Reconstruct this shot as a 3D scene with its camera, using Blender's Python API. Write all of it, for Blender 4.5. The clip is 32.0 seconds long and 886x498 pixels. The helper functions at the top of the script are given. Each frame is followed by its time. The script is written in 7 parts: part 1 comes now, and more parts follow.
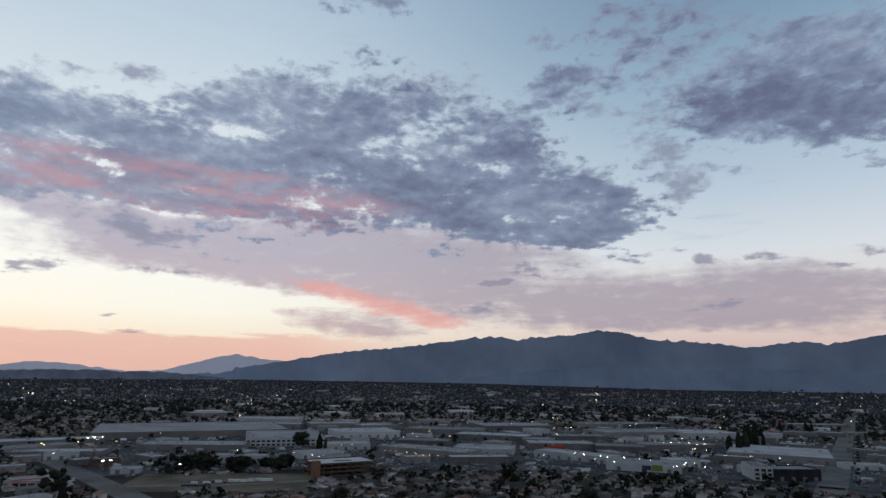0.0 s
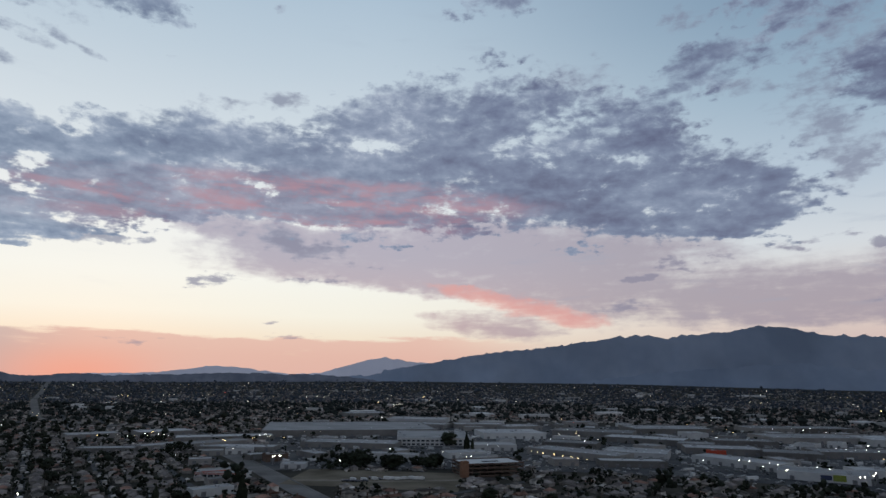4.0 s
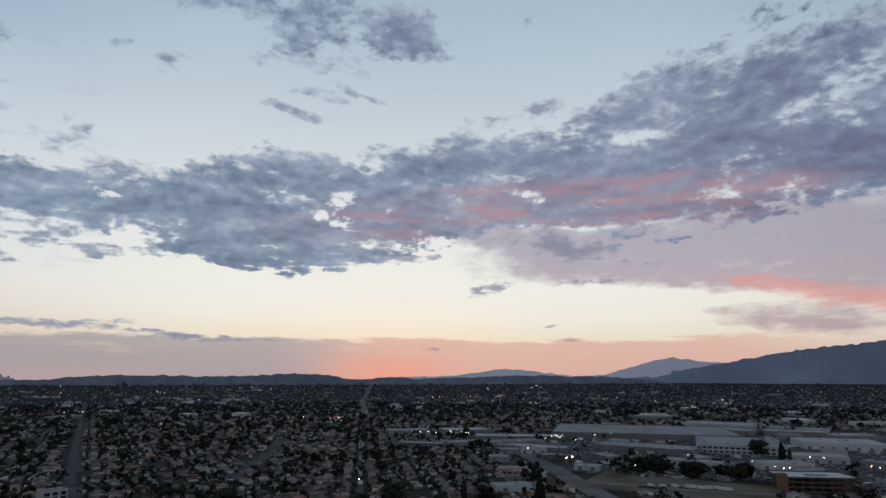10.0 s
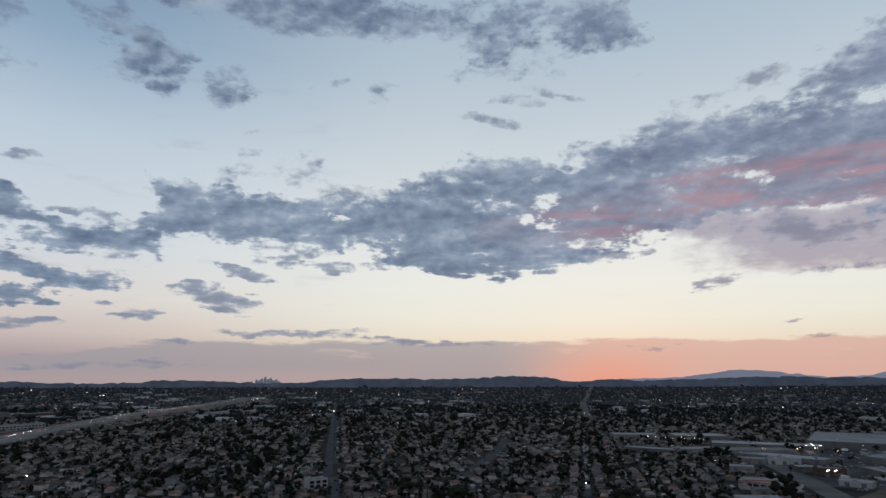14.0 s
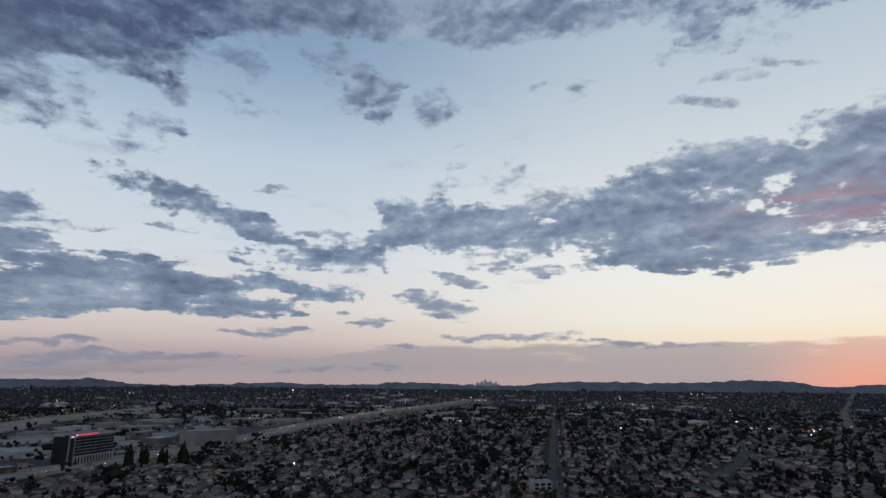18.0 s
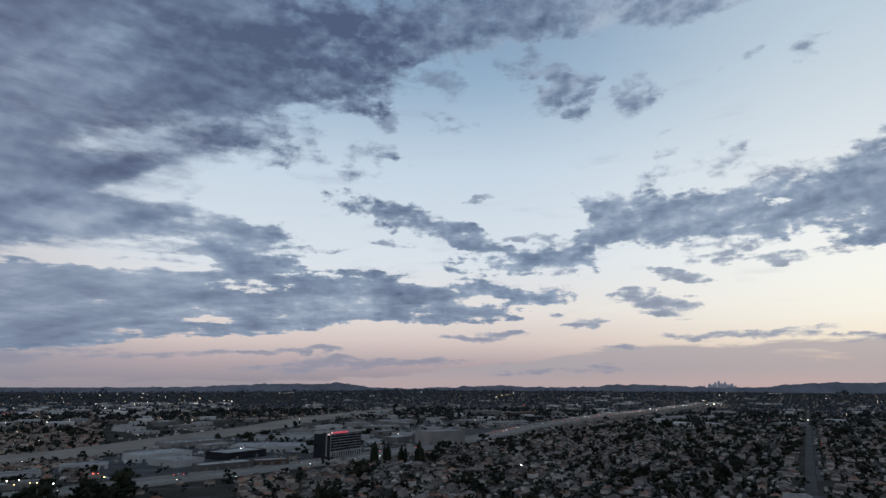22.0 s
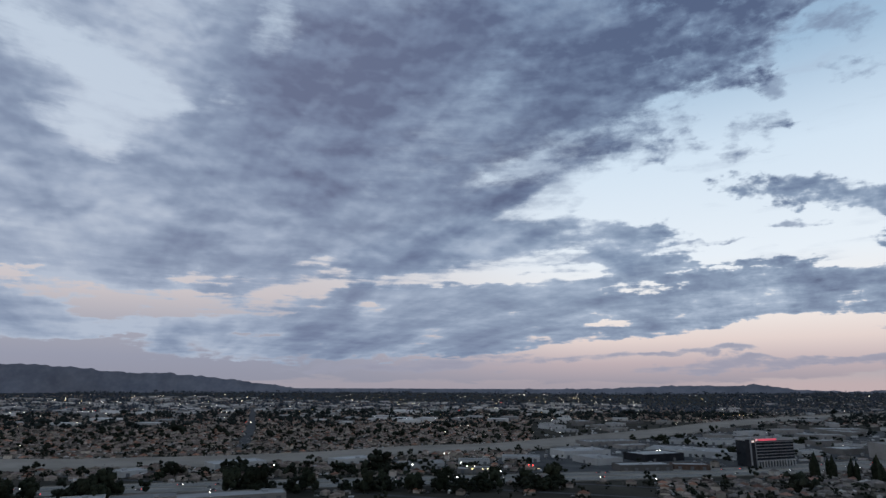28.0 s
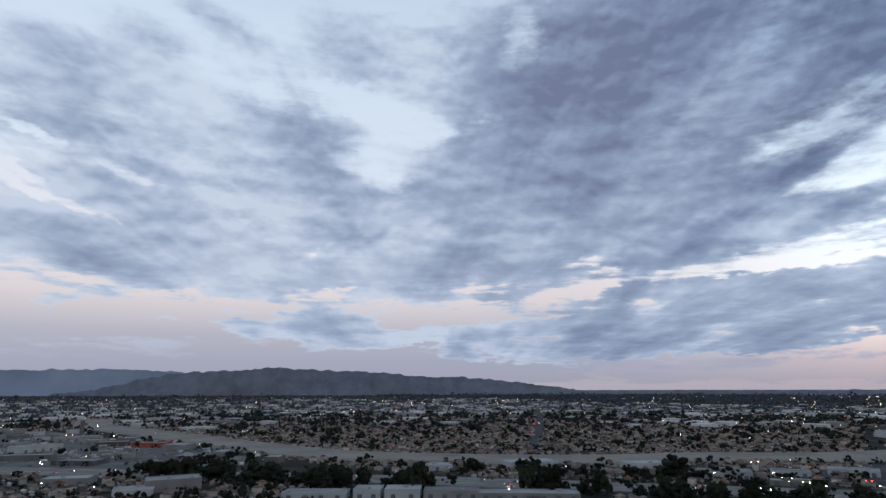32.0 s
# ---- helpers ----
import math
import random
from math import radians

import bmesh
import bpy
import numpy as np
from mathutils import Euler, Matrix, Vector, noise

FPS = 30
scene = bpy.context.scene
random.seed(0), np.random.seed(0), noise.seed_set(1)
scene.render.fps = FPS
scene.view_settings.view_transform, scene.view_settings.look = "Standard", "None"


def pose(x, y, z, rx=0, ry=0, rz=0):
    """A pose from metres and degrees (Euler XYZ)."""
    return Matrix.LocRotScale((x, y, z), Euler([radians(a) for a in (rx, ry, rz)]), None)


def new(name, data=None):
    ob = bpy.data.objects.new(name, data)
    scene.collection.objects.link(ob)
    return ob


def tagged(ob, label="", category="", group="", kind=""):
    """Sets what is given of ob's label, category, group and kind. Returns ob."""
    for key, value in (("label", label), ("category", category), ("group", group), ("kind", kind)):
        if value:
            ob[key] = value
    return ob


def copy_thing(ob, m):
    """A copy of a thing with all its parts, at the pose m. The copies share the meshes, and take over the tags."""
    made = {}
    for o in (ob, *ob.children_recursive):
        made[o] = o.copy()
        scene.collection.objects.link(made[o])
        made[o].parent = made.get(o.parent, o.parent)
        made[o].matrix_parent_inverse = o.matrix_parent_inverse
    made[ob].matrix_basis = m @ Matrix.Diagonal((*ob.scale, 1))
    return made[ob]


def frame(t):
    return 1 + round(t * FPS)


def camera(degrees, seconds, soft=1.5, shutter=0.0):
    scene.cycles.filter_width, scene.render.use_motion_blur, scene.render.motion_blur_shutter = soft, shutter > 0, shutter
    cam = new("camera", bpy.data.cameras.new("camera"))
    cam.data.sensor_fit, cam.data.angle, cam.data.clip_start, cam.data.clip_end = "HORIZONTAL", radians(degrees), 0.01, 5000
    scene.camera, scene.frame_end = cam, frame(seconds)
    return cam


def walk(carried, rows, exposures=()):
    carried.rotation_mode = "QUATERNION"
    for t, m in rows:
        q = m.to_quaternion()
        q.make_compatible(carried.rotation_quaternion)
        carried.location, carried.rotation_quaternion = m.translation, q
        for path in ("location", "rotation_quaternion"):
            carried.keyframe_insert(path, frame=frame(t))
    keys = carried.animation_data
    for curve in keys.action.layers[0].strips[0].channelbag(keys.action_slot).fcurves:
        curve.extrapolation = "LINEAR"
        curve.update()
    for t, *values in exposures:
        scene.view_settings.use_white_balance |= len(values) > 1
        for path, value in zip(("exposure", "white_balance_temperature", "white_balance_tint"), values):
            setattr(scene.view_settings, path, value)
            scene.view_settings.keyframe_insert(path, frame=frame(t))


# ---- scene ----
cam = camera(72.74, 32.0)


def shot(yaw, pitch, roll):
    """The drone hovers 90 m up and turns; yaw runs to the left from the first view."""
    return pose(0, 0, 90, 90 + pitch, 0, yaw) @ pose(0, 0, 0, 0, 0, roll)


PATH = [
    (0, shot(0.01, 12.29, 0.90)),
    (1, shot(3.31, 12.31, 0.89)),
    (2, shot(6.58, 12.30, 0.86)),
    (3, shot(9.79, 12.27, 0.72)),
    (3.5, shot(11.42, 12.25, 0.65)),
    (5.5, shot(19.02, 12.20, 0.54)),
    (6, shot(21.00, 12.19, 0.49)),
    (7, shot(25.02, 12.18, 0.37)),
    (8, shot(29.48, 12.20, 0.23)),
    (9, shot(34.04, 12.24, 0.15)),
    (10, shot(39.13, 12.24, 0.20)),
    (11, shot(44.25, 12.25, 0.25)),
    (12, shot(49.28, 12.28, 0.24)),
    (13, shot(54.22, 12.34, 0.12)),
    (14, shot(59.21, 12.41, -0.00)),
    (14.5, shot(61.72, 12.45, -0.05)),
    (16.5, shot(71.72, 12.62, 0.21)),
    (17, shot(74.27, 12.62, 0.32)),
    (18, shot(79.36, 12.61, 0.49)),
    (19, shot(84.30, 12.64, 0.42)),
    (20, shot(89.22, 12.67, 0.29)),
    (21, shot(94.17, 12.70, 0.18)),
    (22, shot(99.46, 12.75, 0.12)),
    (23, shot(105.14, 12.78, 0.14)),
    (24, shot(110.96, 12.80, 0.19)),
    (25, shot(116.97, 12.83, 0.20)),
    (25.5, shot(120.05, 12.85, 0.20)),
    (27.5, shot(132.79, 12.83, 0.19)),
    (28, shot(135.98, 12.84, 0.16)),
    (29, shot(142.42, 12.89, 0.08)),
    (30, shot(148.84, 12.93, -0.11)),
    (31, shot(155.16, 12.98, -0.28)),
    (32, shot(161.67, 13.03, -0.25)),
]
EXPOSURES = [(0, -0.03), (3, -0.08), (7, -0.17), (14, -0.24), (21, -0.12), (25, 0.04), (28, 0.13), (30, 0.30), (32, 0.42)]
walk(cam, PATH, EXPOSURES)

# ---- sky and light: dusk, the sun just down behind the hills at azimuth 44 ----
SUNSET = 44.0          # azimuth of the glow, degrees to the left of +y
MIDDLE = 80.0          # azimuth in the middle of what is seen


def srgb(r, g, b):
    return tuple((c / 255 / 12.92 if c < 11 else ((c / 255 + 0.055) / 1.055) ** 2.4) for c in (r, g, b)) + (1.0,)


world = bpy.data.worlds.new("dusk")
scene.world = world
world.use_nodes = True
wt = world.node_tree
wt.nodes.clear()


def wnode(kind, **settings):
    n = wt.nodes.new(kind)
    if "operation" in settings:
        n.operation = settings["operation"]
    if "use_clamp" in settings:
        n.use_clamp = settings["use_clamp"]
    if "interpolation_type" in settings:
        n.interpolation_type = settings["interpolation_type"]
    if "data_type" in settings:
        n.data_type = settings["data_type"]
    if "blend_type" in settings:
        n.blend_type = settings["blend_type"]
    if "noise_dimensions" in settings:
        n.noise_dimensions = settings["noise_dimensions"]
    if "vector_type" in settings:
        n.vector_type = settings["vector_type"]
    if "gradient_type" in settings:
        n.gradient_type = settings["gradient_type"]
    return n


def wire(value, socket):
    if isinstance(value, bpy.types.NodeSocket):
        wt.links.new(value, socket)
    else:
        socket.default_value = value


def calc(op, a, b=0.0, c=0.0, clamp=False):
    n = wnode("ShaderNodeMath", operation=op, use_clamp=clamp)
    for value, socket in zip((a, b, c), n.inputs):
        wire(value, socket)
    return n.outputs[0]


def fade(value, low, high, first=0.0, last=1.0):
    n = wnode("ShaderNodeMapRange", interpolation_type="SMOOTHSTEP")
    for v, socket in zip((value, low, high, first, last), n.inputs):
        wire(v, socket)
    return n.outputs[0]


def blend(factor, a, b, how="MIX"):
    n = wnode("ShaderNodeMix", data_type="RGBA", blend_type=how)
    wire(factor, n.inputs[0]), wire(a, n.inputs[6]), wire(b, n.inputs[7])
    return n.outputs[2]


def ramp(value, *stops):
    n = wnode("ShaderNodeValToRGB")
    wire(value, n.inputs[0])
    while len(n.color_ramp.elements) < len(stops):
        n.color_ramp.elements.new(0.5)
    for e, (at, colour) in zip(n.color_ramp.elements, stops):
        e.position, e.color = at, srgb(*colour)
    return n.outputs[0]


def fractal(vector, scale, detail, rough, distort=0.0):
    n = wnode("ShaderNodeTexNoise", noise_dimensions="3D")
    wire(vector, n.inputs["Vector"])
    n.inputs["Scale"].default_value, n.inputs["Detail"].default_value = scale, detail
    n.inputs["Roughness"].default_value, n.inputs["Distortion"].default_value = rough, distort
    return n.outputs[0]


way = wnode("ShaderNodeTexCoord").outputs["Generated"]
part3 = wnode("ShaderNodeSeparateXYZ")
wire(way, part3.inputs[0])
wx, wy, wz = part3.outputs
sm, cm = math.sin(radians(MIDDLE)), math.cos(radians(MIDDLE))
ahead = calc("ADD", calc("MULTIPLY", wx, -sm), calc("MULTIPLY", wy, cm))
aside = calc("ADD", calc("MULTIPLY", wx, cm), calc("MULTIPLY", wy, sm))
across = calc("MULTIPLY", calc("ARCTAN2", aside, ahead), 180 / math.pi)      # degrees to the right of the middle
height = calc("MULTIPLY", calc("ARCSINE", wz), 180 / math.pi)                # degrees above the level
sky_at = wnode("ShaderNodeCombineXYZ")
wire(across, sky_at.inputs[0]), wire(height, sky_at.inputs[1])
sky_at = sky_at.outputs[0]
deck = wnode("ShaderNodeCombineXYZ")                                         # the flat cloud deck overhead
lift = calc("ADD", calc("MAXIMUM", wz, 0.0), 0.11)
wire(calc("DIVIDE", wx, lift), deck.inputs[0]), wire(calc("DIVIDE", wy, lift), deck.inputs[1])
deck = deck.outputs[0]

# clear sky: warm by the sunset, blue-grey away from it
from_glow = calc("ABSOLUTE", calc("ADD", across, SUNSET - MIDDLE))
signed = calc("ADD", across, SUNSET - MIDDLE)                                # degrees to the right of the glow
up = calc("DIVIDE", height, 40.0)
warm = ramp(up, (0.0, (214, 176, 164)), (0.05, (230, 200, 182)), (0.09, (246, 234, 214)), (0.14, (250, 247, 234)), (0.22, (250, 251, 244)), (0.34, (243, 246, 245)),
            (0.52, (218, 228, 235)), (0.7, (196, 212, 225)), (0.86, (178, 199, 217)), (1.0, (140, 166, 190)))
cool = ramp(up, (0.0, (142, 140, 153)), (0.05, (180, 166, 172)), (0.1, (216, 201, 198)), (0.17, (232, 226, 223)), (0.28, (222, 230, 238)),
            (0.5, (202, 218, 233)), (0.7, (152, 180, 206)), (0.86, (126, 154, 184)), (1.0, (106, 134, 164)))
north = ramp(up, (0.0, (180, 160, 170)), (0.08, (214, 190, 186)), (0.16, (228, 216, 208)), (0.28, (216, 222, 228)), (0.42, (186, 203, 219)),
             (0.6, (154, 180, 201)), (0.78, (126, 155, 181)), (1.0, (104, 132, 160)))
south = ramp(up, (0.0, (138, 140, 155)), (0.06, (142, 146, 164)), (0.12, (156, 157, 171)), (0.2, (192, 185, 189)), (0.3, (203, 201, 206)), (0.5, (188, 199, 214)), (0.8, (180, 194, 211)), (1.0, (160, 177, 198)))
clear = blend(fade(signed, -52.0, -14.0, 1.0, 0.0), warm, cool)
clear = blend(fade(signed, 20.0, 72.0), clear, north)
clear = blend(fade(signed, -106.0, -76.0, 1.0, 0.0), clear, south)
glow_core = calc("MULTIPLY", fade(from_glow, 0.0, 11.0, 1.0, 0.0), fade(height, 0.0, 4.2, 1.0, 0.0))
clear = blend(calc("MULTIPLY", glow_core, 0.22), clear, srgb(255, 142, 112))
air = wnode("ShaderNodeTexSky")
air.sky_type = "NISHITA"
air.sun_disc = False
air.sun_elevation = radians(1.0)
air.sun_rotation = radians(-SUNSET)
air.altitude = 150.0
clear = blend(0.008, clear, air.outputs[0], "ADD")

# clouds: soft ellipses of cover (azimuth, height, half width, half height, tilt, all in degrees), warped and torn by fractals
def placed(source, scale, turned=0.0, vector="POINT"):
    n = wnode("ShaderNodeMapping", vector_type=vector)
    wire(source, n.inputs[0])
    n.inputs[2].default_value, n.inputs[3].default_value = (0, 0, radians(turned)), (*scale, 1)
    return n.outputs[0]


def swirl(scale, reach, detail):
    n = wnode("ShaderNodeTexNoise", noise_dimensions="3D")
    wire(placed(sky_at, scale), n.inputs["Vector"])
    n.inputs["Scale"].default_value, n.inputs["Detail"].default_value, n.inputs["Roughness"].default_value = 1.0, detail, 0.6
    v = wnode("ShaderNodeVectorMath", operation="MULTIPLY_ADD")
    wire(n.outputs[1], v.inputs[0])
    v.inputs[1].default_value = reach
    v.inputs[2].default_value = tuple(-c / 2 for c in reach)
    return v.outputs[0]


def shifted(source, offset):
    n = wnode("ShaderNodeVectorMath", operation="ADD")
    wire(source, n.inputs[0]), wire(offset, n.inputs[1])
    return n.outputs[0]


warped = shifted(shifted(sky_at, swirl((0.22, 0.42), (3.4, 1.5, 0), 2.0)), swirl((0.75, 1.5), (2.0, 0.9, 0), 3.0))
puffs = {"thick": [], "thin": [], "glow": [], "gap": [], "veil": [], "pink": []}


def puff(kind, azimuth, high, half_width, half_height, tilt, much=1.0):
    """One soft ellipse in the cover of its kind."""
    puffs[kind].append((MIDDLE - azimuth, high, half_width * 1.35 + 0.2, half_height * 1.35 + 0.1, radians(tilt), 2.2 * much))


def cloud_bank(some):
    """A node group that adds up some ellipses."""
    g = bpy.data.node_groups.new("cloud_bank", "ShaderNodeTree")
    g.interface.new_socket("at", in_out="INPUT", socket_type="NodeSocketVector")
    g.interface.new_socket("cover", in_out="OUTPUT", socket_type="NodeSocketFloat")
    at, last = g.nodes.new("NodeGroupInput").outputs[0], None
    for x, y, w, h, turned, much in some:
        n = g.nodes.new("ShaderNodeMapping")
        n.vector_type = "TEXTURE"
        n.inputs[1].default_value, n.inputs[2].default_value, n.inputs[3].default_value = (x, y, 0), (0, 0, turned), (w, h, 1)
        ball = g.nodes.new("ShaderNodeTexGradient")
        ball.gradient_type = "SPHERICAL"
        add = g.nodes.new("ShaderNodeMath")
        add.operation = "MULTIPLY_ADD"
        add.inputs[1].default_value, add.inputs[2].default_value = much, 0.0
        g.links.new(at, n.inputs[0]), g.links.new(n.outputs[0], ball.inputs[0]), g.links.new(ball.outputs[1], add.inputs[0])
        if last:
            g.links.new(last, add.inputs[2])
        last = add.outputs[0]
    g.links.new(last, g.nodes.new("NodeGroupOutput").inputs[0])
    n = wt.nodes.new("ShaderNodeGroup")
    n.node_tree = g
    wire(warped, n.inputs[0])
    return n.outputs[0]


puff("thick", 36.1, 18.6, 6.11, 4.14, 8)
puff("thick", 29.5, 18.9, 7.41, 4.22, 0)
puff("thick", 20.0, 18.9, 9.55, 5.53, -1)
puff("thick", 10.6, 21.5, 10.47, 6.74, -5)
puff("thick", 1.5, 19.3, 10.15, 5.85, -10)
puff("thick", -7.5, 16.6, 9.37, 3.82, -9)
puff("thick", -15.0, 16.3, 4.98, 3.89, -3)
puff("gap", 26.2, 22.1, 2.31, 0.87, -10, 0.6)
puff("gap", 19.7, 21.5, 1.23, 0.99, 8, 0.5)
puff("gap", 6.1, 22.0, 2.81, 1.15, 21, 0.5)
puff("gap", 29.8, 16.7, 0.78, 0.65, 10)
puff("gap", -5.3, 19.3, 3.09, 1.16, -10, 0.4)
puff("gap", 1.0, 24.0, 2.88, 1.24, 1, 0.3)
puff("gap", 10.2, 14.4, 2.69, 0.32, 3)
puff("thin", 5.1, 26.4, 8.66, 2.53, 12)
puff("thin", -4.2, 24.0, 6.84, 2.59, -19)
puff("thin", -21.3, 19.4, 4.04, 2.19, -35)
puff("thin", -22.6, 16.8, 2.40, 1.00, 25)
puff("thin", 28.9, 24.9, 2.68, 0.93, -7)
puff("thin", 37.6, 23.7, 1.54, 1.23, 17)
puff("veil", 8.9, 11.0, 11.79, 3.72, -11)
puff("veil", 1.3, 9.1, 7.07, 3.76, -9)
puff("veil", 25.0, 11.8, 11.43, 1.46, -9)
puff("veil", 31.7, 13.1, 6.12, 1.15, -7)
puff("veil", 18.6, 9.1, 9.85, 1.02, -6)
puff("veil", -11.6, 6.8, 7.77, 2.09, 0)
puff("veil", -21.5, 6.3, 8.44, 1.73, 2)
puff("veil", -32.2, 6.4, 7.80, 2.03, 1)
puff("veil", 8.6, 4.9, 5.78, 1.15, -6)
puff("veil", 4.6, 12.2, 14.23, 2.68, -3)
puff("glow", 6.1, 6.8, 6.42, 0.95, -12)
puff("glow", 1.2, 5.9, 3.22, 0.74, -9)
puff("glow", 9.8, 7.8, 4.22, 0.53, -10)
puff("thick", -32.2, 25.6, 5.87, 2.70, 8, 0.8)
puff("thick", -36.5, 26.3, 4.17, 2.60, 17, 0.8)
puff("thick", -26.5, 23.5, 4.23, 1.41, -5, 0.8)
puff("thick", -33.8, 21.2, 6.91, 1.55, -6, 0.8)
puff("thick", -25.0, 21.9, 2.88, 0.71, -8, 0.7)
puff("thick", -12.8, 27.2, 3.92, 1.72, -4, 0.8)
puff("thick", -19.2, 26.3, 3.17, 0.96, -12, 0.7)
puff("thick", 7.9, 34.4, 5.06, 1.10, 4, 0.9)
puff("thin", -16.9, 32.5, 6.58, 2.31, 1, 0.8)
puff("thin", -26.7, 30.4, 2.95, 1.74, -46, 0.8)
puff("thin", -10.0, 31.2, 2.32, 1.19, -4)
puff("thin", -20.6, 23.7, 3.07, 0.73, -7)
puff("thin", -14.9, 24.8, 3.27, 0.60, -5)
puff("thin", -37.3, 17.4, 1.48, 0.43, -11)
puff("thin", -32.5, 28.2, 10.75, 4.75, -4, 0.6)
puff("thin", -9.6, 10.3, 3.19, 0.42, 4)
puff("thin", -9.5, 9.8, 1.06, 0.26, -1)
puff("thin", -20.9, 11.9, 2.90, 0.35, 2)
puff("thin", -28.5, 10.7, 1.49, 0.48, -5)
puff("thin", -34.1, 9.4, 0.95, 0.27, -5)
puff("thin", -36.2, 10.5, 1.09, 0.53, -6)
puff("thin", -23.9, 10.8, 0.92, 0.40, -4)
puff("thin", -16.8, 10.8, 1.51, 0.41, -2, 0.7)
puff("thin", -5.3, 9.2, 1.35, 0.32, 5)
puff("thin", 34.6, 8.4, 2.23, 0.44, 13, 0.7)
puff("thin", 28.7, 5.1, 0.83, 0.14, 4)
puff("thin", -24.7, 6.7, 2.71, 0.38, 9)
puff("thin", -4.2, 6.8, 3.22, 0.43, 5)
puff("thick", 58.5, 17.6, 4.21, 1.99, 1)
puff("thick", 51.9, 18.7, 4.83, 1.89, -1)
puff("thick", 57.6, 14.4, 5.38, 2.24, 4)
puff("thick", 53.3, 11.8, 5.83, 1.77, -4)
puff("thick", 58.1, 12.3, 4.13, 1.78, 3)
puff("thick", 47.0, 15.5, 6.59, 3.45, 4)
puff("thick", 39.7, 17.3, 8.30, 4.10, 5)
puff("thick", 43.0, 20.5, 5.08, 1.74, 7, 0.7)
puff("thick", 38.0, 22.8, 3.24, 1.01, 6, 0.7)
puff("thick", 27.8, 18.0, 8.95, 3.98, 2)
puff("gap", 54.2, 16.4, 2.29, 0.65, -7, 0.7)
puff("gap", 49.8, 16.1, 1.84, 1.04, 29, 0.7)
puff("gap", 46.5, 20.0, 1.90, 0.79, -22, 0.5)
puff("gap", 21.0, 21.6, 1.71, 0.73, 0, 0.4)
puff("gap", 30.2, 16.8, 0.77, 0.64, 2)
puff("gap", 4.0, 20.6, 2.57, 0.80, -6, 0.3)
puff("gap", -1.7, 18.2, 3.33, 1.06, -18, 0.3)
puff("thin", 46.6, 11.6, 3.25, 0.40, 5)
puff("thin", 42.3, 11.4, 2.46, 0.31, 4)
puff("thin", 28.7, 12.7, 6.01, 1.18, -8)
puff("thin", 24.3, 11.2, 6.58, 0.81, -7, 0.7)
puff("thick", 43.0, 31.8, 4.03, 2.40, -17, 0.8)
puff("thick", 40.7, 30.5, 2.03, 1.25, -23, 0.8)
puff("thin", 49.5, 29.8, 4.82, 2.01, 3)
puff("thin", 52.8, 29.5, 2.33, 1.07, 14)
puff("thin", 56.3, 26.8, 0.65, 0.34, 15)
puff("thin", 54.4, 24.4, 2.96, 0.50, -10)
puff("thin", 47.6, 26.3, 2.83, 0.43, -17)
puff("thin", 53.5, 26.3, 1.35, 0.35, 14)
puff("thin", 39.1, 27.0, 1.09, 0.29, 7)
puff("thin", 51.3, 28.3, 1.42, 0.26, 13)
puff("thin", 28.6, 25.3, 2.30, 0.41, 3)
puff("thin", 30.0, 32.6, 0.71, 0.38, 4)
puff("thin", 33.9, 8.5, 2.10, 0.53, 2, 0.8)
puff("thin", 24.3, 9.0, 3.26, 0.32, 1)
puff("thin", -9.2, 10.6, 2.00, 0.46, 5)
puff("thin", -5.0, 9.1, 1.74, 0.38, 12)
puff("pink", 38.5, 15.3, 14.04, 2.18, 4)
puff("pink", 19.4, 15.7, 12.23, 2.25, -2)
puff("pink", 19.4, 17.1, 13.97, 1.33, -4)
puff("pink", 29.7, 15.8, 16.33, 2.06, 2)
puff("pink", 29.8, 14.8, 11.06, 1.50, 1)
puff("pink", 18.1, 14.6, 6.06, 0.92, 0)
puff("thick", 85.9, 16.8, 1.34, 0.73, -23, 0.9)
puff("thick", 82.3, 15.2, 3.53, 2.38, -14)
puff("thick", 78.1, 14.5, 5.63, 2.22, -2)
puff("thick", 72.2, 14.9, 5.56, 2.05, 2)
puff("thick", 84.7, 13.5, 2.51, 0.84, 8)
puff("thick", 67.6, 14.7, 6.86, 2.36, 3)
puff("thick", 61.1, 16.0, 4.41, 3.20, 16)
puff("thick", 55.6, 17.2, 6.17, 3.47, 0)
puff("thick", 55.5, 12.4, 8.81, 2.42, 0)
puff("thick", 48.8, 17.7, 6.68, 2.93, 6)
puff("thick", 20.1, 22.2, 5.18, 4.04, 20, 0.9)
puff("thin", 71.4, 18.0, 4.10, 1.80, -15, 0.9)
puff("thin", 66.6, 17.1, 4.30, 1.31, 4)
puff("thin", 88.1, 11.6, 4.24, 1.35, 2)
puff("thin", 90.3, 13.6, 2.22, 0.53, 0)
puff("thin", 74.0, 12.1, 5.39, 0.81, 0)
puff("thin", 67.9, 10.7, 4.14, 0.42, 3)
puff("thin", 74.7, 10.8, 1.69, 0.40, 4)
puff("thin", 47.9, 11.0, 5.42, 0.53, 7)
puff("thin", 77.6, 9.4, 2.33, 0.49, -12)
puff("thin", 81.8, 8.3, 2.15, 0.38, 4)
puff("thin", 89.2, 8.6, 2.21, 0.80, 6)
puff("thin", 86.7, 13.0, 2.00, 0.69, 8)
puff("thin", 79.3, 7.2, 2.70, 0.43, -7)
puff("thin", 79.2, 6.5, 2.25, 0.33, -10)
puff("thin", 89.0, 6.4, 0.93, 0.22, -5)
puff("thin", 85.8, 5.9, 1.97, 0.18, 0)
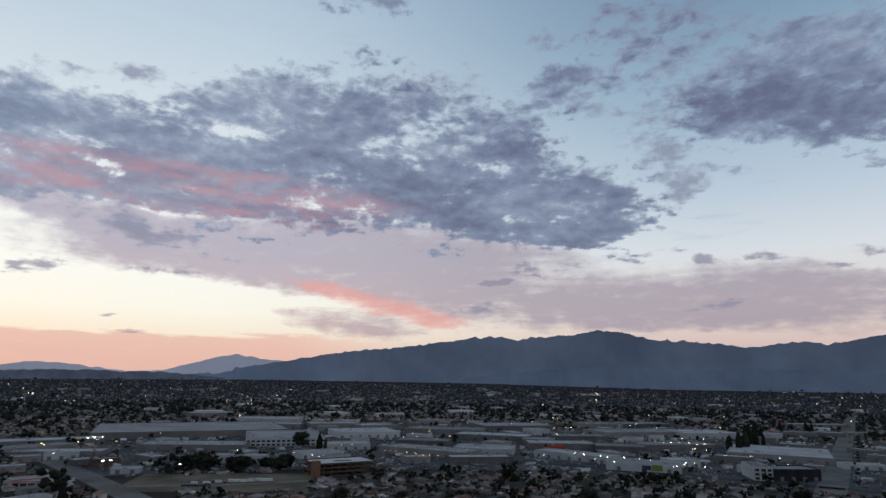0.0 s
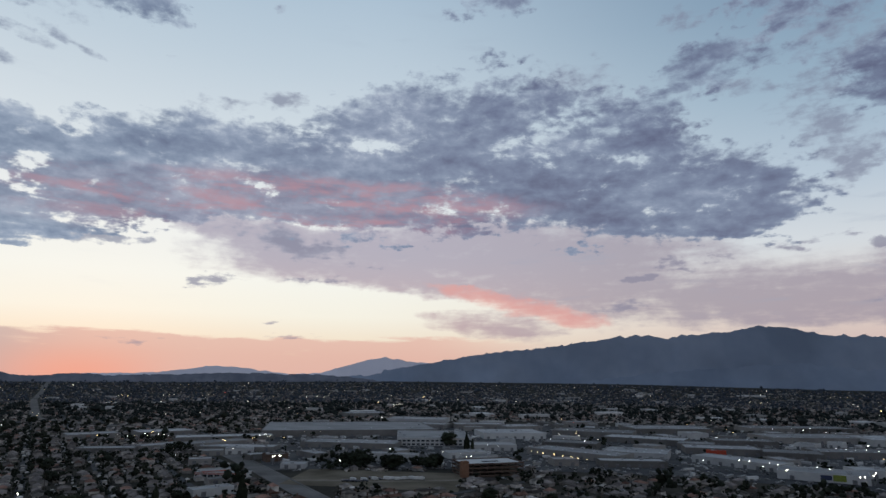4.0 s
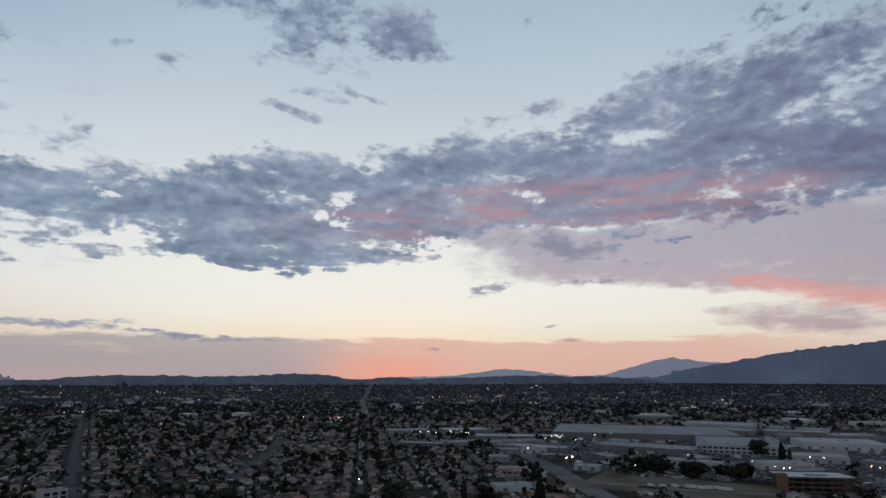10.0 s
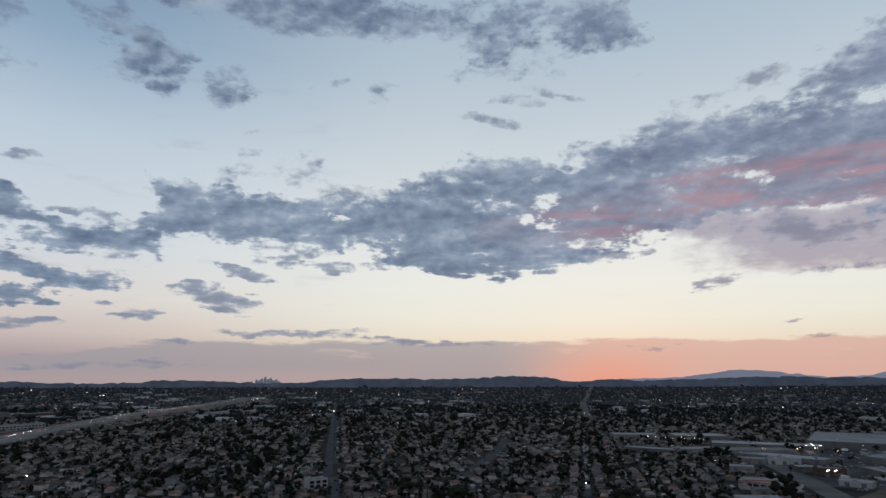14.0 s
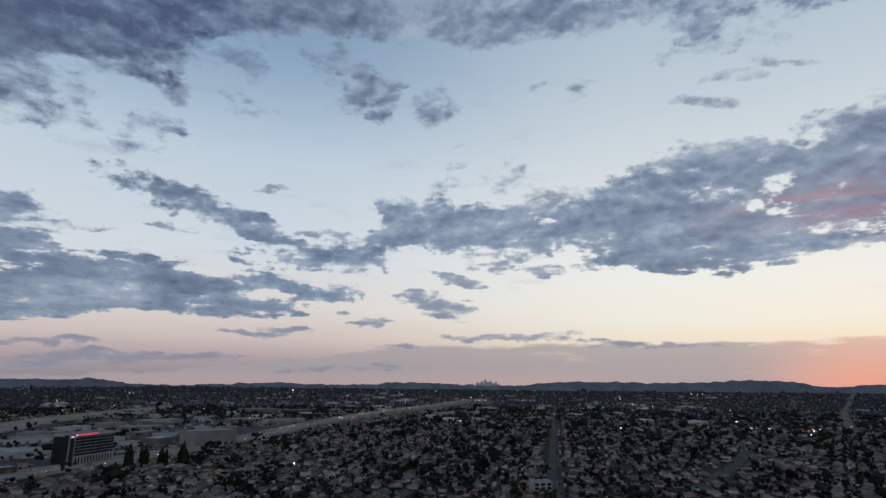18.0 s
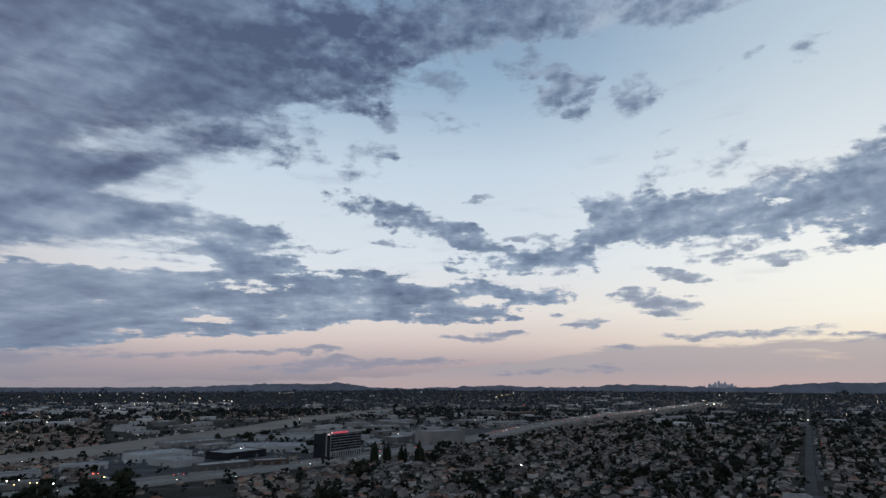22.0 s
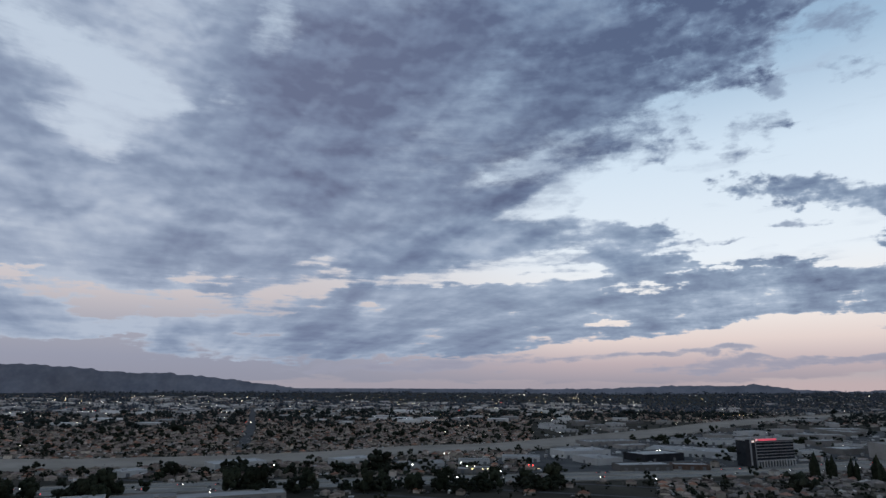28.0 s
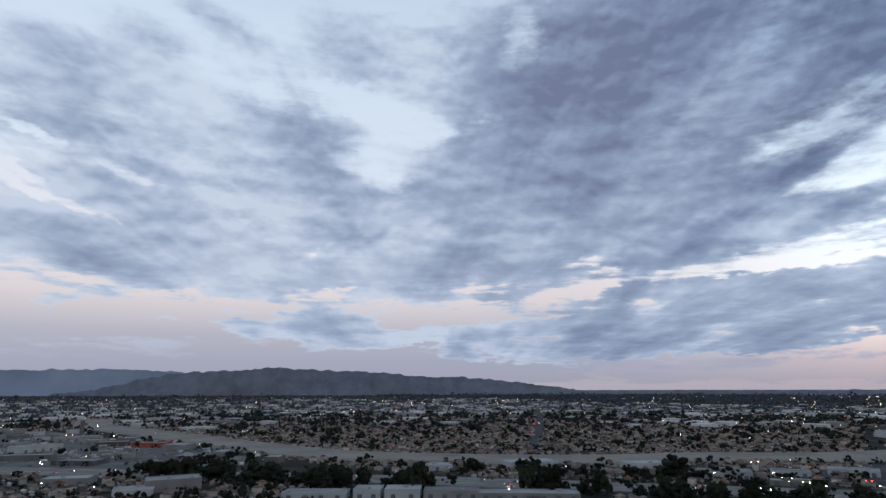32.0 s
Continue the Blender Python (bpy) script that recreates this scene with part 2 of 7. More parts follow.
puff("thin", 70.1, 4.4, 3.47, 0.20, 1)
puff("thin", 78.5, 18.7, 1.43, 0.58, 8)
puff("thin", 78.1, 20.2, 1.21, 0.58, 8)
puff("thin", 72.4, 20.8, 1.03, 0.61, -3)
puff("thin", 77.4, 22.3, 1.48, 0.24, 9)
puff("gap", 55.0, 16.2, 1.90, 0.59, 0, 0.6)
puff("gap", 50.0, 16.1, 2.20, 0.76, 28, 0.7)
puff("gap", 49.5, 14.5, 1.66, 0.43, -1)
puff("gap", 69.2, 15.3, 1.31, 0.31, 4)
puff("gap", 30.5, 16.9, 0.57, 0.49, -7)
puff("gap", 19.6, 23.4, 1.58, 0.53, 19, 0.3)
puff("gap", 21.1, 21.5, 1.00, 0.44, -12, 0.3)
puff("thick", 67.5, 32.7, 9.17, 1.47, 6, 0.9)
puff("thick", 62.8, 32.2, 4.70, 1.18, 4, 0.9)
puff("thick", 74.2, 32.5, 4.32, 1.12, 9, 0.9)
puff("thick", 54.5, 30.6, 3.54, 1.71, -8, 0.9)
puff("thick", 52.1, 33.0, 7.20, 2.12, -1, 0.9)
puff("thick", 43.8, 32.1, 3.39, 2.42, 12, 0.9)
puff("thick", 40.3, 32.7, 1.71, 1.38, -6, 0.7)
puff("thin", 88.7, 28.5, 3.97, 1.32, -15)
puff("thin", 85.9, 26.7, 1.65, 2.32, -39)
puff("thin", 88.8, 26.3, 1.67, 0.75, 15)
puff("thin", 80.0, 26.1, 2.05, 1.47, -29)
puff("thin", 65.7, 26.7, 1.38, 0.91, -13)
puff("thin", 70.5, 27.1, 2.18, 0.24, 7)
puff("thin", 56.8, 28.6, 2.35, 0.59, 1)
puff("thin", 55.1, 24.3, 2.87, 0.41, -10)
puff("thin", 51.0, 26.1, 2.31, 0.31, -14)
puff("thin", 29.3, 25.2, 1.96, 0.47, -10)
puff("thin", 33.4, 24.2, 3.04, 0.59, 2)
puff("veil", 25.7, 11.0, 10.70, 2.14, 0)
puff("veil", 21.4, 11.9, 7.90, 1.82, -2)
puff("thick", 117.6, 27.8, 6.56, 2.47, 14)
puff("thick", 118.9, 25.3, 4.69, 1.04, 11)
puff("thick", 110.9, 26.9, 5.34, 1.39, -12, 0.9)
puff("thick", 101.4, 32.1, 13.57, 2.03, 9)
puff("thick", 87.1, 33.6, 14.98, 2.34, 3)
puff("thick", 75.1, 33.1, 7.66, 1.89, 5)
puff("thick", 66.3, 33.3, 5.59, 1.61, 1, 0.9)
puff("thick", 109.8, 29.0, 7.19, 2.64, 13)
puff("thin", 108.8, 25.6, 2.77, 0.71, -8)
puff("thin", 105.6, 26.9, 2.03, 0.69, 38)
puff("thin", 102.1, 28.7, 3.17, 0.70, 9)
puff("thin", 98.3, 27.8, 1.56, 1.26, -20)
puff("thin", 91.6, 29.7, 2.31, 1.21, 5)
puff("thin", 88.1, 29.2, 2.83, 0.61, -18)
puff("thin", 104.8, 24.6, 1.21, 0.89, -20)
puff("thin", 85.7, 25.8, 1.04, 1.79, 11)
puff("thin", 88.6, 25.7, 2.86, 0.61, 16)
puff("thin", 81.0, 25.6, 1.66, 1.88, -36)
puff("thin", 100.2, 24.9, 1.81, 0.40, -11)
puff("thin", 98.0, 23.9, 2.15, 0.40, 7)
puff("thin", 114.8, 22.8, 2.45, 1.59, -19)
puff("thin", 118.1, 22.9, 2.76, 1.69, 15, 0.6)
puff("thin", 116.1, 20.5, 2.40, 0.80, 2)
puff("thin", 112.3, 20.6, 1.71, 0.56, -10)
puff("thin", 106.4, 21.0, 2.67, 0.86, 19)
puff("thin", 107.2, 19.6, 2.36, 0.48, 9)
puff("thin", 119.3, 20.4, 2.26, 1.06, 15, 0.6)
puff("thick", 104.9, 16.0, 4.29, 1.24, -19, 0.7)
puff("thick", 100.4, 15.2, 4.02, 1.28, -15, 0.7)
puff("thick", 97.3, 14.2, 3.10, 1.04, -16, 0.7)
puff("thick", 108.7, 16.5, 2.26, 0.72, -18, 0.6)
puff("thick", 91.8, 11.6, 5.87, 1.06, 4, 0.8)
puff("thick", 95.1, 12.8, 3.67, 0.52, -7, 0.6)
puff("thick", 86.4, 11.3, 2.73, 0.64, 1, 0.7)
puff("thick", 117.9, 13.6, 2.65, 0.78, -19, 0.9)
puff("thick", 116.7, 10.6, 4.23, 1.08, -18)
puff("thick", 114.3, 9.6, 3.99, 0.81, -11)
puff("thick", 108.8, 9.4, 5.69, 0.67, -4)
puff("thick", 110.7, 7.1, 10.85, 1.31, 1)
puff("thick", 116.1, 5.6, 4.45, 1.10, 1)
puff("thick", 101.7, 6.7, 7.19, 0.80, -2)
puff("thick", 97.7, 6.4, 4.99, 0.41, -1)
puff("thick", 102.8, 8.2, 5.69, 1.00, 4)
puff("thick", 96.9, 9.0, 3.06, 0.78, -7)
puff("thick", 92.7, 8.4, 3.15, 0.42, -8)
puff("thick", 89.5, 8.0, 3.19, 0.74, 2, 0.7)
puff("thin", 82.0, 8.1, 2.17, 0.43, 0)
puff("thin", 79.3, 7.1, 2.42, 0.32, -5)
puff("thin", 79.8, 6.3, 2.15, 0.27, -10)
puff("thin", 77.7, 9.2, 2.16, 0.37, -12)
puff("thin", 94.1, 4.7, 3.07, 0.36, 1)
puff("thin", 97.6, 4.3, 2.99, 0.20, -6)
puff("thin", 113.1, 2.9, 3.89, 0.13, 2)
puff("thin", 104.6, 13.1, 1.42, 0.15, -3)
puff("thin", 110.5, 12.2, 1.29, 0.14, 7)
puff("thin", 96.2, 17.4, 1.33, 0.21, 12)
puff("thin", 86.8, 5.5, 2.13, 0.16, 1)
puff("thin", 79.3, 18.6, 1.68, 0.64, 19)
puff("thin", 72.5, 20.6, 1.22, 0.52, -7)
puff("thin", 74.9, 10.8, 2.16, 0.37, -1)
puff("thin", 68.1, 10.6, 4.14, 0.31, -2)
puff("thick", 144.4, 26.1, 11.03, 5.62, 10)
puff("thick", 141.3, 19.1, 11.22, 4.18, 5)
puff("thick", 130.2, 29.1, 13.42, 5.16, 9)
puff("thick", 123.9, 26.5, 10.07, 2.23, 10)
puff("thick", 113.1, 32.5, 14.89, 2.88, 11)
puff("thick", 98.2, 33.3, 10.20, 1.88, 6)
puff("thick", 89.8, 33.0, 6.32, 1.36, 0)
puff("thick", 110.1, 29.1, 5.80, 2.02, 17)
puff("thick", 144.9, 15.2, 7.07, 1.13, 6)
puff("thick", 131.7, 17.5, 6.48, 1.25, 11)
puff("thick", 134.5, 21.2, 7.36, 1.93, 13)
puff("thin", 124.1, 20.8, 5.45, 1.54, 14)
puff("thin", 115.8, 20.8, 3.40, 1.05, 11)
puff("thin", 108.9, 26.1, 4.62, 0.62, 13)
puff("thin", 114.1, 22.9, 3.44, 1.56, 1, 0.6)
puff("thin", 106.1, 21.9, 2.27, 0.95, 8)
puff("thin", 104.9, 24.7, 1.43, 0.62, -2)
puff("thin", 101.9, 28.8, 2.28, 1.25, 9)
puff("thin", 107.8, 19.8, 2.26, 0.32, -1)
puff("thin", 98.7, 24.3, 2.21, 0.61, 5)
puff("thin", 90.7, 29.7, 3.70, 0.93, -5)
puff("thin", 87.9, 26.2, 2.94, 1.45, 10)
puff("thin", 80.7, 25.8, 2.26, 1.33, -13, 0.6)
puff("thick", 136.2, 14.0, 13.77, 1.71, 4, 0.7)
puff("thick", 123.7, 13.6, 7.92, 1.58, 0, 0.7)
puff("thick", 117.7, 11.1, 4.33, 1.07, -3, 0.7)
puff("thick", 138.2, 11.9, 10.98, 1.20, 6, 0.7)
puff("thick", 135.5, 7.2, 14.35, 1.95, 3, 0.9)
puff("thick", 143.5, 4.4, 6.85, 1.34, 3, 0.9)
puff("thick", 128.3, 4.6, 13.63, 1.01, 4, 0.9)
puff("thick", 115.5, 6.4, 8.55, 1.17, 4, 0.9)
puff("thick", 110.1, 9.1, 6.52, 1.18, -3, 0.9)
puff("thick", 104.7, 7.2, 6.41, 0.79, 2, 0.9)
puff("thick", 99.4, 6.9, 6.74, 0.42, 2, 0.8)
puff("thick", 102.0, 8.7, 5.30, 0.79, -6, 0.8)
puff("thick", 144.0, 8.4, 3.08, 0.54, 6, 0.8)
puff("gap", 145.8, 10.3, 2.25, 0.44, 1)
puff("gap", 134.4, 10.0, 6.01, 0.49, 2)
puff("gap", 141.0, 10.0, 3.31, 0.28, 6)
puff("gap", 143.9, 7.3, 2.70, 0.45, -1)
puff("gap", 117.1, 8.6, 2.68, 0.37, 4)
puff("gap", 120.2, 5.5, 2.61, 0.21, 1)
puff("gap", 110.1, 9.9, 5.46, 0.16, 0)
puff("thin", 104.5, 16.0, 5.52, 0.80, -13)
puff("thin", 96.5, 14.1, 2.61, 0.63, -18)
puff("thin", 91.6, 11.4, 6.39, 0.76, 1)
puff("thin", 95.8, 8.8, 4.05, 0.62, -7)
puff("thin", 93.5, 4.8, 2.44, 0.30, -1)
puff("thin", 96.5, 4.2, 3.00, 0.15, -1)
puff("thin", 112.7, 2.8, 3.71, 0.21, 3)
puff("thin", 90.9, 13.6, 2.95, 0.20, 1)
puff("thin", 89.4, 8.0, 2.35, 0.40, -3)
puff("thin", 81.8, 8.3, 2.09, 0.23, 1)
puff("thin", 78.7, 7.4, 2.34, 0.27, -4)
puff("thin", 77.3, 9.5, 2.29, 0.27, -12)
puff("thin", 74.8, 11.1, 1.46, 0.31, -2)
puff("thin", 95.3, 17.4, 1.56, 0.31, 15)
puff("thin", 131.5, 3.0, 5.59, 0.20, 1)
puff("thin", 141.3, 1.6, 11.84, 0.54, 0, 0.6)
puff("thin", 112.7, 1.7, 7.92, 0.52, 0, 0.4)
puff("thick", 154.2, 17.9, 17.95, 4.57, 9)
puff("thick", 165.6, 13.1, 10.61, 2.83, 7)
puff("thick", 161.9, 20.8, 11.68, 3.37, -1, 0.8)
puff("thick", 141.0, 28.0, 17.47, 5.51, 12)
puff("thick", 143.6, 21.2, 14.05, 3.66, 14)
puff("thick", 126.3, 28.3, 11.33, 4.01, 9)
puff("thick", 129.1, 33.3, 23.84, 2.82, -3)
puff("thick", 115.0, 30.8, 7.69, 2.36, 8)
puff("thick", 160.4, 28.7, 5.72, 3.37, -18, 0.8)
puff("thick", 168.0, 16.0, 6.15, 2.76, -2, 0.8)
puff("thick", 151.3, 13.4, 9.30, 1.30, 12)
puff("thick", 169.3, 10.3, 4.66, 1.13, 1, 0.8)
puff("thick", 129.3, 23.9, 8.48, 2.08, 11, 0.8)
puff("gap", 168.1, 26.1, 6.29, 1.64, -15, 0.55)
puff("gap", 172.5, 27.1, 3.83, 1.30, -16, 0.5)
puff("gap", 162.8, 24.5, 3.68, 0.96, -14, 0.5)
puff("gap", 169.4, 20.3, 3.24, 0.90, -21, 0.6)
puff("gap", 153.2, 31.8, 2.49, 2.05, 61, 0.7)
puff("gap", 157.5, 25.4, 2.07, 1.42, 36, 0.5)
puff("gap", 159.8, 9.3, 4.58, 0.39, 4)
puff("gap", 148.1, 11.5, 3.16, 0.53, 3)
puff("gap", 171.4, 9.1, 1.46, 0.22, 7)
puff("thin", 137.8, 11.8, 13.73, 2.42, 3, 0.9)
puff("thin", 126.9, 13.3, 10.80, 1.60, -5, 0.9)
puff("thin", 121.7, 11.5, 7.76, 1.30, 0, 0.8)
puff("thin", 126.7, 19.1, 6.54, 1.86, 21, 0.8)
puff("thin", 124.0, 17.4, 3.21, 1.06, 21)
puff("thin", 115.7, 22.8, 4.03, 2.00, 12, 0.5)
puff("thin", 107.9, 26.7, 4.53, 1.41, 13, 0.5)
puff("thin", 105.3, 29.3, 5.23, 1.13, 10, 0.6)
puff("thin", 108.5, 21.2, 3.64, 1.19, 6, 0.5)
puff("thin", 104.7, 16.3, 5.02, 1.02, -9, 0.8)
puff("thin", 100.7, 15.6, 3.84, 0.89, -10, 0.8)
puff("thick", 137.8, 7.0, 8.62, 1.86, 3, 0.9)
puff("thick", 129.7, 8.6, 9.66, 1.33, 2, 0.9)
puff("thick", 124.5, 6.4, 10.36, 1.56, 4, 0.9)
puff("thick", 116.9, 7.7, 7.29, 0.91, 3, 0.9)
puff("thick", 112.1, 8.9, 9.16, 1.47, 2, 0.9)
puff("thick", 155.7, 5.0, 16.61, 0.90, 3, 0.9)
puff("thick", 170.5, 5.2, 4.10, 1.08, -8, 0.7)
puff("thick", 171.4, 6.3, 2.20, 0.86, -7, 0.7)
puff("thick", 145.6, 3.2, 14.46, 0.93, 1, 0.7)
puff("thick", 132.4, 4.3, 10.64, 0.79, 4, 0.8)
puff("thick", 110.0, 6.6, 4.40, 0.57, 2, 0.7)
puff("gap", 129.7, 10.1, 6.48, 0.27, 1)
puff("gap", 122.7, 10.5, 3.12, 0.52, -2)
puff("gap", 144.8, 7.2, 3.16, 0.42, 1)
puff("gap", 153.3, 4.5, 2.92, 0.20, 2)
puff("gap", 119.5, 5.5, 2.96, 0.20, -1)
puff("gap", 117.8, 8.7, 2.96, 0.51, 3)
puff("gap", 164.5, 3.7, 4.12, 0.19, 2)
puff("thin", 166.9, 7.1, 1.60, 0.18, 4)
puff("thin", 113.0, 3.0, 3.63, 0.19, 4)
puff("thin", 111.3, 12.3, 2.30, 0.20, 0)
puff("thin", 104.2, 13.3, 2.44, 0.23, 1)
puff("thin", 108.3, 2.1, 4.16, 0.46, -1, 0.5)
puff("thick", 196.2, 25.4, 6.61, 2.59, 9, 0.75)
puff("thick", 198.9, 27.2, 4.55, 1.71, -10, 0.75)
puff("thick", 190.9, 29.4, 4.43, 1.85, -16, 0.6)
puff("thick", 183.7, 31.8, 6.43, 1.20, -17, 0.6)
puff("thick", 166.6, 30.7, 8.83, 2.94, -6, 0.7)
puff("thick", 184.9, 17.6, 9.70, 2.95, 17, 0.7)
puff("thick", 174.6, 16.5, 13.36, 4.71, 3, 0.7)
puff("thick", 193.7, 16.4, 4.95, 1.15, -13, 0.6)
puff("thick", 196.0, 11.9, 5.41, 1.78, -10, 0.65)
puff("thick", 184.3, 11.7, 7.10, 1.98, 26, 0.65)
puff("thick", 171.7, 11.9, 13.35, 2.39, 2, 0.8)
puff("thick", 177.8, 8.8, 5.02, 0.77, 2, 0.8)
puff("thick", 166.2, 8.8, 10.79, 0.64, 0, 0.8)
puff("thick", 192.2, 21.3, 6.57, 1.37, 11, 0.55)
puff("thick", 198.0, 21.4, 3.90, 1.29, 14, 0.5)
puff("gap", 181.6, 26.9, 7.11, 1.19, -15, 0.6)
puff("gap", 171.1, 26.0, 7.88, 1.33, -10, 0.6)
puff("gap", 164.2, 23.7, 3.46, 1.04, 1)
puff("gap", 169.2, 21.0, 5.06, 2.09, 2, 0.6)
puff("gap", 197.4, 19.8, 1.94, 0.35, -22)
puff("gap", 198.2, 16.9, 2.29, 0.34, -24, 0.6)
puff("gap", 190.5, 17.8, 2.64, 0.57, -18)
puff("gap", 193.5, 14.6, 2.49, 0.36, -20)
puff("gap", 197.2, 15.3, 1.91, 0.35, -13)
puff("gap", 193.1, 11.3, 1.63, 0.37, 18, 0.4)
puff("gap", 187.1, 11.5, 1.84, 0.38, 37, 0.4)
puff("gap", 173.8, 12.3, 3.16, 0.42, 32, 0.4)
puff("gap", 191.4, 10.8, 2.09, 0.38, 6, 0.5)
puff("gap", 152.8, 32.9, 1.55, 3.23, 40, 0.3)
puff("gap", 158.1, 9.6, 4.34, 0.54, -1)
puff("gap", 174.2, 8.6, 2.59, 0.31, 2)
puff("thick", 176.6, 5.5, 7.50, 1.02, 4, 0.8)
puff("thick", 174.1, 6.3, 4.09, 0.78, 11, 0.8)
puff("thick", 163.5, 4.5, 13.34, 0.95, 0, 0.8)
puff("thin", 194.6, 7.3, 2.30, 0.36, 8)
puff("thin", 190.3, 8.3, 1.05, 0.24, 4)
puff("thin", 195.3, 6.8, 1.13, 0.22, 4)
puff("thin", 186.2, 6.0, 1.80, 0.10, -3)
puff("thin", 190.2, 3.2, 12.34, 0.92, 1, 0.4)
puff("thick", 185.2, 21.5, 27.43, 11.15, 8, 0.6)
puff("thick", 189.0, 12.7, 14.55, 3.85, 1, 0.6)
puff("thick", 160.7, 19.0, 23.73, 10.67, 9, 0.7)
puff("thick", 154.6, 32.5, 20.79, 4.27, -3, 0.7)
puff("thick", 161.9, 20.8, 21.21, 10.97, 9, 0.6)
puff("thick", 146.1, 13.2, 26.84, 3.71, 2, 0.5)
puff("thin", 130.3, 18.6, 12.18, 5.89, 18, 0.7)
puff("thin", 130.9, 12.3, 13.88, 2.95, 3, 0.8)
puff("thick", -33.0, 25.0, 7.88, 4.89, 3, 0.7)
puff("thick", -35.8, 21.2, 5.10, 3.01, -13, 0.6)
puff("thick", -19.0, 30.8, 6.48, 2.75, -8, 0.6)
puff("thin", -27.8, 26.6, 13.92, 6.40, -1, 0.7)
puff("thin", -27.0, 18.2, 2.74, 0.48, -8, 0.6)
puff("thick", 5.0, 20.7, 13.22, 5.45, -7, 0.6)
puff("thick", -5.5, 17.3, 9.82, 3.70, -9, 0.6)
puff("thick", -2.5, 22.6, 8.14, 3.80, 10, 0.4)
puff("thick", -8.0, 24.6, 4.88, 1.81, 19, 0.4)
puff("veil", -3.0, 10.8, 14.07, 3.21, -4, 0.7)
puff("veil", -22.8, 7.6, 13.20, 2.16, 1, 0.8)
puff("veil", -29.2, 9.1, 6.27, 1.37, -5, 0.5)
puff("thick", 120.8, 22.0, 6.13, 2.59, 4, 0.5)
puff("thick", 118.1, 28.8, 10.82, 2.90, 16, 0.6)
puff("thick", 146.5, 13.1, 14.85, 2.83, 5, 0.6)
puff("thick", 145.7, 5.6, 14.50, 2.80, 3, 0.6)
puff("thick", 19.3, 19.7, 5.85, 5.78, 16, 0.7)
puff("thick", 16.1, 24.2, 2.92, 3.41, 18, 0.7)
puff("thick", 22.9, 23.7, 4.21, 2.77, 19, 0.5)
puff("thick", 8.4, 25.1, 8.46, 3.99, 8, 0.6)
puff("thick", -0.0, 21.5, 9.47, 4.82, 1, 0.5)
puff("thick", -8.6, 18.7, 6.48, 3.12, -11, 0.5)
puff("thick", -11.6, 26.7, 3.42, 2.15, 11, 0.5)
puff("thick", 118.8, 27.3, 12.69, 3.75, 16, 0.7)
puff("thick", 108.9, 29.8, 15.17, 2.69, 12, 0.5)
puff("thick", -33.3, 27.1, 6.15, 4.69, 5, 0.5)
puff("thick", -30.2, 22.2, 8.16, 2.67, -1, 0.5)
puff("thick", 190.4, 25.2, 8.04, 3.45, 4, 0.5)
puff("thick", 183.4, 20.8, 13.57, 2.83, 5, 0.4)
puff("thick", 185.0, 15.3, 12.81, 2.82, 2, 0.4)
puff("thin", 177.4, 6.2, 9.23, 1.48, 4, 0.5)
puff("thin", 164.9, 4.5, 18.16, 0.73, 0, 0.6)
puff("thin", 183.8, 4.1, 12.37, 0.46, 2, 0.4)
puff("thick", 144.1, 24.0, 13.60, 6.99, 14, 0.5)
puff("thick", 88.7, 28.1, 4.37, 1.32, -15, 0.45)
puff("thick", 85.9, 26.7, 1.65, 2.32, -39, 0.45)
puff("thick", 88.8, 26.3, 2.51, 0.84, 15, 0.4)
puff("thick", 79.9, 25.9, 1.83, 1.27, -29, 0.35)
puff("thick", 115.9, 21.7, 7.27, 2.67, 3, 0.4)
puff("thick", 105.9, 20.8, 2.93, 0.96, 17, 0.35)
puff("thick", 86.9, 27.3, 1.71, 3.07, -15, 0.3)
puff("thin", 72.5, 4.5, 4.34, 0.25, 2, 0.9)
puff("thin", 82.7, 3.4, 4.94, 0.19, 2, 0.8)
puff("thin", 62.9, 3.4, 4.16, 0.21, 1, 0.8)
puff("thin", 40.3, 3.1, 3.01, 0.20, -1, 0.6)
puff("thin", 26.4, 3.8, 3.78, 0.19, 1, 0.7)
puff("thin", 75.6, 4.2, 6.33, 0.21, 0, 0.9)
puff("thin", 65.4, 3.8, 5.89, 0.20, -1, 0.8)
puff("thin", 105.9, 2.1, 6.62, 0.29, 1, 0.8)
puff("thin", 112.1, 1.5, 5.52, 0.36, 1, 0.8)
puff("thin", 58.3, 3.4, 3.59, 0.19, -1, 0.8)
puff("thin", 125.7, 2.5, 9.92, 0.30, 1, 0.8)
puff("thin", 137.2, 1.9, 10.65, 0.37, 1, 0.8)
puff("thin", 102.2, 2.2, 9.31, 0.31, 0, 0.7)
puff("thin", 87.7, 1.4, 8.94, 0.38, 2, 0.7)

cover = {}
for kind, some in puffs.items():
    value = 0.0
    for i in range(0, len(some), 24):
        value = calc("ADD", cloud_bank(some[i:i + 24]), value)
    cover[kind] = calc("SUBTRACT", 1.0, calc("EXPONENT", calc("MULTIPLY", value, -1.0)))
billow = fractal(deck, 3.0, 6.0, 0.55, 0.2)
streak = fractal(placed(sky_at, (0.09, 0.60)), 1.0, 6.0, 0.58, 0.4)
ripple_at = placed(sky_at, (0.34, 0.62))
ripple = fractal(ripple_at, 1.0, 6.0, 0.58, 0.25)
swell = fractal(ripple_at, 0.9, 2.5, 0.5, 0.2)
swell_lit = fractal(shifted(ripple_at, (0.08, -0.42, 0.0)), 0.9, 2.5, 0.5, 0.2)          # the same, a step towards the light
